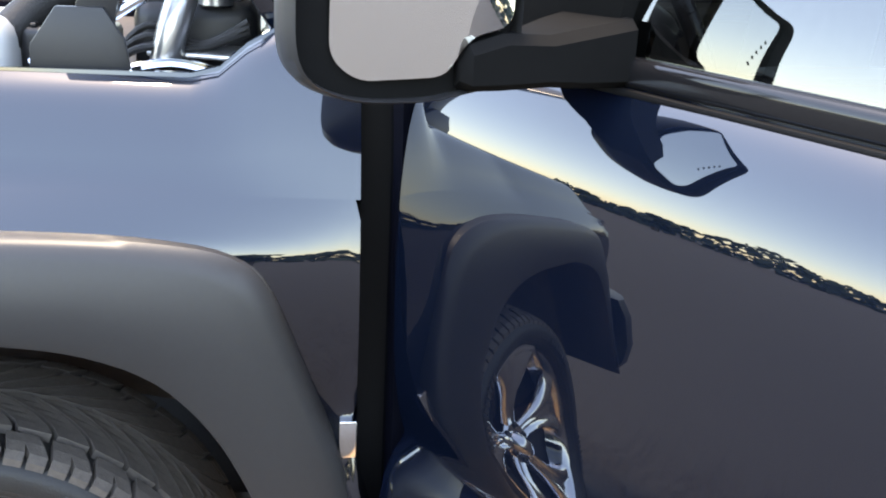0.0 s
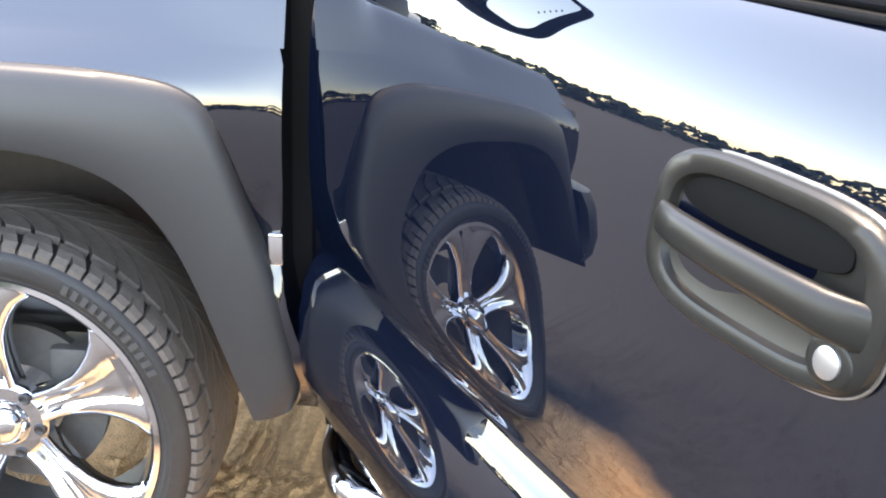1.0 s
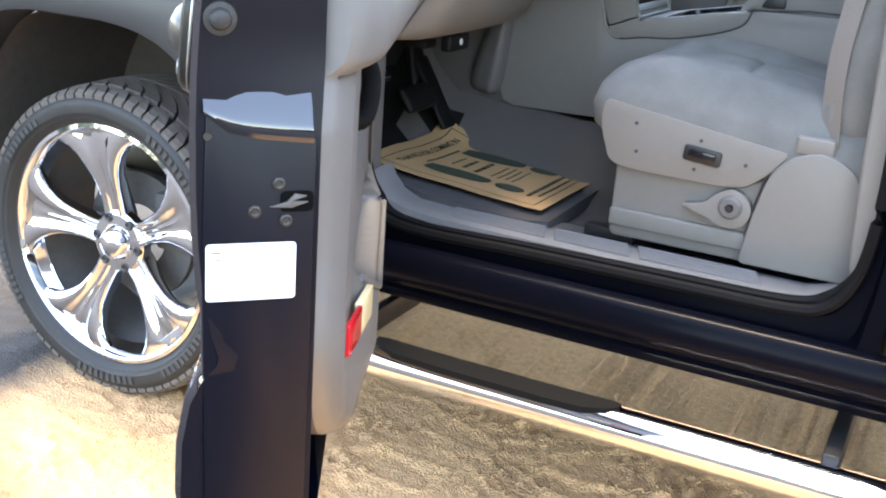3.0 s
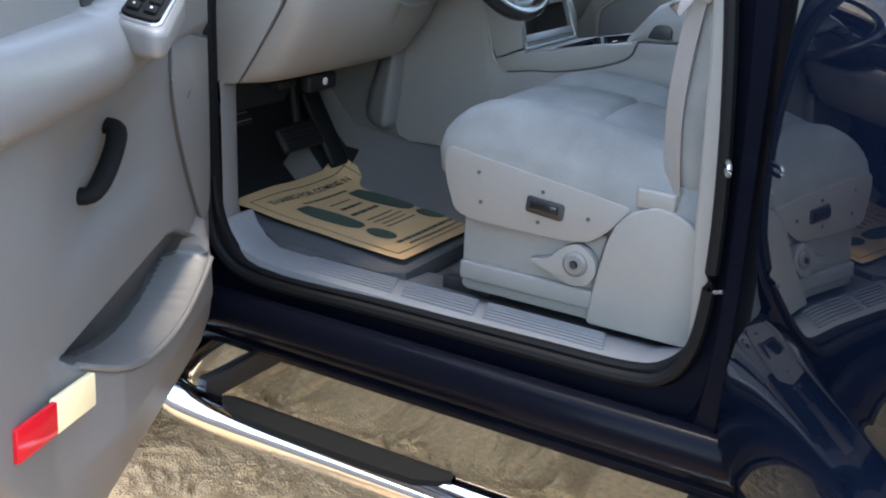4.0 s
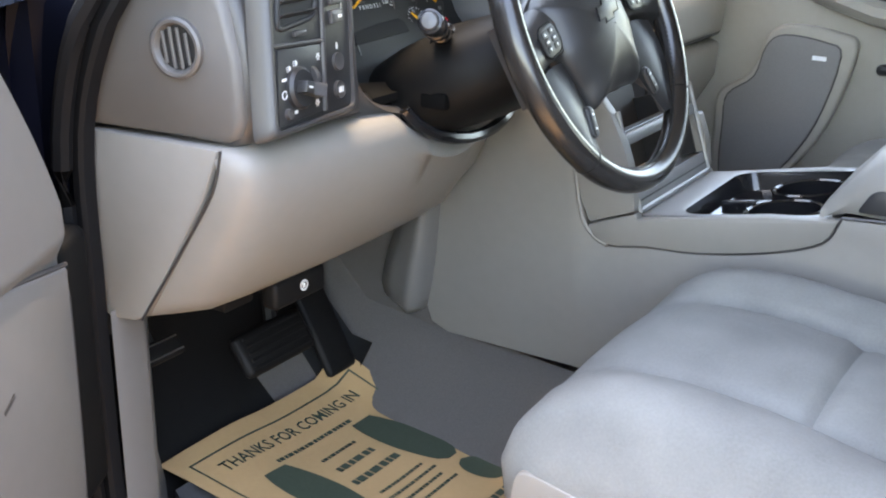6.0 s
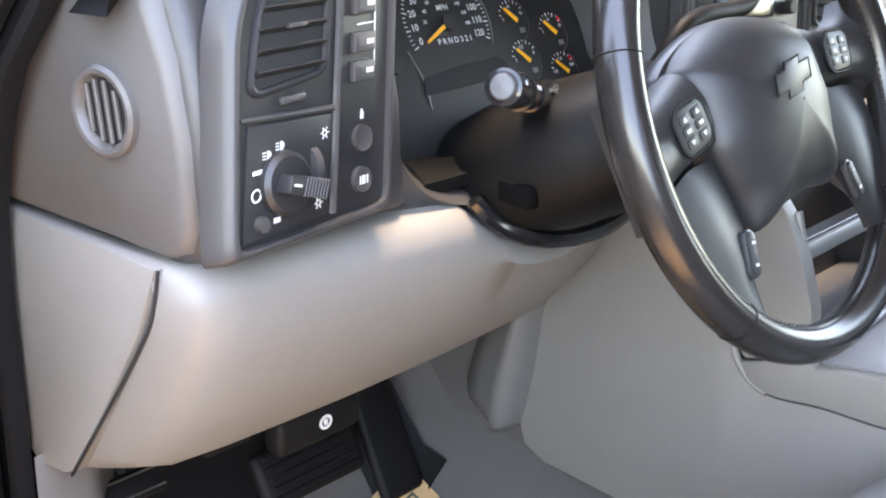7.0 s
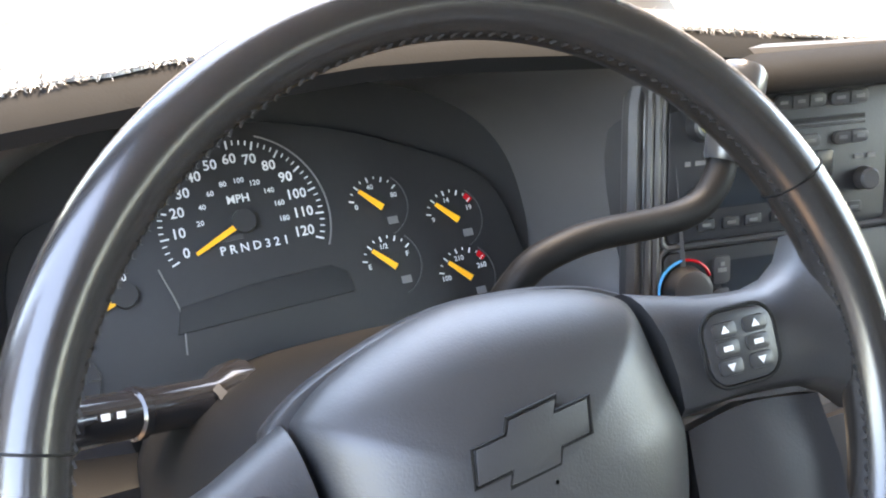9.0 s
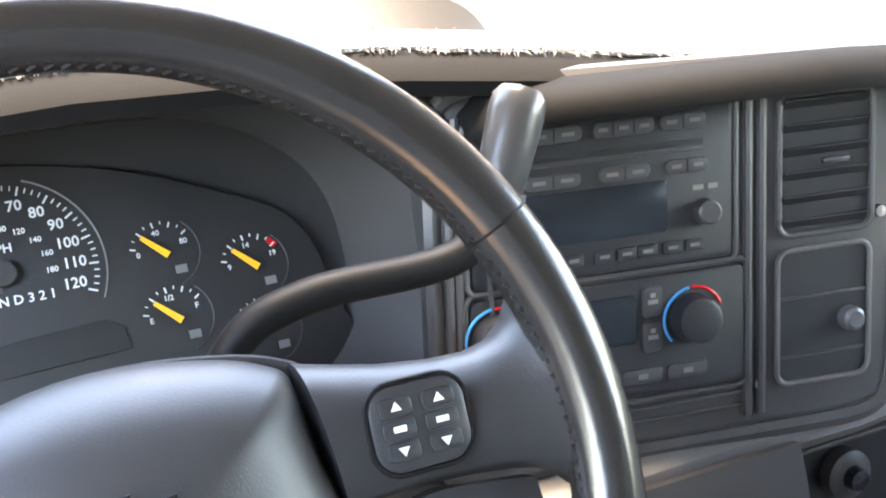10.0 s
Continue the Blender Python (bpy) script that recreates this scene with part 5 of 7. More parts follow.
def belt():
    strap = smooth_line([(1.68, 0.155, 1.60), (1.634, 0.158, 1.353), (1.606, 0.158, 1.242), (1.590, 0.157, 1.143), (1.582, 0.160, 1.024), (1.592, 0.165, 0.89)], 6)
    rows = [[(p.x - 0.018, p.y + 0.014, p.z), (p.x + 0.018, p.y - 0.012, p.z), (p.x + 0.018, p.y - 0.0095, p.z), (p.x - 0.018, p.y + 0.0165, p.z)] for p in strap]
    b = thing("seat_belt", "beige seat belt with chrome tongue hanging beside the seat", "seat belt")
    part("webbing", loft(rows, True, True), BELT, b)
    m = frame_axes((1.604, 0.150, 1.238), (0.8, 0, -0.6), (-0.6, 0, -0.8))
    part("belt_tongue", moved(slab(rounded(0.066, 0.030, 0.010), -0.012, 0.006, "z", 0.004, 3), m), TRIM, b)
    part("tongue_blade", moved(slab(rounded(0.024, 0.046, 0.004, cx=-0.002, cy=0.034), -0.006, -0.003, "z", 0.0008), m), CHROME, b, "chrome belt tongue")
    part("belt_anchor", box((1.575, 0.160, 0.862), (1.635, 0.20, 0.905), 0.01), TRIM, b)
    pil = [(p.x, p.z) for p in smooth_line([(1.66, 0, 0.86), (1.655, 0, 1.0), (1.645, 0, 1.2), (1.625, 0, 1.4), (1.59, 0, 1.66), (1.62, 0, 1.72), (1.70, 0, 1.6), (1.73, 0, 1.2), (1.74, 0, 0.7), (1.68, 0, 0.66)], 4, True)]
    part("pillar_trim", slab(pil, 0.085, 0.14, "y", 0.01, 3), TRIM, truck)


belt()


# ---- floor mats ----
def mats():
    rub = thing("rubber_mat", "dark grey rubber floor mat lying on the carpet", "floor mat")
    lift = lambda x, y: 0.602 + max(0.0, 1.0 - x) * 0.10 + (0.014 if y > 0.5 else 0.0)
    n = 20
    def under(f, g, h):
        x = 0.65 + 0.425 * f
        near = 0.138 + 0.060 * max(0.0, 1 - f / 0.35) ** 1.2 + 0.027 * max(0.0, f - 0.35) / 0.65 + 0.02 * max(0, f - 0.9) * 10
        y = near * (1 - g) + (0.615 - 0.02 * max(0, f - 0.9) * 10) * g
        return Vector((x, y, lift(x, 0) + 0.018 + h + 0.008 * (1 if g in (0, 1) or f in (0, 1) else 0)))
    top = [[under(i / n, j / n, 0.010) for j in range(n + 1)] for i in range(n + 1)]
    edge = lambda q: [r[0] for r in q] + q[-1][1:] + [r[-1] for r in reversed(q[:-1])] + list(reversed(q[0][:-1]))
    bm = loft(top, False)
    bm = loft([edge(top), [p - Vector((0, 0, 0.03)) for p in edge(top)]], True, bm=bm)
    part("mat_body", bm, MAT, rub)
    paper = thing("paper_mat", "creased brown paper floor mat with dark green shoe prints", "floor mat")
    A, B, C, D = (Vector((0.628, 0.568)), Vector((0.606, 0.212)), Vector((1.036, 0.236)), Vector((1.050, 0.620)))
    def on(f, g, h=0.0):
        """f runs from the front edge back, g from the door inward."""
        p = (B * (1 - f) + C * f) * (1 - g) + (A * (1 - f) + D * f) * g
        z = lift(p.x, 0) + 0.040 + 0.014 * max(0.0, 1 - f * 4) * (0.3 + g) + 0.003 * math.sin(7 * g + 3 * f) * (1 - f) + 0.002 * noise.noise(Vector((f * 4, g * 4, 0)))
        z += 0.030 * max(0.0, g - 0.85) / 0.15 * max(0.0, 0.3 - f) / 0.3
        return Vector((p.x, p.y, z + h))
    n = 26
    top = [[on(i / n, j / n, 0.0012) for j in range(n + 1)] for i in range(n + 1)]
    bot = [[on(i / n, j / n, 0.0) for j in range(n + 1)] for i in range(n + 1)]
    bm = loft(top, False)
    bm = loft(bot, False, bm=bm)
    rim = lambda g: [r[0] for r in g] + g[-1][1:] + [r[-1] for r in reversed(g[:-1])] + list(reversed(g[0][:-1]))
    bm = loft([rim(top), rim(bot)], True, bm=bm)
    sheet = part("sheet", bm, PAPER, paper)
    def patch(f0, f1, g0, g1, name, shape=None, m=14):
        """A print on the paper between those fractions."""
        if shape is None:
            rows = [[on(f0 + (f1 - f0) * i / m, g0 + (g1 - g0) * j / 12, 0.0026) for j in range(13)] for i in range(m + 1)]
            return part(name, loft(rows, False), INK, paper)
        rows = []
        for i in range(m + 1):
            f = f0 + (f1 - f0) * i / m
            w = shape(i / m)
            mid = (g0 + g1) / 2
            rows.append([on(f, mid + (g1 - g0) / 2 * w * q, 0.0026) for q in (-1, -0.5, 0, 0.5, 1)])
        return part(name, loft(rows, False), INK, paper)
    # border lines
    for f0, f1, g0, g1 in ((0.075, 0.083, 0.06, 0.94), (0.935, 0.943, 0.06, 0.94), (0.075, 0.943, 0.052, 0.060), (0.075, 0.943, 0.94, 0.948)):
        patch(f0, f1, g0, g1, "border_line")
    sole = lambda t: 0.35 + 0.65 * math.sin(math.pi * min(1, t * 0.9 + 0.08)) ** 0.6 if t < 0.97 else 0.3
    heel = lambda t: (1 - (2 * t - 1) ** 2) ** 0.5 * 0.9 + 0.05
    for g in (0.25, 0.74):
        patch(0.26, 0.62, g - 0.085, g + 0.085, "sole_print", sole)
        patch(0.65, 0.81, g - 0.065, g + 0.065, "heel_print", heel)
    def words(txt, f, g, size):
        """Lettering laid on the paper, following its waves."""
        ob = text(txt, size, Matrix.Identity(4), INK, paper)
        for v in ob.data.vertices:
            v.co = on(f - v.co.y / 0.39, g + v.co.x / 0.40, 0.0028)
    words("THANKS FOR COMING IN", 0.155, 0.5, 0.0255)
    for f, ln, h in ((0.235, 0.20, 0.016), (0.33, 0.09, 0.014), (0.40, 0.10, 0.026), (0.48, 0.13, 0.028), (0.57, 0.12, 0.012), (0.61, 0.13, 0.012), (0.65, 0.11, 0.012), (0.69, 0.13, 0.012), (0.85, 0.30, 0.024), (0.895, 0.26, 0.016)):
        u, k = 0.5 - ln, 0
        while u < 0.5 + ln:
            wd = h * (0.9, 1.6, 1.1, 2.0, 1.3)[k % 5]
            patch(f - h / 2, f + h / 2, u, u + wd * 0.8, "print", None, 3)
            u += wd
            k += 1


mats()


# ---- pedals ----
def pedals():
    arm = part("brake_pedal", tube(smooth_line([(0.56, 0.46, 1.0), (0.585, 0.45, 0.90), (0.615, 0.43, 0.81)], 4), 0.011, 8), PEDAL, truck)
    foot = part("pad", moved(box((-0.010, -0.070, -0.032), (0.010, 0.070, 0.032), 0.010, 3), pose(0.635, 0.41, 0.800, 0, -35, 0)), PEDAL, arm)
    for k in range(5):
        part("rib", moved(box((0.009, -0.058, -0.024 + 0.011 * k), (0.0125, 0.058, -0.019 + 0.011 * k), 0.001, 1), pose(0.635, 0.41, 0.800, 0, -35, 0)), PEDAL, foot)
    gas = part("accelerator", moved(box((-0.008, -0.032, -0.095), (0.008, 0.032, 0.095), 0.010, 3), pose(0.610, 0.540, 0.790, 0, -30, 0)), PEDAL, truck)
    park = part("parking_brake", tube(smooth_line([(0.56, 0.17, 1.0), (0.60, 0.18, 0.94), (0.64, 0.185, 0.885)], 3), 0.009, 8), PEDAL, truck)
    plate = part("pad", moved(box((-0.006, -0.032, -0.014), (0.006, 0.032, 0.014), 0.004, 3), pose(0.655, 0.185, 0.880, 0, -45, 0)), PEDAL, park)
    for k in (-1, 1):
        part("bright_edge", moved(box((0.0055, -0.030, 0.009 * k - 0.001), (0.0070, 0.030, 0.009 * k + 0.001), 0.0005, 1), pose(0.655, 0.185, 0.880, 0, -45, 0)), STEEL, plate)
    rel = part("release_handle", box((0.760, 0.255, 0.940), (0.785, 0.350, 0.976), 0.007, 3), PEDAL, truck, "black release handle with white symbol")
    part("print", lathe([(0.0, 0.0072), (0.0008, 0.0072), (0.0008, 0.0045)], (0.7855, 0.306, 0.960), (1, 0, 0), 18), WHITE, rel)
    part("print", box((0.785, 0.3042, 0.9572), (0.7866, 0.3078, 0.9628)), WHITE, rel)
    part("foot_bracket", box((0.70, 0.20, 0.950), (0.755, 0.250, 0.968), 0.004), PEDAL, truck)
    part("dash_underside", box((0.52, 0.13, 0.99), (0.77, 0.63, 1.01)), BLACK, truck)
    # the padded leg of the stack
    rows = []
    for z, x0, x1, d in ((1.00, 0.706, 0.766, 0.0), (0.94, 0.690, 0.762, 0.004), (0.88, 0.668, 0.757, 0.006), (0.83, 0.656, 0.750, 0.004), (0.805, 0.660, 0.744, 0.0), (0.792, 0.672, 0.732, -0.010), (0.788, 0.690, 0.720, -0.030)):
        rows.append([(x0 + (x1 - x0) * f, y - (d if y < 0.65 else 0.0), z) for f, y in ((0.0, 0.658), (0.06, 0.640), (0.35, 0.630), (0.62, 0.620), (0.76, 0.614), (0.86, 0.618), (0.95, 0.632), (1.0, 0.658))])
    part("stack_leg", loft(rows, False), TRIM_MID, truck, "light grey padded wedge beside the tunnel", angle=60)
    part("tunnel_carpet", box((0.50, 0.652, 0.60), (0.765, 0.658, 1.12)), CARPET, truck, "dark grey carpet on the tunnel side")


pedals()


# ---- dashboard ----
dash = thing("dashboard", "grey two-tone dashboard with gauges, vents and radio", "dashboard")


def dash_lower():
    """The light knee panel, with a bow under the steering column, and the end panel."""
    rows = []
    ys = [0.1000, 0.1035, 0.110, 0.121, 0.15, 0.20, 0.26, 0.30] + [0.32 + 0.0125 * k for k in range(20)] + [0.57, 0.585, 0.60, 0.61, 0.618, 0.625]
    for y in ys:
        e = {0.1000: 0.032, 0.1035: 0.022, 0.110: 0.010}.get(y, 0.0)
        tail = max(0.0, (y - 0.56) / 0.065)
        bow = 0.040 * max(0.0, 1 - abs((y - 0.475) / 0.115) ** 2.0)
        zt = 1.186 - bow - 0.012 * max(0, (y - 0.2) / 0.3)
        zb = 0.978 + 0.10 * tail ** 2
        front = 0.888 - e + 0.010 * math.sin(math.pi * min(1, max(0, (y - 0.1) / 0.5))) - 0.02 * tail ** 2
        cut = max(0.0, min(1.0, (0.16 - y) / 0.06)) ** 1.5
        rows.append([(0.60, y, zt - 0.004), (front - 0.055, y, zt + 0.001), (front - 0.018, y, zt), (front - 0.004, y, zt - 0.010), (front, y, zt - 0.028), (front - 0.004 - 0.016 * cut, y, max(zb + 0.04, 1.12)), (front - 0.035 - 0.026 * cut, y, max(zb + 0.03, 1.06)), (front - 0.075 - 0.022 * cut, y, max(zb + 0.02, 1.005)), (front + e - 0.105 - 0.040 * cut, y, zb + 0.004), (front + e - 0.125 - 0.036 * cut, y, zb - 0.002), (0.64, y, zb + 0.01)])
    part("column_apron", loft([[(0.68, r[0][1], r[1][2] + 0.030), (r[2][0] - 0.050, r[0][1], r[1][2] + 0.006), (r[2][0] - 0.012, r[0][1], r[1][2] + 0.0035)] for r in rows if 0.29 < r[0][1] < 0.60], False), SHROUD, dash)
    part("knee_panel", loft(rows, False), TRIM, dash, "light grey knee panel", angle=60)
    end = [(0.655, 1.187), (0.80, 1.187), (0.858, 1.186), (0.835, 1.13), (0.785, 1.045), (0.745, 0.984), (0.733, 0.977), (0.70, 0.974), (0.678, 0.985)]
    lean = lambda bm: moved(bm, Matrix(((1, 0, 0, 0), (0.11, 1, 0, -0.0741), (0, 0, 1, 0), (0, 0, 0, 1))))
    part("end_panel", lean(slab(end, 0.079, 0.10, "y", 0.004, 2)), TRIM, dash)
    part("seam", lean(tube(smooth_line([(0.861, 0.0795, 1.186), (0.852, 0.0795, 1.150), (0.836, 0.0795, 1.120), (0.786, 0.0795, 1.043), (0.744, 0.0795, 0.981)], 4), 0.0014, 6)), BLACK, dash)


dash_lower()


def dash_upper():
    # soft top from the windscreen to the brow
    rows = []
    crown = [(0.085, 1.372), (0.10, 1.388), (0.13, 1.397), (0.20, 1.402), (0.27, 1.404), (0.36, 1.410), (0.45, 1.416), (0.53, 1.419), (0.60, 1.416), (0.70, 1.407), (0.78, 1.396), (0.90, 1.378), (1.04, 1.364), (1.3, 1.358), (1.8, 1.352), (1.84, 1.33)]
    for y, z in crown:
        rows.append([(0.44, y, 1.27), (0.50, y, z - 0.085), (0.60, y, z - 0.040), (0.70, y, z - 0.014), (0.77, y, z - 0.003), (0.805, y, z), (0.825, y, z - 0.002), (0.840, y, z - 0.008), (0.848, y, z - 0.017), (0.845, y, z - 0.026), (0.80, y, z - 0.03)])
    part("top_pad", loft(rows, False), MATTE, dash, "dark soft dash top", angle=60)
    mat = thing("dash_mat", "pale grey carpet mat lying on the dash top", "dash mat")
    rnd = random.Random(3)
    rows = []
    for k in range(61):
        y = 0.12 + 1.68 * k / 60
        j = next(i for i in range(len(crown) - 1) if crown[i][0] <= y <= crown[i + 1][0])
        z = crown[j][1] + (crown[j + 1][1] - crown[j][1]) * (y - crown[j][0]) / (crown[j + 1][0] - crown[j][0])
        e = rnd.uniform(-0.003, 0.003)
        rows.append([(0.452, y, 1.292), (0.50, y, z - 0.078), (0.60, y, z - 0.034), (0.70, y, z - 0.008), (0.77, y, z + 0.003), (0.803, y, z + 0.006), (0.822 + e, y, z + 0.004 + e), (0.829 + e, y, z - 0.001), (0.826 + e, y, z - 0.006)])
    part("carpet", loft(rows, False), DASHMAT, mat)
    # loose fibres along the cut edge
    verts, faces = [], []
    for k in range(6000):
        y = rnd.uniform(0.12, 1.48)
        j = next(i for i in range(len(crown) - 1) if crown[i][0] <= y <= crown[i + 1][0])
        z = crown[j][1] + (crown[j + 1][1] - crown[j][1]) * (y - crown[j][0]) / (crown[j + 1][0] - crown[j][0])
        x, ln = 0.831 - 0.030 * rnd.random() ** 2, rnd.uniform(0.002, 0.006)
        foot = Vector((x, y, z + 0.005 - 0.35 * max(0.0, x - 0.812)))
        tip = foot + Vector((rnd.uniform(0.1, 0.9), rnd.uniform(-0.7, 0.7), rnd.uniform(-0.7, 0.6))).normalized() * ln
        b = len(verts)
        verts += [tuple(foot - Vector((0, 0.0007, 0))), tuple(foot + Vector((0, 0.0007, 0))), tuple(tip)]
        faces.append((b, b + 1, b + 2))
    me = bpy.data.meshes.new("fuzz")
    me.from_pydata(verts, [], faces)
    me.materials.append(DASHMAT)
    fuzz = new("fuzz", me)
    fuzz.parent = mat
    tagged(fuzz, "loose pale fuzz along the edge", kind="stuff")
    # left wing of the dash with the round side vent
    prof = [(0.66, 1.190), (0.80, 1.190), (0.86, 1.189), (0.875, 1.196), (0.883, 1.215), (0.878, 1.27), (0.866, 1.32), (0.845, 1.37), (0.815, 1.400), (0.76, 1.408), (0.62, 1.37)]
    rows = []
    for y, k in ((0.080, 0.94), (0.084, 0.975), (0.094, 0.995), (0.112, 1.006), (0.132, 1.010), (0.145, 1.0)):
        rows.append([(0.72 + (x - 0.72) * k, y, 1.29 + (z - 1.29) * k) for x, z in prof])
    rows = [[(x, y + 0.15 * (x - 0.674), z) for x, y, z in row] for row in rows]
    part("dash_end", loft(rows, True, True), ENDGREY, dash, "grey dash end", angle=60)
    # rounded post between the end and the switch panel
    rows = []
    for z, x in ((1.187, 0.866), (1.192, 0.876), (1.215, 0.884), (1.245, 0.884), (1.27, 0.881), (1.30, 0.875), (1.32, 0.869), (1.345, 0.860), (1.37, 0.847), (1.388, 0.832), (1.40, 0.815)):
        rows.append([(x - 0.06, 0.116, z), (x - 0.012, 0.117, z), (x - 0.003, 0.120, z), (x + 0.002, 0.128, z), (x + 0.003, 0.138, z), (x + 0.001, 0.148, z), (x - 0.008, 0.156, z), (x - 0.03, 0.162, z)])
    part("post", loft(rows, False), DASHGREY, dash, angle=60)
    part("dash_core", slab([(0.62, 1.186), (0.880, 1.190), (0.872, 1.27), (0.845, 1.37), (0.80, 1.395), (0.60, 1.36)], 0.14, 0.302, "y", 0.006), DASHGREY, dash)
    part("dash_core", slab([(0.55, 1.10), (0.852, 1.125), (0.868, 1.13), (0.862, 1.22), (0.840, 1.335), (0.815, 1.345), (0.55, 1.32)], 0.715, 1.84, "y", 0.012), DASHGREY, dash)
    vent = frame_axes((0.812, 0.0985, 1.281), Vector((1, 0.15, 0)), (0, 0, 1))
    out = Vector((0.15, -1, 0))
    sv = part("side_vent", lathe([(-0.012, 0.030), (0.003, 0.0300), (0.005, 0.0275), (0.0045, 0.0245), (0.001, 0.0225), (-0.001, 0.0215)], vent.translation, out, 36), ENDGREY, dash, "round grey side vent")
    # dark disc behind the slats, standing for the shade in the duct
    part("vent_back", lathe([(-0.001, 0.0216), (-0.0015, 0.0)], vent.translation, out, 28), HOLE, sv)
    for k in range(4):
        u = -0.0135 + 0.009 * k
        h = (0.0205 ** 2 - u * u) ** 0.5
        part("slat", moved(box((-0.0015, -h, 0.0), (0.0015, h, 0.003), 0.0006, 1), vent @ at(u, 0.0, 0.0, 8)), ENDGREY, sv)


STALKGREY = material("stalk_grey", (0.07, 0.072, 0.075), 0.4, 0, 0.05, 80)
# near-black that puts the inner shade of vents and slots into colour
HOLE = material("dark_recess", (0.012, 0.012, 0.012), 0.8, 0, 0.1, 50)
ENDGREY = material("dash_end_grey", (0.092, 0.086, 0.081), 0.4, 0, 0.06, 60, 0.25, 700, blotch=0.05)
DASHGREY = material("dash_grey", (0.043, 0.041, 0.0405), 0.38, 0, 0.06, 60, 0.25, 700, blotch=0.05)
dash_upper()


def switch_panel():
    """Vent, four-wheel-drive buttons and lamp switch left of the wheel."""
    m = frame_axes((0.884, 0.209, 1.291), (-0.12, 0.99, 0.0), (-0.1802, 0.1583, 0.970)) @ Matrix.Scale(0.96, 4)
    u0, u1, v0, v1 = -0.0765, 0.072, -0.091, 0.106
    ring = [(u0 + 0.004, v0), (u1 - 0.004, v0), (u1, v0 + 0.006), (u1 + 0.002, v1 - 0.01), (u1 - 0.006, v1), (u0 + 0.05, v1 - 0.004), (u0 + 0.024, v1 - 0.012), (u0 + 0.008, v1 - 0.03), (u0, v1 - 0.06), (u0, v0 + 0.006)]
    pl = pad(round_corners(ring, 0.010), m, 0.004, BLACK, dash, "switch_panel", 0.001, label="black switch panel")
    fine = round_corners(ring, 0.012)
    def around(su, sv, w):
        return [m @ Vector((u * su, v * sv + 0.003 * (1 - sv), w)) for u, v in fine]
    part("panel_surround", loft([around(0.985, 0.985, 0.0035), around(0.99, 0.99, 0.008), around(1.025, 1.015, 0.0090), around(1.06, 1.035, 0.0075), around(1.12, 1.07, 0.001), around(1.17, 1.10, -0.014)], True), DASHGREY, dash, angle=60)
    part("divider", moved(tube([(0.0150, v0 + 0.006, 0.005), (0.0205, v1 - 0.006, 0.005)], 0.0032, 8), m), DASHGREY, pl)
    part("divider", moved(tube([(u0 + 0.003, -0.006, 0.005), (0.016, -0.0115, 0.005)], 0.0022, 8), m), DASHGREY, pl)
    # vent
    vr = round_corners([(-0.0655, 0.008), (0.005, 0.015), (0.009, 0.098), (-0.02, 0.093), (-0.043, 0.082), (-0.057, 0.064)], 0.012)
    part("vent_frame", moved(tube([(u, v, 0.005) for u, v in vr], 0.003, 8, True), m), BLACK, pl)
    # dark sheet on the closed panel, in place of a shaded duct
    pad(vr, m @ at(0, 0, 0.0035), 0.001, HOLE, pl, "vent_shade", 0)
    for k in range(6):
        v = 0.0205 + 0.0135 * k
        left = -0.060 if k < 3 else (-0.055, -0.048, -0.030)[k - 3]
        part("slat", moved(box((left, -0.005, -0.0010), (0.004, 0.005, 0.0010), 0.0006, 1), m @ Matrix.Translation((0, v, 0.005)) @ pose(0, 0, 0, 55, 0, 0)), BLACK, pl)
    part("vent_tab", moved(box((-0.036, 0.0475, 0.008), (-0.018, 0.051, 0.012), 0.0015), m), DARK, pl)
    part("thumb_wheel", moved(box((-0.038, -0.0015, 0.003), (-0.016, 0.0045, 0.009), 0.002), m), DARK, pl)
    # buttons
    part("button", lathe([(0.003, 0.0105), (0.009, 0.010), (0.010, 0.008), (0.010, 0.0)], m @ Vector((0.045, 0.086, 0)), m.to_3x3() @ Vector((0, 0, 1)), 24), DARK, pl)
    text("AUTO\n4WD", 0.0058, m @ at(0.045, 0.086, 0.0112), WHITE, pl)
    for k in range(3):
        v = (0.0566, 0.0300, 0.0100)[k]
        pad(rounded(0.022, 0.015, 0.002), m @ at(0.043, v, 0.003), 0.006, DARK, pl, "button", 0.0015)
        bars([(0.0025, 0.0, 0.003), (0.0065, 0.0, 0.003)], 0.0034, m @ at(0.043, v, 0.0094), WHITE, pl)
        bars([(-0.006, 0.0, 0.0045)], 0.006, m @ at(0.043, v, 0.0094), DASHGREY, pl)
    bars([(0.0575, 0.034, 0.001)], 0.046, m @ at(0, 0, 0.0045), WHITE, pl)
    bars([(0.049, 0.0425, 0.017), (0.0405, 0.0423, 0.004)], 0.0012, m @ at(0, 0, 0.0045), WHITE, pl)
    for v, mark in ((-0.038, 0), (-0.068, 1)):
        part("button", lathe([(0.003, 0.0095), (0.007, 0.009), (0.006, 0.006), (0.006, 0.0)], m @ Vector((0.045, v, 0)), m.to_3x3() @ Vector((0, 0, 1)), 22), DARK, pl)
    bars([(0.045, -0.068, 0.003), (0.049, -0.068, 0.0012), (0.0415, -0.068, 0.001)], 0.006, m @ at(0, 0, 0.0075), WHITE, pl)
    bars([(0.045, -0.022, 0.003), (0.0445, -0.020, 0.0015)], 0.005, m @ at(0, 0, 0.0045), WHITE, pl)
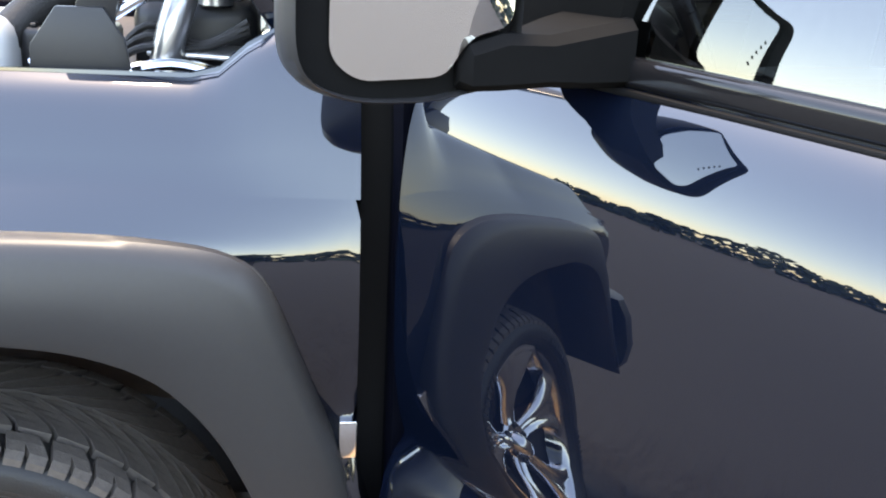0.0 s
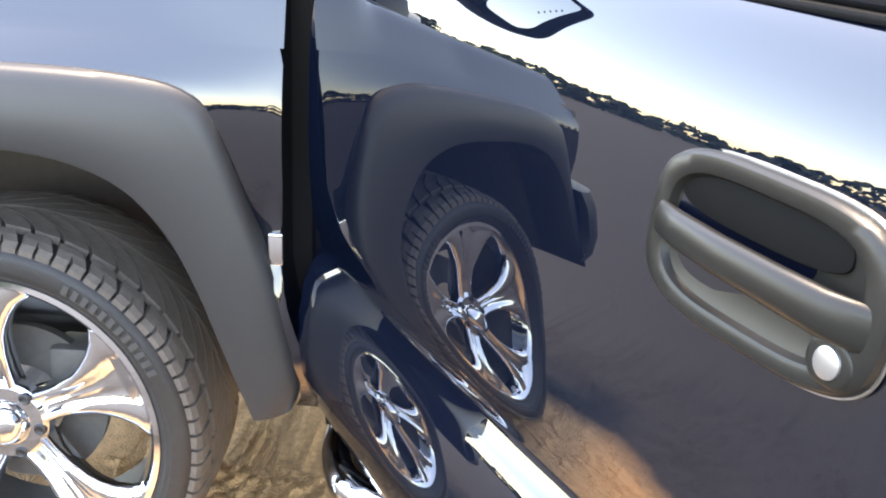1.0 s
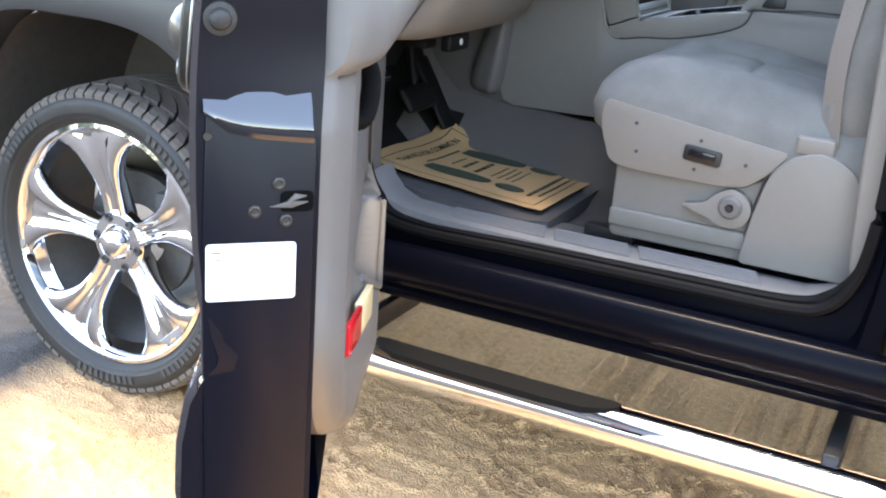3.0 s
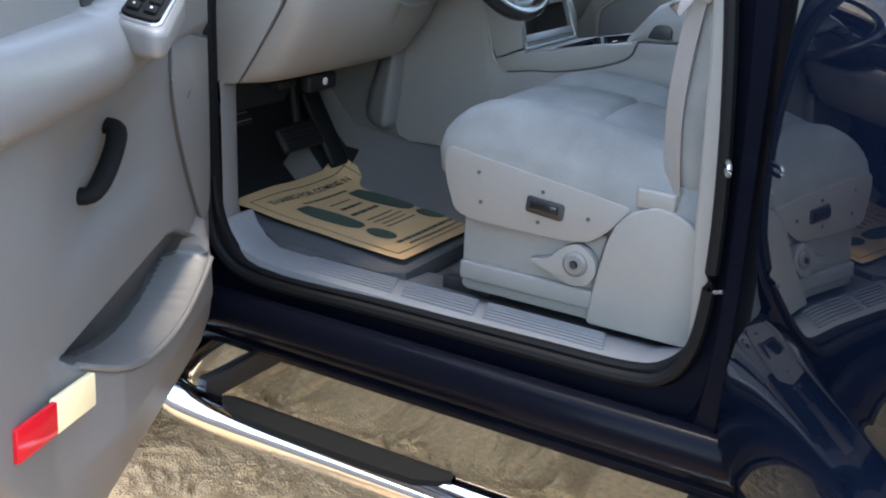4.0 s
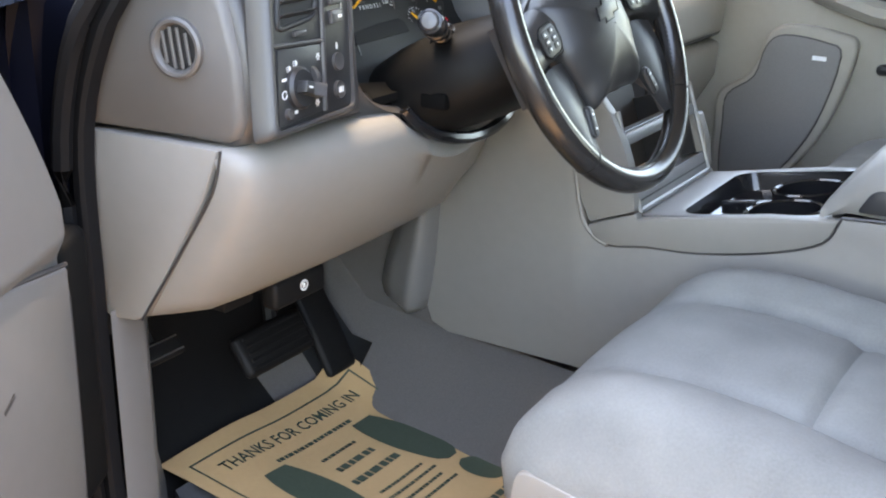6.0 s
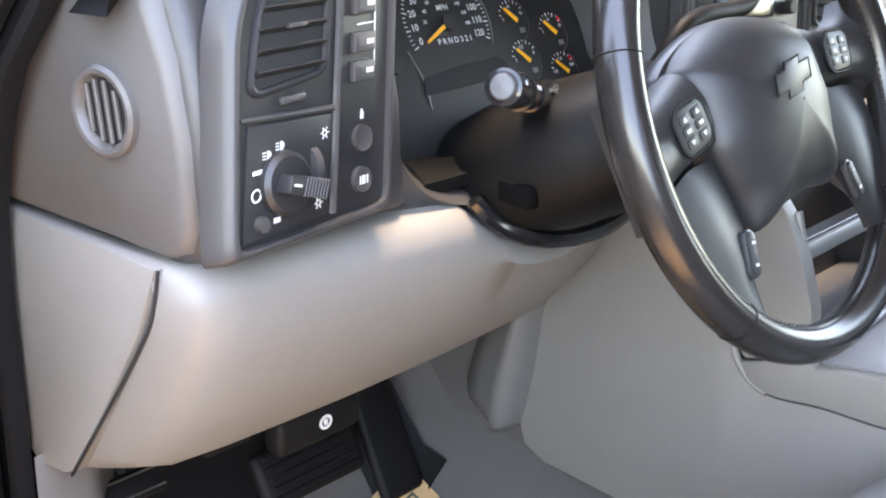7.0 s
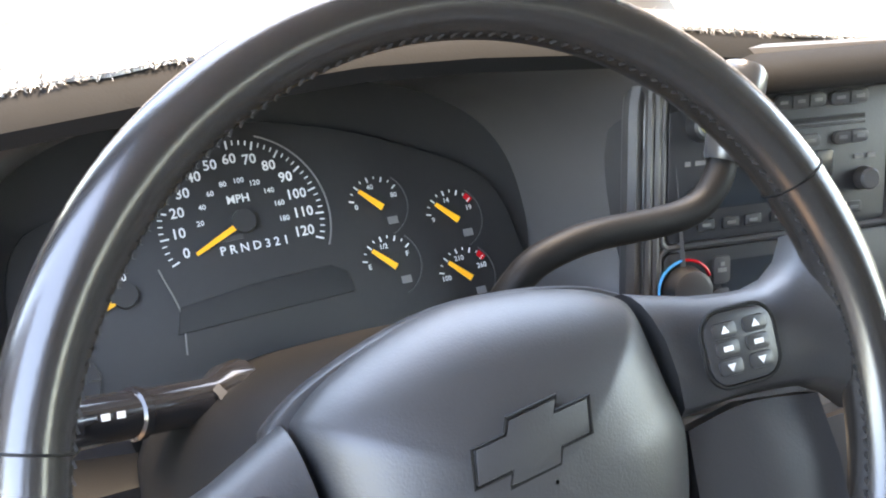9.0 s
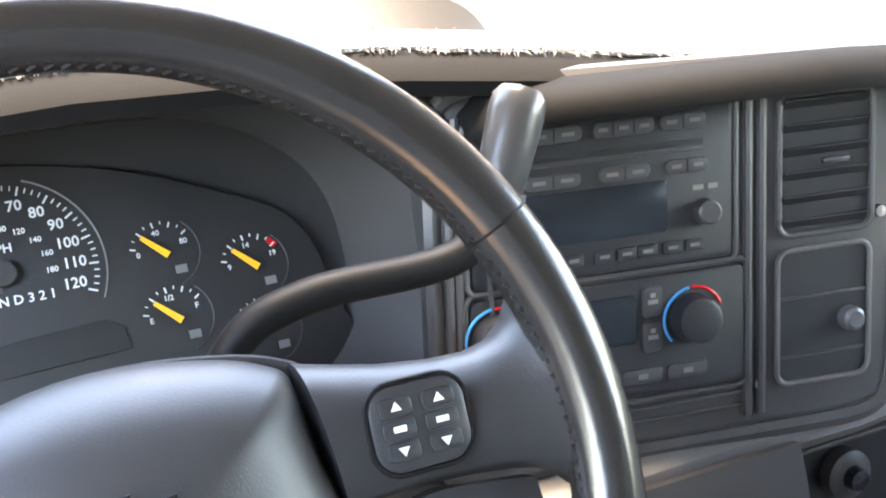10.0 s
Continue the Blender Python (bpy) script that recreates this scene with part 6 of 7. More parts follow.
    # lamp switch
    pad([(-0.071, -0.086), (0.010, -0.084), (0.0125, -0.015), (-0.067, -0.010)], m @ at(0, 0, 0.003), 0.003, BLACK, pl, "lamp_plate", 0.001)
    hub = Vector((-0.0345, -0.0530, 0.0))
    ax = m.to_3x3() @ Vector((0, 0, 1))
    knob = part("lamp_knob", lathe([(0.004, 0.0215), (0.010, 0.021), (0.013, 0.018), (0.013, 0.0)], m @ hub, ax, 36), BLACK, pl, "black rotary lamp switch")
    grip = m @ Matrix.Translation(hub) @ at(0.004, -0.002, 0.012, -17)
    part("grip", moved(box((-0.018, -0.0062, 0.0), (0.020, 0.0062, 0.015), 0.002), grip), BLACK, pl)
    for k in range(8):
        part("rib", moved(box((-0.004 + 0.003 * k, -0.0066, 0.002), (-0.0028 + 0.003 * k, 0.0066, 0.0156), 0.0003, 1), grip), DARK, pl)
    bars([(-0.012, 0.0, 0.007)], 0.0016, grip @ at(0, 0, 0.0153), WHITE, pl)
    part("print", moved(tube([(-0.0595 + 0.0040 * math.cos(a), -0.0560 + 0.0040 * math.sin(a), 0.0063) for a in [2 * math.pi * k / 16 for k in range(16)]], 0.0006, 5, True), m), WHITE, pl)
    for u, v, ln, h in ((-0.0585, -0.041, 0.009, 0.0028), (-0.041, -0.076, 0.006, 0.0035)):
        bars([(u, v, ln)], h, m @ at(0, 0, 0.0063), WHITE, pl)
    for u, v in ((-0.050, -0.0315), (-0.038, -0.0275)):
        pad([(0.0, -0.003)] + [(0.0034 * math.sin(radians(q)), -0.003 * math.cos(radians(q))) for q in range(20, 181, 20)], m @ at(u, v, 0.0062), 0.0004, WHITE, pl, "print", 0)
        bars([(u - 0.003, v + 0.002, 0.003), (u - 0.003, v, 0.003), (u - 0.003, v - 0.002, 0.003)], 0.0007, m @ at(0, 0, 0.0063), WHITE, pl)
    for u, v in ((0.0045, -0.027), (-0.001, -0.074)):
        part("print", moved(tube([(u + 0.002 * math.cos(q), v + 0.002 * math.sin(q), 0.0063) for q in [2 * math.pi * k / 12 for k in range(12)]], 0.0005, 5, True), m), WHITE, pl)
        for k in range(6):
            bars([(0.0036, 0, 0.0016)], 0.0006, m @ at(u, v, 0.0063, 60 * k), WHITE, pl)
    part("dimmer_wheel", moved(lathe([(-0.003, 0.0), (-0.003, 0.018), (0.003, 0.018), (0.003, 0.0)], (0, 0, 0), (1, 0, 0), 30), m @ Matrix.Translation((-0.006, -0.0500, -0.004))), DARK, pl)
    part("button", lathe([(0.005, 0.0055), (0.010, 0.005), (0.010, 0.0)], m @ Vector((-0.0555, -0.0755, 0)), ax, 18), DARK, pl)


switch_panel()

# ---- gauges ----
GAUGE = frame_axes((0.7425, 0.482, 1.2890), (0, 1, 0), (-0.5, 0, 0.866))


def needle(u, v, ln, turn, parent):
    m = GAUGE @ at(u, v, 0.0035, turn)
    part("needle", moved(slab([(-0.004, -0.0021), (ln, -0.0012), (ln, 0.0012), (-0.004, 0.0021)], 0.0, 0.0014, "z"), m), ORANGE, parent)


def ticks(u, v, r, a0, a1, n, ln, parent, wide=0.0009, each=5, mat=None):
    bm = None
    for k in range(n + 1):
        a = radians(a0 + (a1 - a0) * k / n)
        L = ln if k % each == 0 else ln * 0.55
        own = box((-L, -wide / 2 * (1.5 if k % each == 0 else 1), 0), (0, wide / 2 * (1.5 if k % each == 0 else 1), 0.0004))
        moved(own, at(u, v, 0.002) @ Matrix.Rotation(a, 4, "Z") @ Matrix.Translation((r, 0, 0)))
        bm = merge(bm, own)
    part("scale_mark", moved(bm, GAUGE), mat or WHITE, parent, smooth=False)


def cluster():
    face = [(p.x, p.y) for p in smooth_line([(-0.145, -0.085, 0), (-0.147, -0.02, 0), (-0.13, 0.015, 0), (-0.085, 0.028, 0), (-0.055, 0.055, 0), (0.0, 0.066, 0), (0.06, 0.056, 0), (0.12, 0.034, 0), (0.175, 0.002, 0), (0.19, -0.05, 0), (0.188, -0.105, 0), (0.0, -0.115, 0), (-0.13, -0.11, 0)], 4, True)]
    g = part("gauge_panel", moved(slab(face, -0.004, 0.0, "z", 0.001), GAUGE), GAUGEFACE, dash, "black gauge cluster with orange needles")
    # speedometer
    ticks(0, 0, 0.0535, 202, -22, 48, 0.0055, g, 0.0007, 4)
    for k in range(13):
        a = radians(199 - 218 * k / 12)
        r = 0.0415 if k < 10 else 0.040
        text(str(10 * k), 0.0092, GAUGE @ at(r * math.cos(a), r * math.sin(a), 0.002), WHITE, g)
    for k in range(1, 10):
        a = radians(195 - 200 * k / 9)
        text(str(20 * k), 0.0048, GAUGE @ at(0.027 * math.cos(a), 0.027 * math.sin(a), 0.002), WHITE, g)
    text("MPH", 0.0075, GAUGE @ at(0.0, 0.015, 0.002), WHITE, g)
    text("P R N D 3 2 1", 0.0078, GAUGE @ at(0.004, -0.0165, 0.002), WHITE, g)
    bars([(-0.012, -0.009, 0.02)], 0.003, GAUGE @ at(0, 0, 0.001), DASHGREY, g)
    needle(0, 0, 0.037, 205, g)
    part("needle_cap", moved(lathe([(0.003, 0.008), (0.006, 0.0075), (0.006, 0.0)], (0, 0, 0), (0, 0, 1), 24), GAUGE), GAUGEFACE, g)
    # rev counter
    tu, tv = -0.081, -0.032
    ticks(tu, tv, 0.047, 203, 75, 24, 0.005, g, 0.0007, 4)
    for k in range(7):
        a = radians(200 - 20.5 * k)
        text(str(k), 0.0088, GAUGE @ at(tu + 0.037 * math.cos(a), tv + 0.037 * math.sin(a), 0.002), WHITE, g)
    text("RPM", 0.0068, GAUGE @ at(tu - 0.008, tv + 0.018, 0.002), WHITE, g)
    text("X 1000", 0.0062, GAUGE @ at(tu - 0.006, tv + 0.011, 0.002), WHITE, g)
    needle(tu, tv, 0.037, 204, g)
    part("needle_cap", moved(lathe([(0.003, 0.008), (0.006, 0.0075), (0.006, 0.0)], (0, 0, 0), (0, 0, 1), 24), GAUGE @ at(tu, tv)), GAUGEFACE, g)
    # small gauges
    for u, v, a, b, c, red in ((0.091, -0.0045, "0", "40", "80", 0), (0.143, -0.0225, "9", "14", "19", 1), (0.0905, -0.0455, "E", "1/2", "F", 0), (0.142, -0.0635, "100", "210", "260", 1)):
        ticks(u, v, 0.0195, 165, 35, 8, 0.0035, g, 0.0006, 2)
        for word, ang in ((a, 178), (b, 98), (c, 22)):
            text(word, 0.0048, GAUGE @ at(u + 0.0145 * math.cos(radians(ang)), v + 0.0125 * math.sin(radians(ang)), 0.002), WHITE, g)
        if red:
            ticks(u, v, 0.0205, 45, 33, 2, 0.004, g, 0.0012, 1, RED)
        needle(u, v, 0.0155, 136, g)
        part("dial_rim", moved(tube([(u + 0.0225 * math.cos(radians(q)), v + 0.0225 * math.sin(radians(q)), 0.001) for q in range(-70, 60, 10)], 0.0004, 5), GAUGE), DASHGREY, g)
        bars([(u + 0.009, v - 0.012, 0.007)], 0.005, GAUGE @ at(0, 0, 0.001), TRIM_MID, g)
    slot = [(-0.055, -0.062), (-0.05, -0.046), (0.0, -0.040), (0.05, -0.038), (0.06, -0.044), (0.062, -0.058), (0.0, -0.060)]
    pad(slot, GAUGE @ at(0, 0, 0.0005), 0.002, HOLE, g, "message_window", 0.0005)
    part("dial_rim", moved(tube([(0.058 * math.cos(radians(q)), 0.058 * math.sin(radians(q)), 0.001) for q in range(-25, 75, 5)], 0.0006, 5), GAUGE), TRIM_MID, g)
    part("dial_rim", moved(tube(smooth_line([(-0.058, -0.02, 0.001), (-0.050, -0.05, 0.001), (-0.052, -0.075, 0.001)], 4), 0.0006, 5), GAUGE), TRIM_MID, g)
    lamp = round_corners([(-0.118, -0.058), (-0.098, -0.060), (-0.090, -0.078), (-0.100, -0.098), (-0.124, -0.094)], 0.008)
    part("lamp_outline", moved(tube([(u - 0.012, v, 0.001) for u, v in lamp], 0.0007, 5, True), GAUGE), DASHGREY, g)
    part("lamp_outline", moved(tube([(-0.135, -0.076, 0.001), (-0.104, -0.078, 0.001)], 0.0007, 5), GAUGE), DASHGREY, g)
    # brow: from the opening in the dash back to the dial plate
    n = 112
    def ring(cy, cz, a, b, x, sq=2.6, tilt=0.0):
        out = []
        for k in range(n):
            t = 2 * math.pi * k / n
            c, s = math.cos(t), math.sin(t)
            yy = a * abs(c) ** (2 / sq) * (1 if c > 0 else -1)
            zz = b * abs(s) ** (2 / sq) * (1 if s > 0 else -1)
            out.append((x - tilt * zz, cy + yy, cz + zz))
        return out
    br = [ring(0.520, 1.285, 0.262, 0.150, 0.826, 7.0, 0.25), ring(0.520, 1.285, 0.225, 0.118, 0.845, 4.0, 0.25), ring(0.520, 1.285, 0.220, 0.114, 0.856, 4.0, 0.25), ring(0.519, 1.284, 0.215, 0.108, 0.846, 3.6, 0.25), ring(0.508, 1.276, 0.195, 0.096, 0.79, 2.8, 0.42), ring(0.500, 1.270, 0.185, 0.092, 0.735, 2.5, 0.577)]
    pad(rounded(0.40, 0.225, 0.06), GAUGE @ at(0.018, -0.022, -0.016), 0.006, GAUGEFACE, dash, "gauge_backing", 0)
    part("cluster_brow", loft(br, True), DARK, dash, angle=60)
    part("brow_fill", loft([[(0.80, y, 1.19) for y in (0.30, 0.45, 0.60, 0.74)], [(0.872, y, 1.190) for y in (0.33, 0.45, 0.60, 0.72)], [(0.872, y, 1.20) for y in (0.33, 0.45, 0.60, 0.72)], [(0.850, y, 1.215 - 0.02 * math.sin(math.pi * (y - 0.33) / 0.39)) for y in (0.33, 0.45, 0.60, 0.72)]], False), SHROUD, dash)


GAUGEFACE = material("gauge_face", (0.017, 0.0165, 0.016), 0.6, 0, 0.08, 200, blotch=0.03)
cluster()


# ---- column, stalks, wheel ----
COL = Vector((math.cos(radians(25)), 0, math.sin(radians(25))))
WC = Vector((1.060, 0.505, 1.2845))


def column():
    col = thing("steering_column", "dark grey steering column shroud with stalk and shift lever", "steering column")
    rows = []
    side, up = Vector((0, 1, 0)), COL.cross(Vector((0, 1, 0))) * -1
    for d, a, b in ((-0.27, 0.10, 0.055), (-0.22, 0.125, 0.060), (-0.16, 0.130, 0.062), (-0.11, 0.115, 0.056), (-0.07, 0.085, 0.048), (-0.05, 0.06, 0.04), (-0.045, 0.02, 0.02)):
        c = WC + COL * d + up * 0.003
        ring = []
        for k in range(28):
            t = 2 * math.pi * k / 28
            cc, ss = math.cos(t), math.sin(t)
            ring.append(c + side * (a * abs(cc) ** 0.7 * (1 if cc > 0 else -1)) + up * (b * abs(ss) ** 0.8 * (1 if ss > 0 else -1)))
        rows.append(ring)
    part("shroud", loft(rows, True, True), SHROUD, col, angle=60)
    part("shroud_gap", tube([p for p in [WC + COL * -0.20 + up * 0.003 + side * (0.136 * math.cos(2 * math.pi * k / 28)) + up * (0.074 * math.sin(2 * math.pi * k / 28)) for k in range(1, 14)]], 0.008, 8), GLOSS_BLACK, col)
    # solid block whose near-black colour stands for the slot's shade
    part("tilt_slot", box((0.905, 0.376, 1.186), (0.940, 0.390, 1.206), 0.004), HOLLOW, col)
    # multi-function stalk
    a, b = Vector((0.905, 0.430, 1.258)), Vector((0.972, 0.291, 1.303))
    d = (b - a).normalized()
    part("stalk_socket", lathe([(0.004, 0.0), (0.006, 0.013), (0.010, 0.0175), (0.013, 0.0185), (0.008, 0.0200)], (0.914, 0.418, 1.252), d, 28), HOLE, col, "dark socket of the stalk")
    st = part("stalk", lathe([(0.0, 0.018), (0.012, 0.016), (0.02, 0.011), (0.06, 0.011), (0.062, 0.0125), (0.066, 0.0125), (0.067, 0.0110), (0.098, 0.0115), (0.100, 0.0140), (0.104, 0.0140), (0.105, 0.0125), (0.140, 0.0132), (0.146, 0.0130), (0.147, 0.0104), (0.143, 0.0100)], a, d, 24), GLOSS_BLACK, col, "black indicator stalk")
    part("stalk_button", lathe([(0.143, 0.0100), (0.148, 0.0095), (0.150, 0.008), (0.151, 0.0)], a, d, 24), STALKGREY, col, "grey stalk end button")
    bars([(0, 0, 0.0034)], 0.0034, frame_axes(a + d * 0.12 + Vector((0.0145, -0.002, 0.0085)), d, (-0.4, 0.1, 0.9)), WHITE, col)
    bars([(0.0, 0.0, 0.0042), (0.008, 0.0, 0.0042)], 0.0030, frame_axes(a + d * 0.075 + Vector((0.012, 0.002, 0.007)), d, (-0.4, 0.1, 0.9)), WHITE, col)
    # shift lever
    path = smooth_line([(0.915, 0.555, 1.255), (0.924, 0.573, 1.288), (0.925, 0.588, 1.3030), (0.925, 0.607, 1.3095), (0.925, 0.630, 1.3125), (0.925, 0.675, 1.3125), (0.924, 0.698, 1.3170), (0.921, 0.712, 1.3280), (0.916, 0.7205, 1.340)], 5)
    part("shift_lever", tube(path, 0.0088, 12), SHROUD, col, "black shift lever")
    part("shift_knob", lathe([(0.0, 0.0105), (0.003, 0.0118), (0.02, 0.0135), (0.045, 0.0148), (0.054, 0.0140), (0.058, 0.011), (0.059, 0.0)], (0.9165, 0.7195, 1.337), (-0.015, 0.0246, 0.053), 20), SHIFTGREY, col, "grey shift knob")


SHIFTGREY = material("shift_grey", (0.05, 0.05, 0.05), 0.28, 0.2, 0.05, 80)
column()


def steering_wheel():
    sw = thing("steering_wheel", "worn black leather steering wheel with grey airbag cover", "steering wheel")
    m = frame_axes(WC, (0, 1, 0), (-COL.z, 0, COL.x)) @ Matrix.Rotation(radians(6.5), 4, "Z")
    n = 120
    rings = []
    for k in range(n):
        t = 2 * math.pi * k / n
        c = Vector((math.cos(t), math.sin(t), 0)) * 0.1862
        ring = []
        for j in range(18):
            q = 2 * math.pi * j / 18
            ring.append(m @ (c + c.normalized() * (0.0142 * math.cos(q)) + Vector((0, 0, 0.0162 * math.sin(q)))))
        rings.append(ring)
    rim = part("rim", loft(rings, True, False, None, True), LEATHER, sw)
    # cross seams where the leather panels of the rim meet
    for deg in (22, 158, 222, 318):
        t = radians(deg)
        c = Vector((math.cos(t), math.sin(t), 0)) * 0.1862
        loop = [m @ (c + c.normalized() * (0.0144 * math.cos(q)) + Vector((0, 0, 0.0164 * math.sin(q)))) for q in [2 * math.pi * j / 18 for j in range(18)]]
        part("rim_seam", tube(loop, 0.0006, 5, True), SHROUD, rim)
    # stitching inside the rim
    bm = None
    for k in range(190):
        t = 2 * math.pi * k / 190
        c = Vector((math.cos(t), math.sin(t), 0)) * 0.1722
        own = box((-0.0005, -0.0016, -0.0004), (0.0005, 0.0016, 0.0004))
        moved(own, m @ Matrix.Translation(c + Vector((0, 0, 0.0050))) @ Matrix.Rotation(t + 0.5, 4, "Z"))
        bm = merge(bm, own)
    tagged(part("stitching", bm, BLACK, sw, smooth=False), kind="stuff")
    # airbag cover: a shield with two low tips, domed, falling away at its upper edge
    half = [(0.0, 0.066), (0.030, 0.0625), (0.058, 0.0545), (0.0735, 0.0465), (0.0800, 0.0395), (0.0802, 0.022), (0.0808, 0.004), (0.0830, -0.0165), (0.0765, -0.040), (0.069, -0.060), (0.0645, -0.083), (0.055, -0.0865), (0.030, -0.081), (0.0, -0.080)]
    out = half + [(-u, v) for u, v in reversed(half[1:-1])]
    fine = round_corners([(p.x, p.y) for p in smooth_line([(u, v, 0) for u, v in out], 3, True)], 0.001, 1)
    brim = lambda v: -0.007 - 0.17 * ((v - 0.018) + ((v - 0.018) ** 2 + 0.0003) ** 0.5)
    rr = []
    for k, w in ((1.0, -0.024), (1.0, -0.006), (0.985, -0.0025), (0.95, 0.002), (0.86, 0.008), (0.7, 0.014), (0.45, 0.019), (0.2, 0.021), (0.01, 0.0215)):
        rr.append([m @ Vector((u * k, -0.008 + (v + 0.008) * k, w + brim(v) * k ** 3)) for u, v in fine])
    part("airbag_cover", loft(rr, True), AIRBAG, sw, "dark grey airbag cover", angle=60)
    back = [(u * 1.13, v * 1.02 - 0.001) for u, v in out]
    part("hub_back", moved(slab([(p.x, p.y) for p in smooth_line([(u, v, 0) for u, v in back], 3, True)], -0.050, -0.034, "z", 0.006), m), BLACK, sw)
    # plain cross-shaped badge, sunk lines round a raised field
    bow = [(-0.029, -0.007), (-0.0125, -0.007), (-0.0155, -0.0125), (0.0075, -0.0125), (0.0105, -0.007), (0.025, -0.007), (0.029, 0.007), (0.0125, 0.007), (0.0155, 0.0125), (-0.0075, 0.0125), (-0.0105, 0.007), (-0.025, 0.007)]
    part("badge", moved(tube([(u, v, 0.0) for u, v in bow], 0.0009, 6, True), m @ at(-0.004, 0.010, 0.0205, 2)), SHROUD, sw)
    pad([(u * 0.95, v * 0.92) for u, v in bow], m @ at(-0.004, 0.010, 0.0186, 2), 0.0026, AIRBAG, sw, "badge", 0.0005)
    for s in (-1, 1):
        # upper spokes: rounded along the top, flaring where they join the rim
        rows = []
        for u, t, b, w in ((0.0835, 0.0440, -0.0165, -0.006), (0.098, 0.0385, -0.0170, -0.005), (0.115, 0.0325, -0.0175, -0.004), (0.135, 0.0275, -0.0205, -0.003), (0.152, 0.0250, -0.0245, -0.002), (0.164, 0.0265, -0.0290, 0.0), (0.173, 0.0325, -0.036, 0.003), (0.180, 0.043, -0.046, 0.005)):
            h = t - b
            rows.append([m @ Vector((s * u, v, w + q)) for v, q in ((b, -0.030), (b, -0.012), (b + 0.0025, -0.005), (b + 0.10 * h, -0.001), (b + 0.35 * h, 0.002), (b + 0.62 * h, 0.001), (t - 0.012, -0.004), (t - 0.006, -0.009), (t - 0.002, -0.015), (t, -0.022), (t - 0.001, -0.034))])
        part("spoke", loft(rows, True, True), AIRBAG, sw, angle=50)
        # glossy lower spokes
        low = [[(s * 0.086, -0.022, -0.014), (s * 0.120, -0.021, -0.012), (s * 0.158, -0.030, -0.010)],
               [(s * 0.080, -0.050, -0.012), (s * 0.118, -0.052, -0.004), (s * 0.156, -0.060, -0.006)],
               [(s * 0.073, -0.080, -0.012), (s * 0.112, -0.085, -0.002), (s * 0.150, -0.095, -0.004)],
               [(s * 0.086, -0.108, -0.010), (s * 0.110, -0.111, -0.002), (s * 0.136, -0.115, -0.002)],
               [(s * 0.094, -0.138, -0.004), (s * 0.107, -0.137, 0.002), (s * 0.122, -0.131, 0.002)]]
        arm = part("lower_spoke", loft([[m @ Vector(p) for p in smooth_line(r, 4)] + [m @ Vector((p[0], p[1], -0.024 if p[1] > -0.1 else -0.010)) for p in reversed(r)] for r in low], True, True), BLACK, sw, "black lower spoke", angle=50)
        keys = m @ at(s * 0.0885, -0.094, -0.008, s * 14)
        pad(rounded(0.013, 0.036, 0.006), keys, 0.005, SHIFTGREY, arm, "key_bezel", 0.0015)
        pad(rounded(0.0095, 0.032, 0.0045), keys @ at(0, 0, 0.004), 0.003, BLACK, arm, "key_pad", 0.001)
        bars([(0, 0.008, 0.004), (0, -0.008, 0.004)], 0.0022, keys @ at(0, 0, 0.0072), WHITE, arm)
        pod = m @ at(s * 0.1168, 0.0075, -0.0035, -7 * s)
        pl = pad(rounded(0.039, 0.033, 0.010, 6), pod, 0.005, BLACK, sw, "button_pad", 0.002, label="black button pad")
        part("pad_rim", moved(tube([(u, v, 0.0035) for u, v in rounded(0.0405, 0.0345, 0.011, 6)], 0.0011, 6, True), pod), SHROUD, sw)
        for j in (-1, 1):
            for v in (0.0082, 0.0, -0.0082):
                pad(rounded(0.013, 0.0072, 0.0022), pod @ at(j * 0.0085, v, 0.004), 0.0018, BLACK, pl, "key", 0.0006)
            pad([(-0.0022, 0), (0.0022, 0), (0, 0.0034)], pod @ at(j * 0.0085, 0.0068, 0.0056), 0.0004, WHITE, pl, "print", 0)
            pad([(-0.0022, 0), (0, -0.0034), (0.0022, 0)], pod @ at(j * 0.0085, -0.0068, 0.0056), 0.0004, WHITE, pl, "print", 0)
            bars([(j * 0.0085, 0.0, 0.005)], 0.0022, pod @ at(0, 0, 0.0056), WHITE, pl)


AIRBAG = material("airbag_grey", (0.019, 0.0188, 0.019), 0.44, 0, 0.07, 80, 0.2, 900, blotch=0.12)
steering_wheel()


# ---- centre stack ----
STACK = frame_axes((0.884, 0.880, 1.26), (0.19, 0.98, 0), (-0.1825, 0.1065, 0.978))


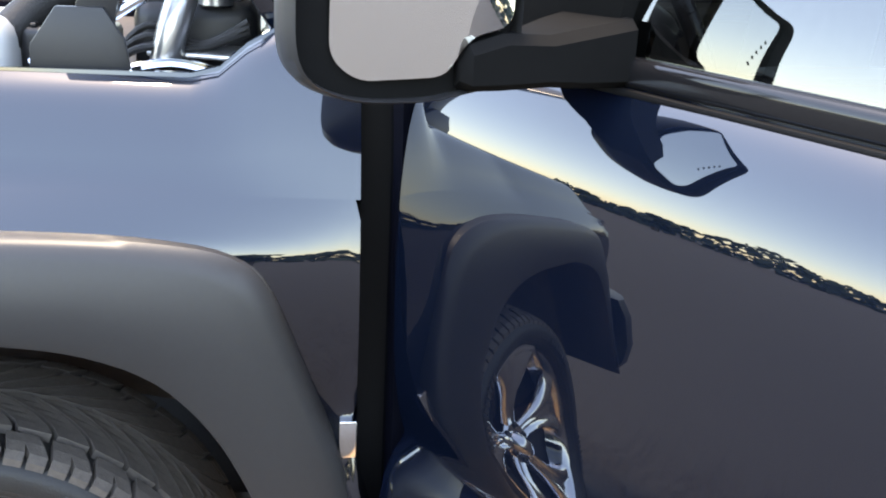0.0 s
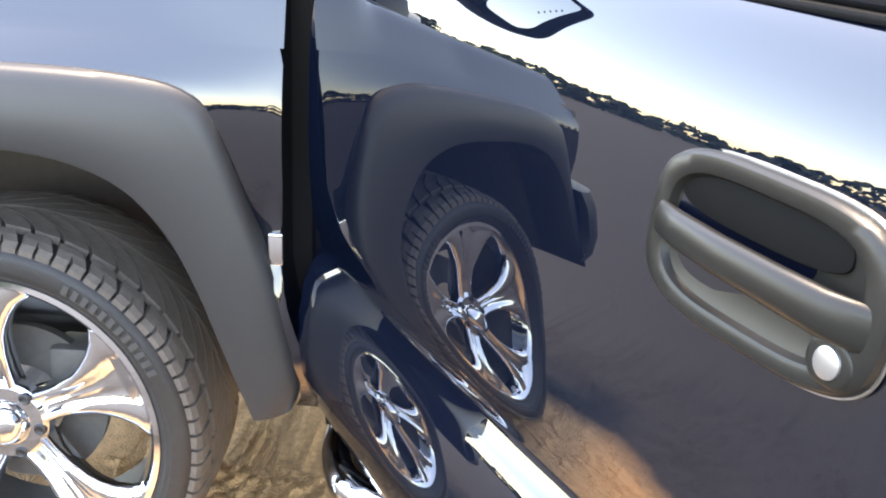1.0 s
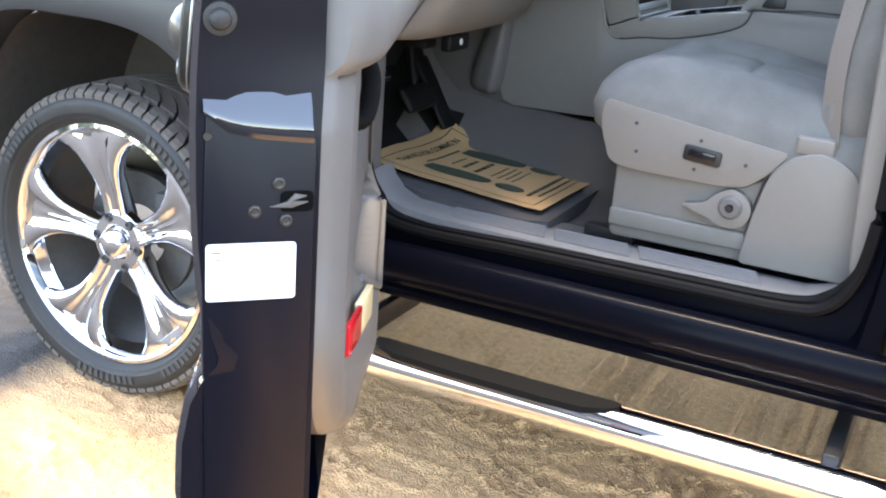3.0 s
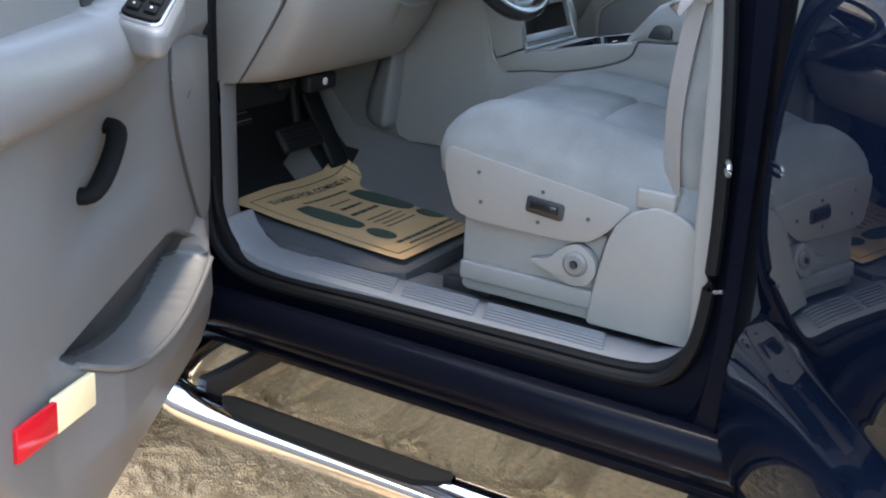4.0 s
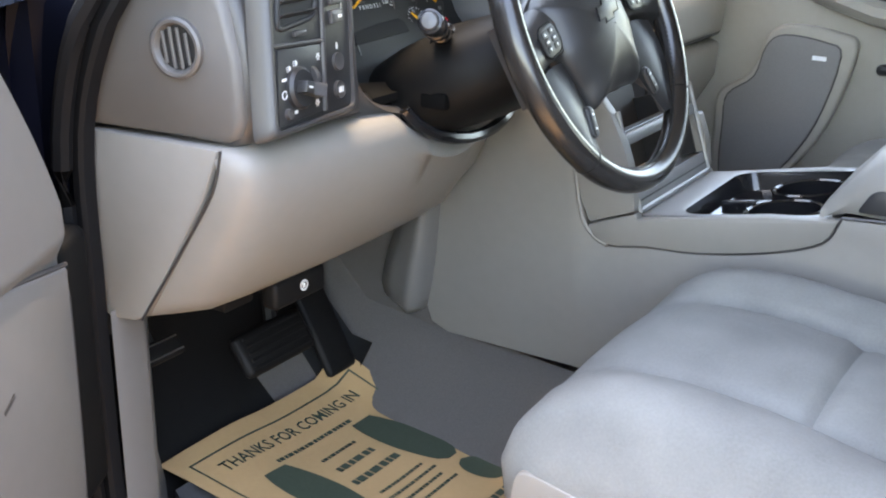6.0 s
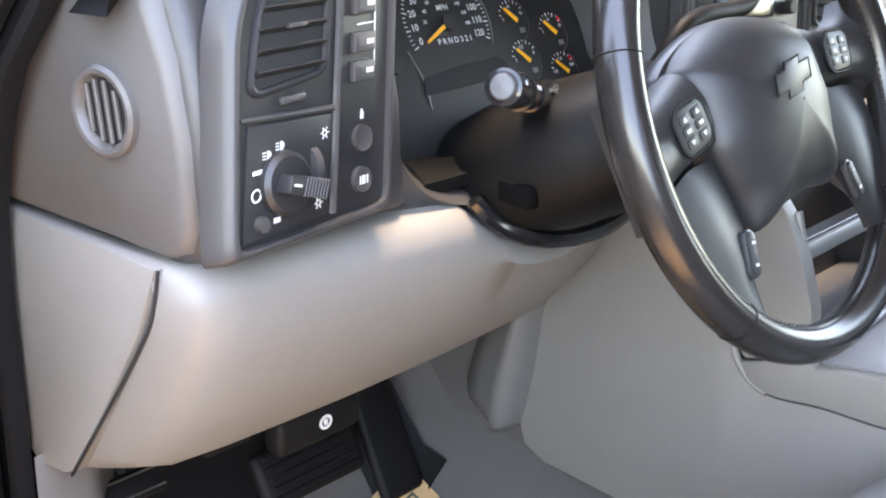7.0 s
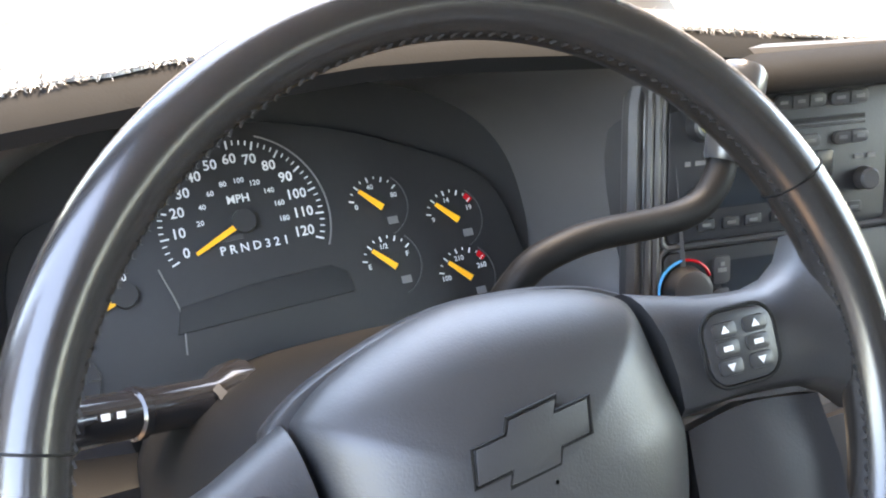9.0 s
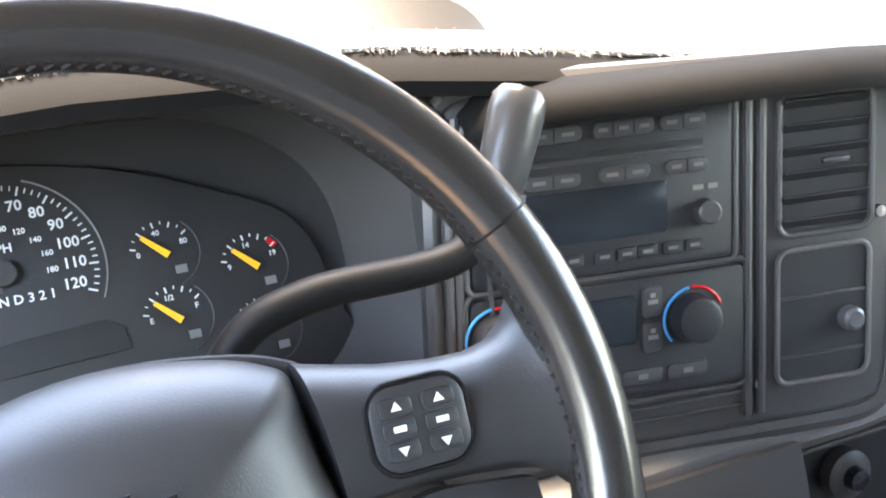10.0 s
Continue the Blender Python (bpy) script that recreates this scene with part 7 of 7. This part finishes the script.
def stack():
    st = thing("centre_stack", "black centre stack with radio, heater knobs and vents", "centre stack")
    ax = STACK.to_3x3() @ Vector((0, 0, 1))
    def line(points, r, name, mat=None, parent=None, closed=False):
        return part(name, moved(tube([(u, v, 0.0015) for u, v in points], r, 8, closed), STACK), mat or DASHGREY, parent or st)
    bez = round_corners([(-0.172, -0.108), (0.103, -0.108), (0.118, -0.094), (0.120, 0.092), (0.108, 0.112), (-0.155, 0.118), (-0.172, 0.106)], 0.022)
    pad(bez, STACK @ at(0, 0, -0.03), 0.030, DASHGREY, st, "bezel", 0.006, 3)
    part("bezel_edge", moved(tube([(u * 1.02, v * 1.03, -0.005) for u, v in bez], 0.007, 8, True), STACK), DASHGREY, st)
    for u in (-0.1665, -0.161, 0.0195, 0.0285):
        line([(u, -0.098), (u, 0.104)], 0.0030, "bezel_line")
    # radio: sunk face, three rows of keys, slot, display and two knobs
    r = pad(rounded(0.162, 0.096, 0.004), STACK @ at(-0.0725, 0.0515, 0.0), 0.003, BLACK, st, "radio", 0.001, label="black car radio")
    line(rounded(0.168, 0.102, 0.006, cx=-0.0725, cy=0.0515), 0.0020, "radio_rim", DARK, None, True)
    pad(rounded(0.094, 0.031, 0.003), STACK @ at(-0.080, 0.0390, 0.0025), 0.0012, SCREEN, r, "display", 0.0004)
    part("disc_slot", moved(box((-0.118, 0.0735, 0.002), (-0.010, 0.0765, 0.0036), 0.0006), STACK), HOLE, r)
    part("slot_lip", moved(box((-0.118, 0.0700, 0.002), (-0.010, 0.0725, 0.0046), 0.0008), STACK), DARK, r)
    for v, h, spans in ((0.0880, 0.0095, ((-0.103, 0.034, 2), (-0.0605, 0.038, 3), (-0.0235, 0.029, 2))), (0.0615, 0.0085, ((-0.104, 0.034, 2), (-0.0600, 0.032, 2), (-0.0210, 0.027, 2)))):
        for u, ln, n in spans:
            cap = pad(rounded(ln, h, 0.0038), STACK @ at(u, v, 0.0025), 0.0030, DARK, r, "key_cap", 0.0010)
            for k in range(n):
                bars([(0, 0, ln / n * 0.45)], 0.0022, STACK @ at(u + ln * ((k + 0.5) / n - 0.5), v, 0.0057), TRIM_MID, cap)
            for k in range(1, n):
                bars([(0, 0, 0.0007)], h * 0.9, STACK @ at(u + ln * (k / n - 0.5), v, 0.0057), HOLE, cap)
    for u in (-0.126, -0.108, -0.092, -0.073, -0.059, -0.046, -0.030, -0.016):
        key = pad(rounded(0.0125, 0.0078, 0.002), STACK @ at(u, 0.0135, 0.0025), 0.0020, BLACK, r, "key", 0.0008)
        bars([(0, 0, 0.006)], 0.0020, STACK @ at(u, 0.0135, 0.0046), TRIM_MID, key)
    part("tune_knob", lathe([(0.002, 0.0080), (0.011, 0.0074), (0.012, 0.006), (0.012, 0.0)], STACK @ Vector((-0.0090, 0.0325, 0)), ax, 24), DARK, r)
    bars([(-0.0135, 0.0475, 0.007), (-0.0040, 0.0475, 0.006)], 0.0030, STACK @ at(0, 0, 0.0032), TRIM, r)
    vol = part("volume_knob", lathe([(0.002, 0.0115), (0.006, 0.0110), (0.012, 0.0095), (0.013, 0.0075), (0.0115, 0.0050), (0.0115, 0.0)], STACK @ Vector((-0.131, 0.0790, 0)), ax, 28), BLACK, r)
    part("knob_cap", lathe([(0.0118, 0.0048), (0.0128, 0.0036), (0.0130, 0.0)], STACK @ Vector((-0.131, 0.0790, 0)), ax, 18), CAPGOLD, vol, "pale gold knob cap")
    bars([(-0.140, 0.0545, 0.004), (-0.131, 0.0545, 0.007), (-0.122, 0.0545, 0.004)], 0.0030, STACK @ at(0, 0, 0.0032), TRIM_MID, r)
    part("balance_knob", lathe([(0.002, 0.0085), (0.008, 0.0080), (0.0095, 0.006), (0.0095, 0.0)], STACK @ Vector((-0.133, 0.0300, 0)), ax, 24), DARK, r)
    # heater
    h = pad(rounded(0.172, 0.072, 0.006), STACK @ at(-0.0690, -0.0385, 0.0), 0.003, BLACK, st, "heater_panel", 0.001, label="black heater control panel")
    line(rounded(0.178, 0.079, 0.008, cx=-0.069, cy=-0.0385), 0.0019, "heater_rim", DARK, None, True)
    pad(rounded(0.060, 0.030, 0.003), STACK @ at(-0.083, -0.0270, 0.0025), 0.0012, SCREEN, h, "heater_display", 0.0004)
    for u, v in ((-0.0168, -0.0310), (-0.1395, -0.0270)):
        knob = part("heater_knob", lathe([(0.002, 0.0155), (0.005, 0.0150), (0.016, 0.0135), (0.017, 0.011), (0.017, 0.0)], STACK @ Vector((u, v, 0)), ax, 36), BLACK, h)
        for a0, a1, mm in ((222, 98, BLUE), (94, 20, RED)):
            arc = [(u + 0.0188 * math.cos(radians(a0 + (a1 - a0) * k / 16)), v + 0.0188 * math.sin(radians(a0 + (a1 - a0) * k / 16)), 0.0032) for k in range(17)]
            part("arc_print", moved(tube(arc, 0.0011, 5), STACK), mm, knob)
    for v in (-0.0175, -0.0390):
        for u in (-0.0435, -0.1140):
            key = pad(rounded(0.0125, 0.0185, 0.003), STACK @ at(u, v, 0.0025), 0.0026, DARK, h, "key", 0.0008)
            bars([(0, 0.0, 0.0062), (0.0, 0.004, 0.003)], 0.0026, STACK @ at(u, v, 0.0053), TRIM, key)
    for k in range(4):
        key = pad(rounded(0.026, 0.0090, 0.003), STACK @ at(-0.108 + 0.029 * k, -0.0625, 0.0025), 0.0022, DARK, h, "key", 0.0008)
        bars([(0, 0, 0.006)], 0.0030, STACK @ at(-0.108 + 0.029 * k, -0.0625, 0.0049), TRIM_MID, key)
    for v in (-0.084, -0.092):
        line([(-0.150, v), (0.016, v + 0.001)], 0.0012, "bezel_line", DARK)
    part("screw", lathe([(0.0, 0.0036), (0.0022, 0.0030), (0.0025, 0.0)], STACK @ Vector((0.0275, -0.0800, 0.0)), ax, 12), STEEL, st)
    # vent and storage box beyond the radio
    vr = rounded(0.0625, 0.086, 0.008, cx=0.0710, cy=0.0530)
    part("vent_frame", moved(tube([(u, v, 0.002) for u, v in vr], 0.0022, 8, True), STACK), DARK, st)
    # no opening here: a dark sheet gives the shade behind the slats
    pad(vr, STACK, 0.0008, HOLE, st, "vent_shade", 0)
    for k in range(6):
        part("slat", moved(box((0.0415, -0.0055, -0.0009), (0.0985, 0.0055, 0.0009), 0.0005, 1), STACK @ Matrix.Translation((0, 0.0165 + 0.0145 * k, 0.0015)) @ pose(0, 0, 0, 50, 0, 0)), BLACK, st)
    part("vent_tab", moved(box((0.0660, 0.0525, 0.004), (0.0840, 0.0560, 0.008), 0.0012), STACK), DASHGREY, st)
    part("thumb_wheel", lathe([(0.0, 0.0042), (0.003, 0.0036), (0.0035, 0.0)], STACK @ Vector((0.1085, 0.0180, 0.0)), ax, 14), STEEL, st)
    bx = rounded(0.0625, 0.084, 0.008, cx=0.0705, cy=-0.0410)
    part("box_frame", moved(tube([(u, v, 0.002) for u, v in bx], 0.0018, 8, True), STACK), ENDGREY, st)
    pad(bx, STACK, 0.0010, BLACK, st, "box_back", 0)
    for v in (-0.0290, -0.0660):
        part("box_shelf", moved(box((0.0415, v - 0.0009, 0.0005), (0.0990, v + 0.0009, 0.0028), 0.0006), STACK), DARK, st)
    part("knob", lathe([(0.0, 0.0080), (0.008, 0.0072), (0.010, 0.005), (0.010, 0.0)], STACK @ Vector((0.0885, -0.0465, 0.0)), ax, 20), STALKGREY, st)
    # padded hood over the stack, and its cheek to the far side
    hood = [(0.80, 1.350), (0.835, 1.374), (0.862, 1.379), (0.880, 1.376), (0.892, 1.368), (0.893, 1.360)]
    part("stack_hood", loft([[(x - q + 0.19 * (y - 0.88), y, z - d) for x, z in hood] for y, q, d in ((0.735, 0.02, 0.012), (0.75, 0.006, 0.003), (0.80, 0.0, 0.0), (0.95, 0.0, 0.0), (1.02, 0.004, 0.003), (1.06, 0.03, 0.02), (1.075, 0.06, 0.05))], False), MATTE, st, angle=60)
    part("side_cheek", loft([[(x, y, z) for x, y in ((0.85, 1.06), (0.905, 1.035), (0.915, 1.03), (0.905, 1.045), (0.84, 1.10))] for z in (1.12, 1.2, 1.3, 1.372)], False), DASHGREY, st)
    # lip under the heater, turned up at its far end, over a dark socket panel
    lip = [(0.880, 1.152), (0.902, 1.150), (0.912, 1.145), (0.916, 1.136), (0.910, 1.127), (0.88, 1.12)]
    part("lower_lip", loft([[(x + 0.05 * (y - 0.9), y, z + d) for x, z in lip] for y, d in ((0.69, -0.012), (0.72, -0.008), (0.85, 0.0), (0.97, 0.004), (1.02, 0.010), (1.05, 0.022), (1.07, 0.045))], False), ENDGREY, st, "grey lower lip")
    part("lower_face", loft([[(0.885, y, 1.124), (0.885, y, 1.05), (0.90, y, 0.985)] for y in (0.672, 0.9, 1.135)], False), BLACK, st)
    rim = [(0.9045, 0.885 + u, 1.082 + v) for u, v in rounded(0.33, 0.080, 0.022)]
    part("socket_rim", tube(rim, 0.0022, 8, True), SHIFTGREY, st)
    for y, sz in ((0.79, 0.014), (0.86, 0.010), (0.985, 0.018)):
        sk = part("power_socket", lathe([(0.0, sz), (0.010, sz), (0.013, sz * 0.75), (0.013, 0.0)], (0.888, y, 1.085), (1, 0, 0.1), 20), DARK, st)
        part("socket_cap", lathe([(0.012, sz * 0.5), (0.020, sz * 0.42), (0.021, 0.0)], (0.888, y, 1.085), (1, 0, 0.1), 14), GLOSS_BLACK, sk)
    # passenger side of the dash
    part("glove_box", slab([(0.70, 0.96), (0.83, 0.98), (0.868, 1.05), (0.872, 1.12), (0.70, 1.13)], 1.085, 1.50, "y", 0.015, 3), CREAM, dash, "light grey glove box")
    part("dash_band", slab([(0.70, 1.135), (0.872, 1.135), (0.875, 1.20), (0.86, 1.26), (0.70, 1.26)], 1.085, 1.50, "y", 0.012, 3), CREAM, dash)


CAPGOLD = material("pale_gold", (0.55, 0.47, 0.24), 0.3, 0.6, 0.05, 80)
SCREEN = material("radio_display", (0.012, 0.016, 0.02), 0.15, 0, 0.05, 100)
stack()


# ---- far side of the cabin ----
def far_side():
    fs = thing("far_door", "closed far front door with pale trim and grey speaker panel", "door")
    part("inner_panel", slab([(0.60, 0.62), (1.75, 0.62), (1.75, 1.30), (0.60, 1.28)], 1.50, 1.57, "y", 0.01), CREAM, fs)
    rest = [(1.012, 1.238, 0.0), (1.05, 1.218, 0.012), (1.16, 1.186, 0.022), (1.24, 1.178, 0.028), (1.30, 1.192, 0.030), (1.45, 1.198, 0.030), (1.65, 1.20, 0.030)]
    part("armrest", loft([[(x, 1.502, z - 0.012), (x, 1.490 - d, z - 0.004), (x, 1.478 - d, z + 0.012), (x, 1.482 - d, z + 0.028), (x, 1.502, z + 0.038)] for x, z, d in rest], False), CREAM, fs)
    part("armrest_groove", tube([(x, 1.499, z + 0.040) for x, z, d in rest], 0.004, 6), DARK, fs)
    sp = [(p.x, p.z) for p in smooth_line([(0.905, 0, 1.018), (0.954, 0, 1.060), (0.972, 0, 1.122), (1.004, 0, 1.146), (1.080, 0, 1.140), (1.113, 0, 1.116), (1.084, 0, 0.985), (1.030, 0, 0.888), (0.99, 0, 0.862), (0.925, 0, 0.840), (0.905, 0, 0.86), (0.902, 0, 0.96)], 4, True)]
    mid = (0.99, 0.99)
    part("speaker_housing", slab([(mid[0] + (x - mid[0]) * 1.22, mid[1] + (z - mid[1]) * 1.13) for x, z in sp], 1.472, 1.502, "y", 0.010, 3), CREAM, fs)
    part("speaker_panel", slab(sp, 1.4685, 1.476, "y", 0.003, 3), SPEAKER, fs, "grey speaker panel")
    part("panel_gap", tube([(x, 1.4715, z) for x, z in sp], 0.0022, 6, True), DARK, fs)
    part("speaker_badge", box((1.062, 1.4655, 1.106), (1.088, 1.469, 1.114)), LABEL, fs)
    part("door_pull", tube(smooth_line([(1.185, 1.488, 1.098), (1.20, 1.476, 1.102), (1.252, 1.474, 1.103), (1.258, 1.476, 1.088), (1.245, 1.49, 1.066)], 4), 0.011, 10), BLACK, fs)
    part("window_pane", loft([[(0.62, 1.54, 1.30), (1.75, 1.54, 1.32)], [(1.05, 1.48, 1.77), (1.70, 1.48, 1.78)]], False), GLASS, fs)
    part("window_pane", loft([[(1.80, 1.54, 1.32), (3.25, 1.54, 1.32)], [(1.78, 1.48, 1.78), (3.2, 1.48, 1.77)]], False), GLASS, fs)
    part("pillar", box((1.69, 1.49, 0.6), (1.82, 1.58, 1.83), 0.02), TRIM, fs)
    part("far_pillar", tube([(0.50, 1.56, 1.27), (0.88, 1.48, 1.79)], 0.04, 10), TRIM, fs)


far_side()
part("near_pillar", tube([(0.52, 0.13, 1.30), (0.70, 0.19, 1.55), (0.88, 0.25, 1.79)], 0.035, 10), TRIM, truck)
# ---- running board ----
def step_bar():
    bar = thing("side_step", "chrome tubular side step with black tread pad", "side step")
    part("tube", tube(smooth_line([(0.66, 0.20, 0.425), (0.625, 0.12, 0.400), (0.625, 0.04, 0.378), (0.665, -0.035, 0.363), (0.76, -0.070, 0.36), (1.2, -0.070, 0.36), (2.0, -0.070, 0.36), (2.8, -0.070, 0.36)], 6), 0.038, 16), CHROME, bar)
    rows = []
    for x, w in ((0.830, 0.008), (0.845, 0.022), (0.88, 0.032), (1.0, 0.034), (1.2, 0.034), (1.28, 0.032), (1.325, 0.022), (1.345, 0.008)):
        rows.append([(x, -0.070 + w * q, 0.36 + 0.040 * (1 - (q * w / 0.043) ** 2) ** 0.5 + h) for q, h in ((-1, -0.004), (-0.9, 0.004), (0, 0.007), (0.9, 0.004), (1, -0.004))])
    part("tread_pad", loft(rows, False), MATTE, bar, "smooth black tread pad")
    part("bracket", box((1.70, -0.05, 0.35), (1.73, 0.45, 0.41), 0.004), BLACK, bar)
    part("bracket", box((0.74, -0.05, 0.36), (0.765, 0.45, 0.41), 0.004), BLACK, bar)


step_bar()


# ---- under the raised bonnet ----
def engine_bay():
    bay = thing("engine_bay", "open engine bay with dark metal parts under a raised bonnet", "engine bay")
    part("bay_floor", box((-0.54, 0.143, 1.05), (0.50, 1.75, 1.12)), HOUSING, bay)
    part("bay_edge", box((-0.54, 0.145, 1.20), (0.40, 0.17, 1.245), 0.006), GLOSS_BLACK, bay)
    part("hinge_arm", moved(box((-0.026, -0.008, 0.0), (0.026, 0.008, 0.40), 0.004), pose(0.16, 0.19, 1.19, 0, 12, 0)), BLACK, bay, "black bonnet hinge arm")
    part("hinge_plate", slab([(0.10, 1.20), (0.24, 1.20), (0.225, 1.29), (0.20, 1.33), (0.14, 1.33), (0.105, 1.28)], 0.172, 0.182, "y", 0.002), BLACK, bay)
    part("hinge_bolt", lathe([(0.0, 0.013), (0.008, 0.012), (0.009, 0.0)], (0.165, 0.171, 1.222), (0, -1, 0), 16), SATIN, bay)
    part("reservoir", moved(box((-0.09, -0.08, -0.06), (0.09, 0.08, 0.06), 0.025, 3), pose(0.30, 0.42, 1.26)), BLACK, bay, "black plastic reservoir")
    part("hose", tube(smooth_line([(0.02, 0.30, 1.25), (0.10, 0.36, 1.32), (0.22, 0.42, 1.34), (0.36, 0.40, 1.30)], 6), 0.028, 12), RUBBER, bay)
    part("pipe", tube(smooth_line([(0.26, 0.25, 1.22), (0.28, 0.25, 1.30), (0.30, 0.27, 1.36)], 5), 0.022, 12), SATIN, bay)
    part("pipe", tube(smooth_line([(0.20, 0.22, 1.235), (0.28, 0.22, 1.25), (0.36, 0.22, 1.24), (0.40, 0.26, 1.28)], 5), 0.010, 10), CHROME, bay)
    part("bracket", slab([(0.24, 0.26), (0.40, 0.22), (0.41, 0.30), (0.30, 0.36)], 1.255, 1.262, "z", 0.002), SATIN, bay)
    part("white_tank", box((-0.06, 0.24, 1.16), (0.06, 0.42, 1.30), 0.03, 3), WHITE, bay, "white plastic tank")
    lid = part("fuse_box", box((0.06, 0.30, 1.20), (0.19, 0.40, 1.285), 0.012, 3), BLACK, bay, "black fuse box")
    for k in range(4):
        part("lid_rib", box((0.075 + 0.028 * k, 0.305, 1.284), (0.085 + 0.028 * k, 0.395, 1.290), 0.002, 1), BLACK, lid)
    for k in range(3):
        part("cable", tube(smooth_line([(0.18, 0.26 + 0.02 * k, 1.235), (0.24, 0.24 + 0.025 * k, 1.27 + 0.012 * k), (0.31, 0.27 + 0.02 * k, 1.265), (0.38, 0.30, 1.285 + 0.008 * k)], 5), 0.0055, 8), RUBBER, bay)
    part("filler_cap", lathe([(0.0, 0.026), (0.014, 0.025), (0.018, 0.021), (0.018, 0.0)], (0.33, 0.36, 1.318), (0, 0, 1), 20), SATIN, bay)
    part("strut_rod", tube([(0.10, 0.20, 1.25), (0.34, 0.195, 1.40)], 0.008, 10), CHROME, bay)
    bon = part("bonnet", moved(slab([(-0.75, 0.02), (0.06, 0.0), (0.06, 1.60), (-0.75, 1.58)], 0.0, 0.03, "z", 0.008), pose(0.40, 0.16, 1.33, 0, 55, 0)), PAINT, bay, "raised navy bonnet")
    part("cowl", slab([(0.36, 1.22), (0.47, 1.22), (0.46, 1.275), (0.40, 1.28)], 0.15, 1.75, "y", 0.006), BLACK, bay)
    for k in range(10):
        part("cowl_slat", box((0.40, 0.20 + 0.03 * k, 1.277), (0.45, 0.208 + 0.03 * k, 1.288)), SATIN, bay)


engine_bay()


# ---- far trees ----
def tree(x, y, h, seed):
    rnd = random.Random(seed)
    t = thing("tree", "distant dark green leafy tree behind the truck", "tree", group="distant trees")
    part("trunk", tube([(x, y, -0.1), (x + 0.1, y, h * 0.25), (x + 0.15, y + 0.1, h * 0.5)], [0.22, 0.16, 0.08], 8), BARK, t)
    verts, faces = [], []
    for k in range(420):
        a, q = rnd.uniform(0, 2 * math.pi), rnd.random() ** 0.5
        zz = rnd.uniform(0.22, 1.0)
        rad = h * 0.42 * (math.sin(math.pi * min(1, (zz - 0.15) * 1.05)) ** 0.7) * (0.8 + 0.35 * math.sin(3 * a + seed))
        p = Vector((x + rad * q * math.cos(a), y + rad * q * math.sin(a), zz * h))
        s = rnd.uniform(0.12, 0.32)
        u = Vector((rnd.uniform(-1, 1), rnd.uniform(-1, 1), rnd.uniform(-1, 1))).normalized() * s
        w = Vector((rnd.uniform(-1, 1), rnd.uniform(-1, 1), rnd.uniform(-1, 1))).normalized() * s
        b = len(verts)
        verts += [p - u, p + w, p + u, p - w]
        faces.append((b, b + 1, b + 2, b + 3))
    me = bpy.data.meshes.new("crown")
    me.from_pydata([tuple(v) for v in verts], [], faces)
    me.materials.append(LEAF)
    c = new("crown", me)
    c.parent = t


for k in range(14):
    a = 2 * math.pi * k / 14 + 0.2 * math.sin(7 * k)
    r = 34 + 7 * math.sin(3.7 * k)
    tree(0.8 + r * math.cos(a), r * math.sin(a), 2.4 + 1.2 * abs(math.sin(2.3 * k)), k)


def far_woods():
    """A low uneven belt of scrub and trees all round, too far to tell apart."""
    rnd = random.Random(5)
    verts, faces = [], []
    for k in range(14000):
        a = rnd.uniform(0, 2 * math.pi)
        r = rnd.uniform(48, 66)
        top = 3.4 + 2.4 * noise.noise(Vector((math.cos(a) * 6, math.sin(a) * 6, 0))) + 1.0 * noise.noise(Vector((math.cos(a) * 22, math.sin(a) * 22, 3)))
        p = Vector((r * math.cos(a), r * math.sin(a), rnd.uniform(0.0, max(0.8, top))))
        s = rnd.uniform(0.25, 0.75)
        u = Vector((rnd.uniform(-1, 1), rnd.uniform(-1, 1), rnd.uniform(-0.6, 0.6))).normalized() * s
        w = Vector((rnd.uniform(-0.4, 0.4), rnd.uniform(-0.4, 0.4), 1)).normalized() * s * 0.8
        b = len(verts)
        verts += [tuple(p - u), tuple(p + w), tuple(p + u), tuple(p - w)]
        faces.append((b, b + 1, b + 2, b + 3))
    me = bpy.data.meshes.new("far_woods")
    me.from_pydata(verts, [], faces)
    me.materials.append(LEAF)
    tagged(new("far_woods", me), "low belt of dark green scrub and trees on the horizon", "woods", kind="stuff")


far_woods()
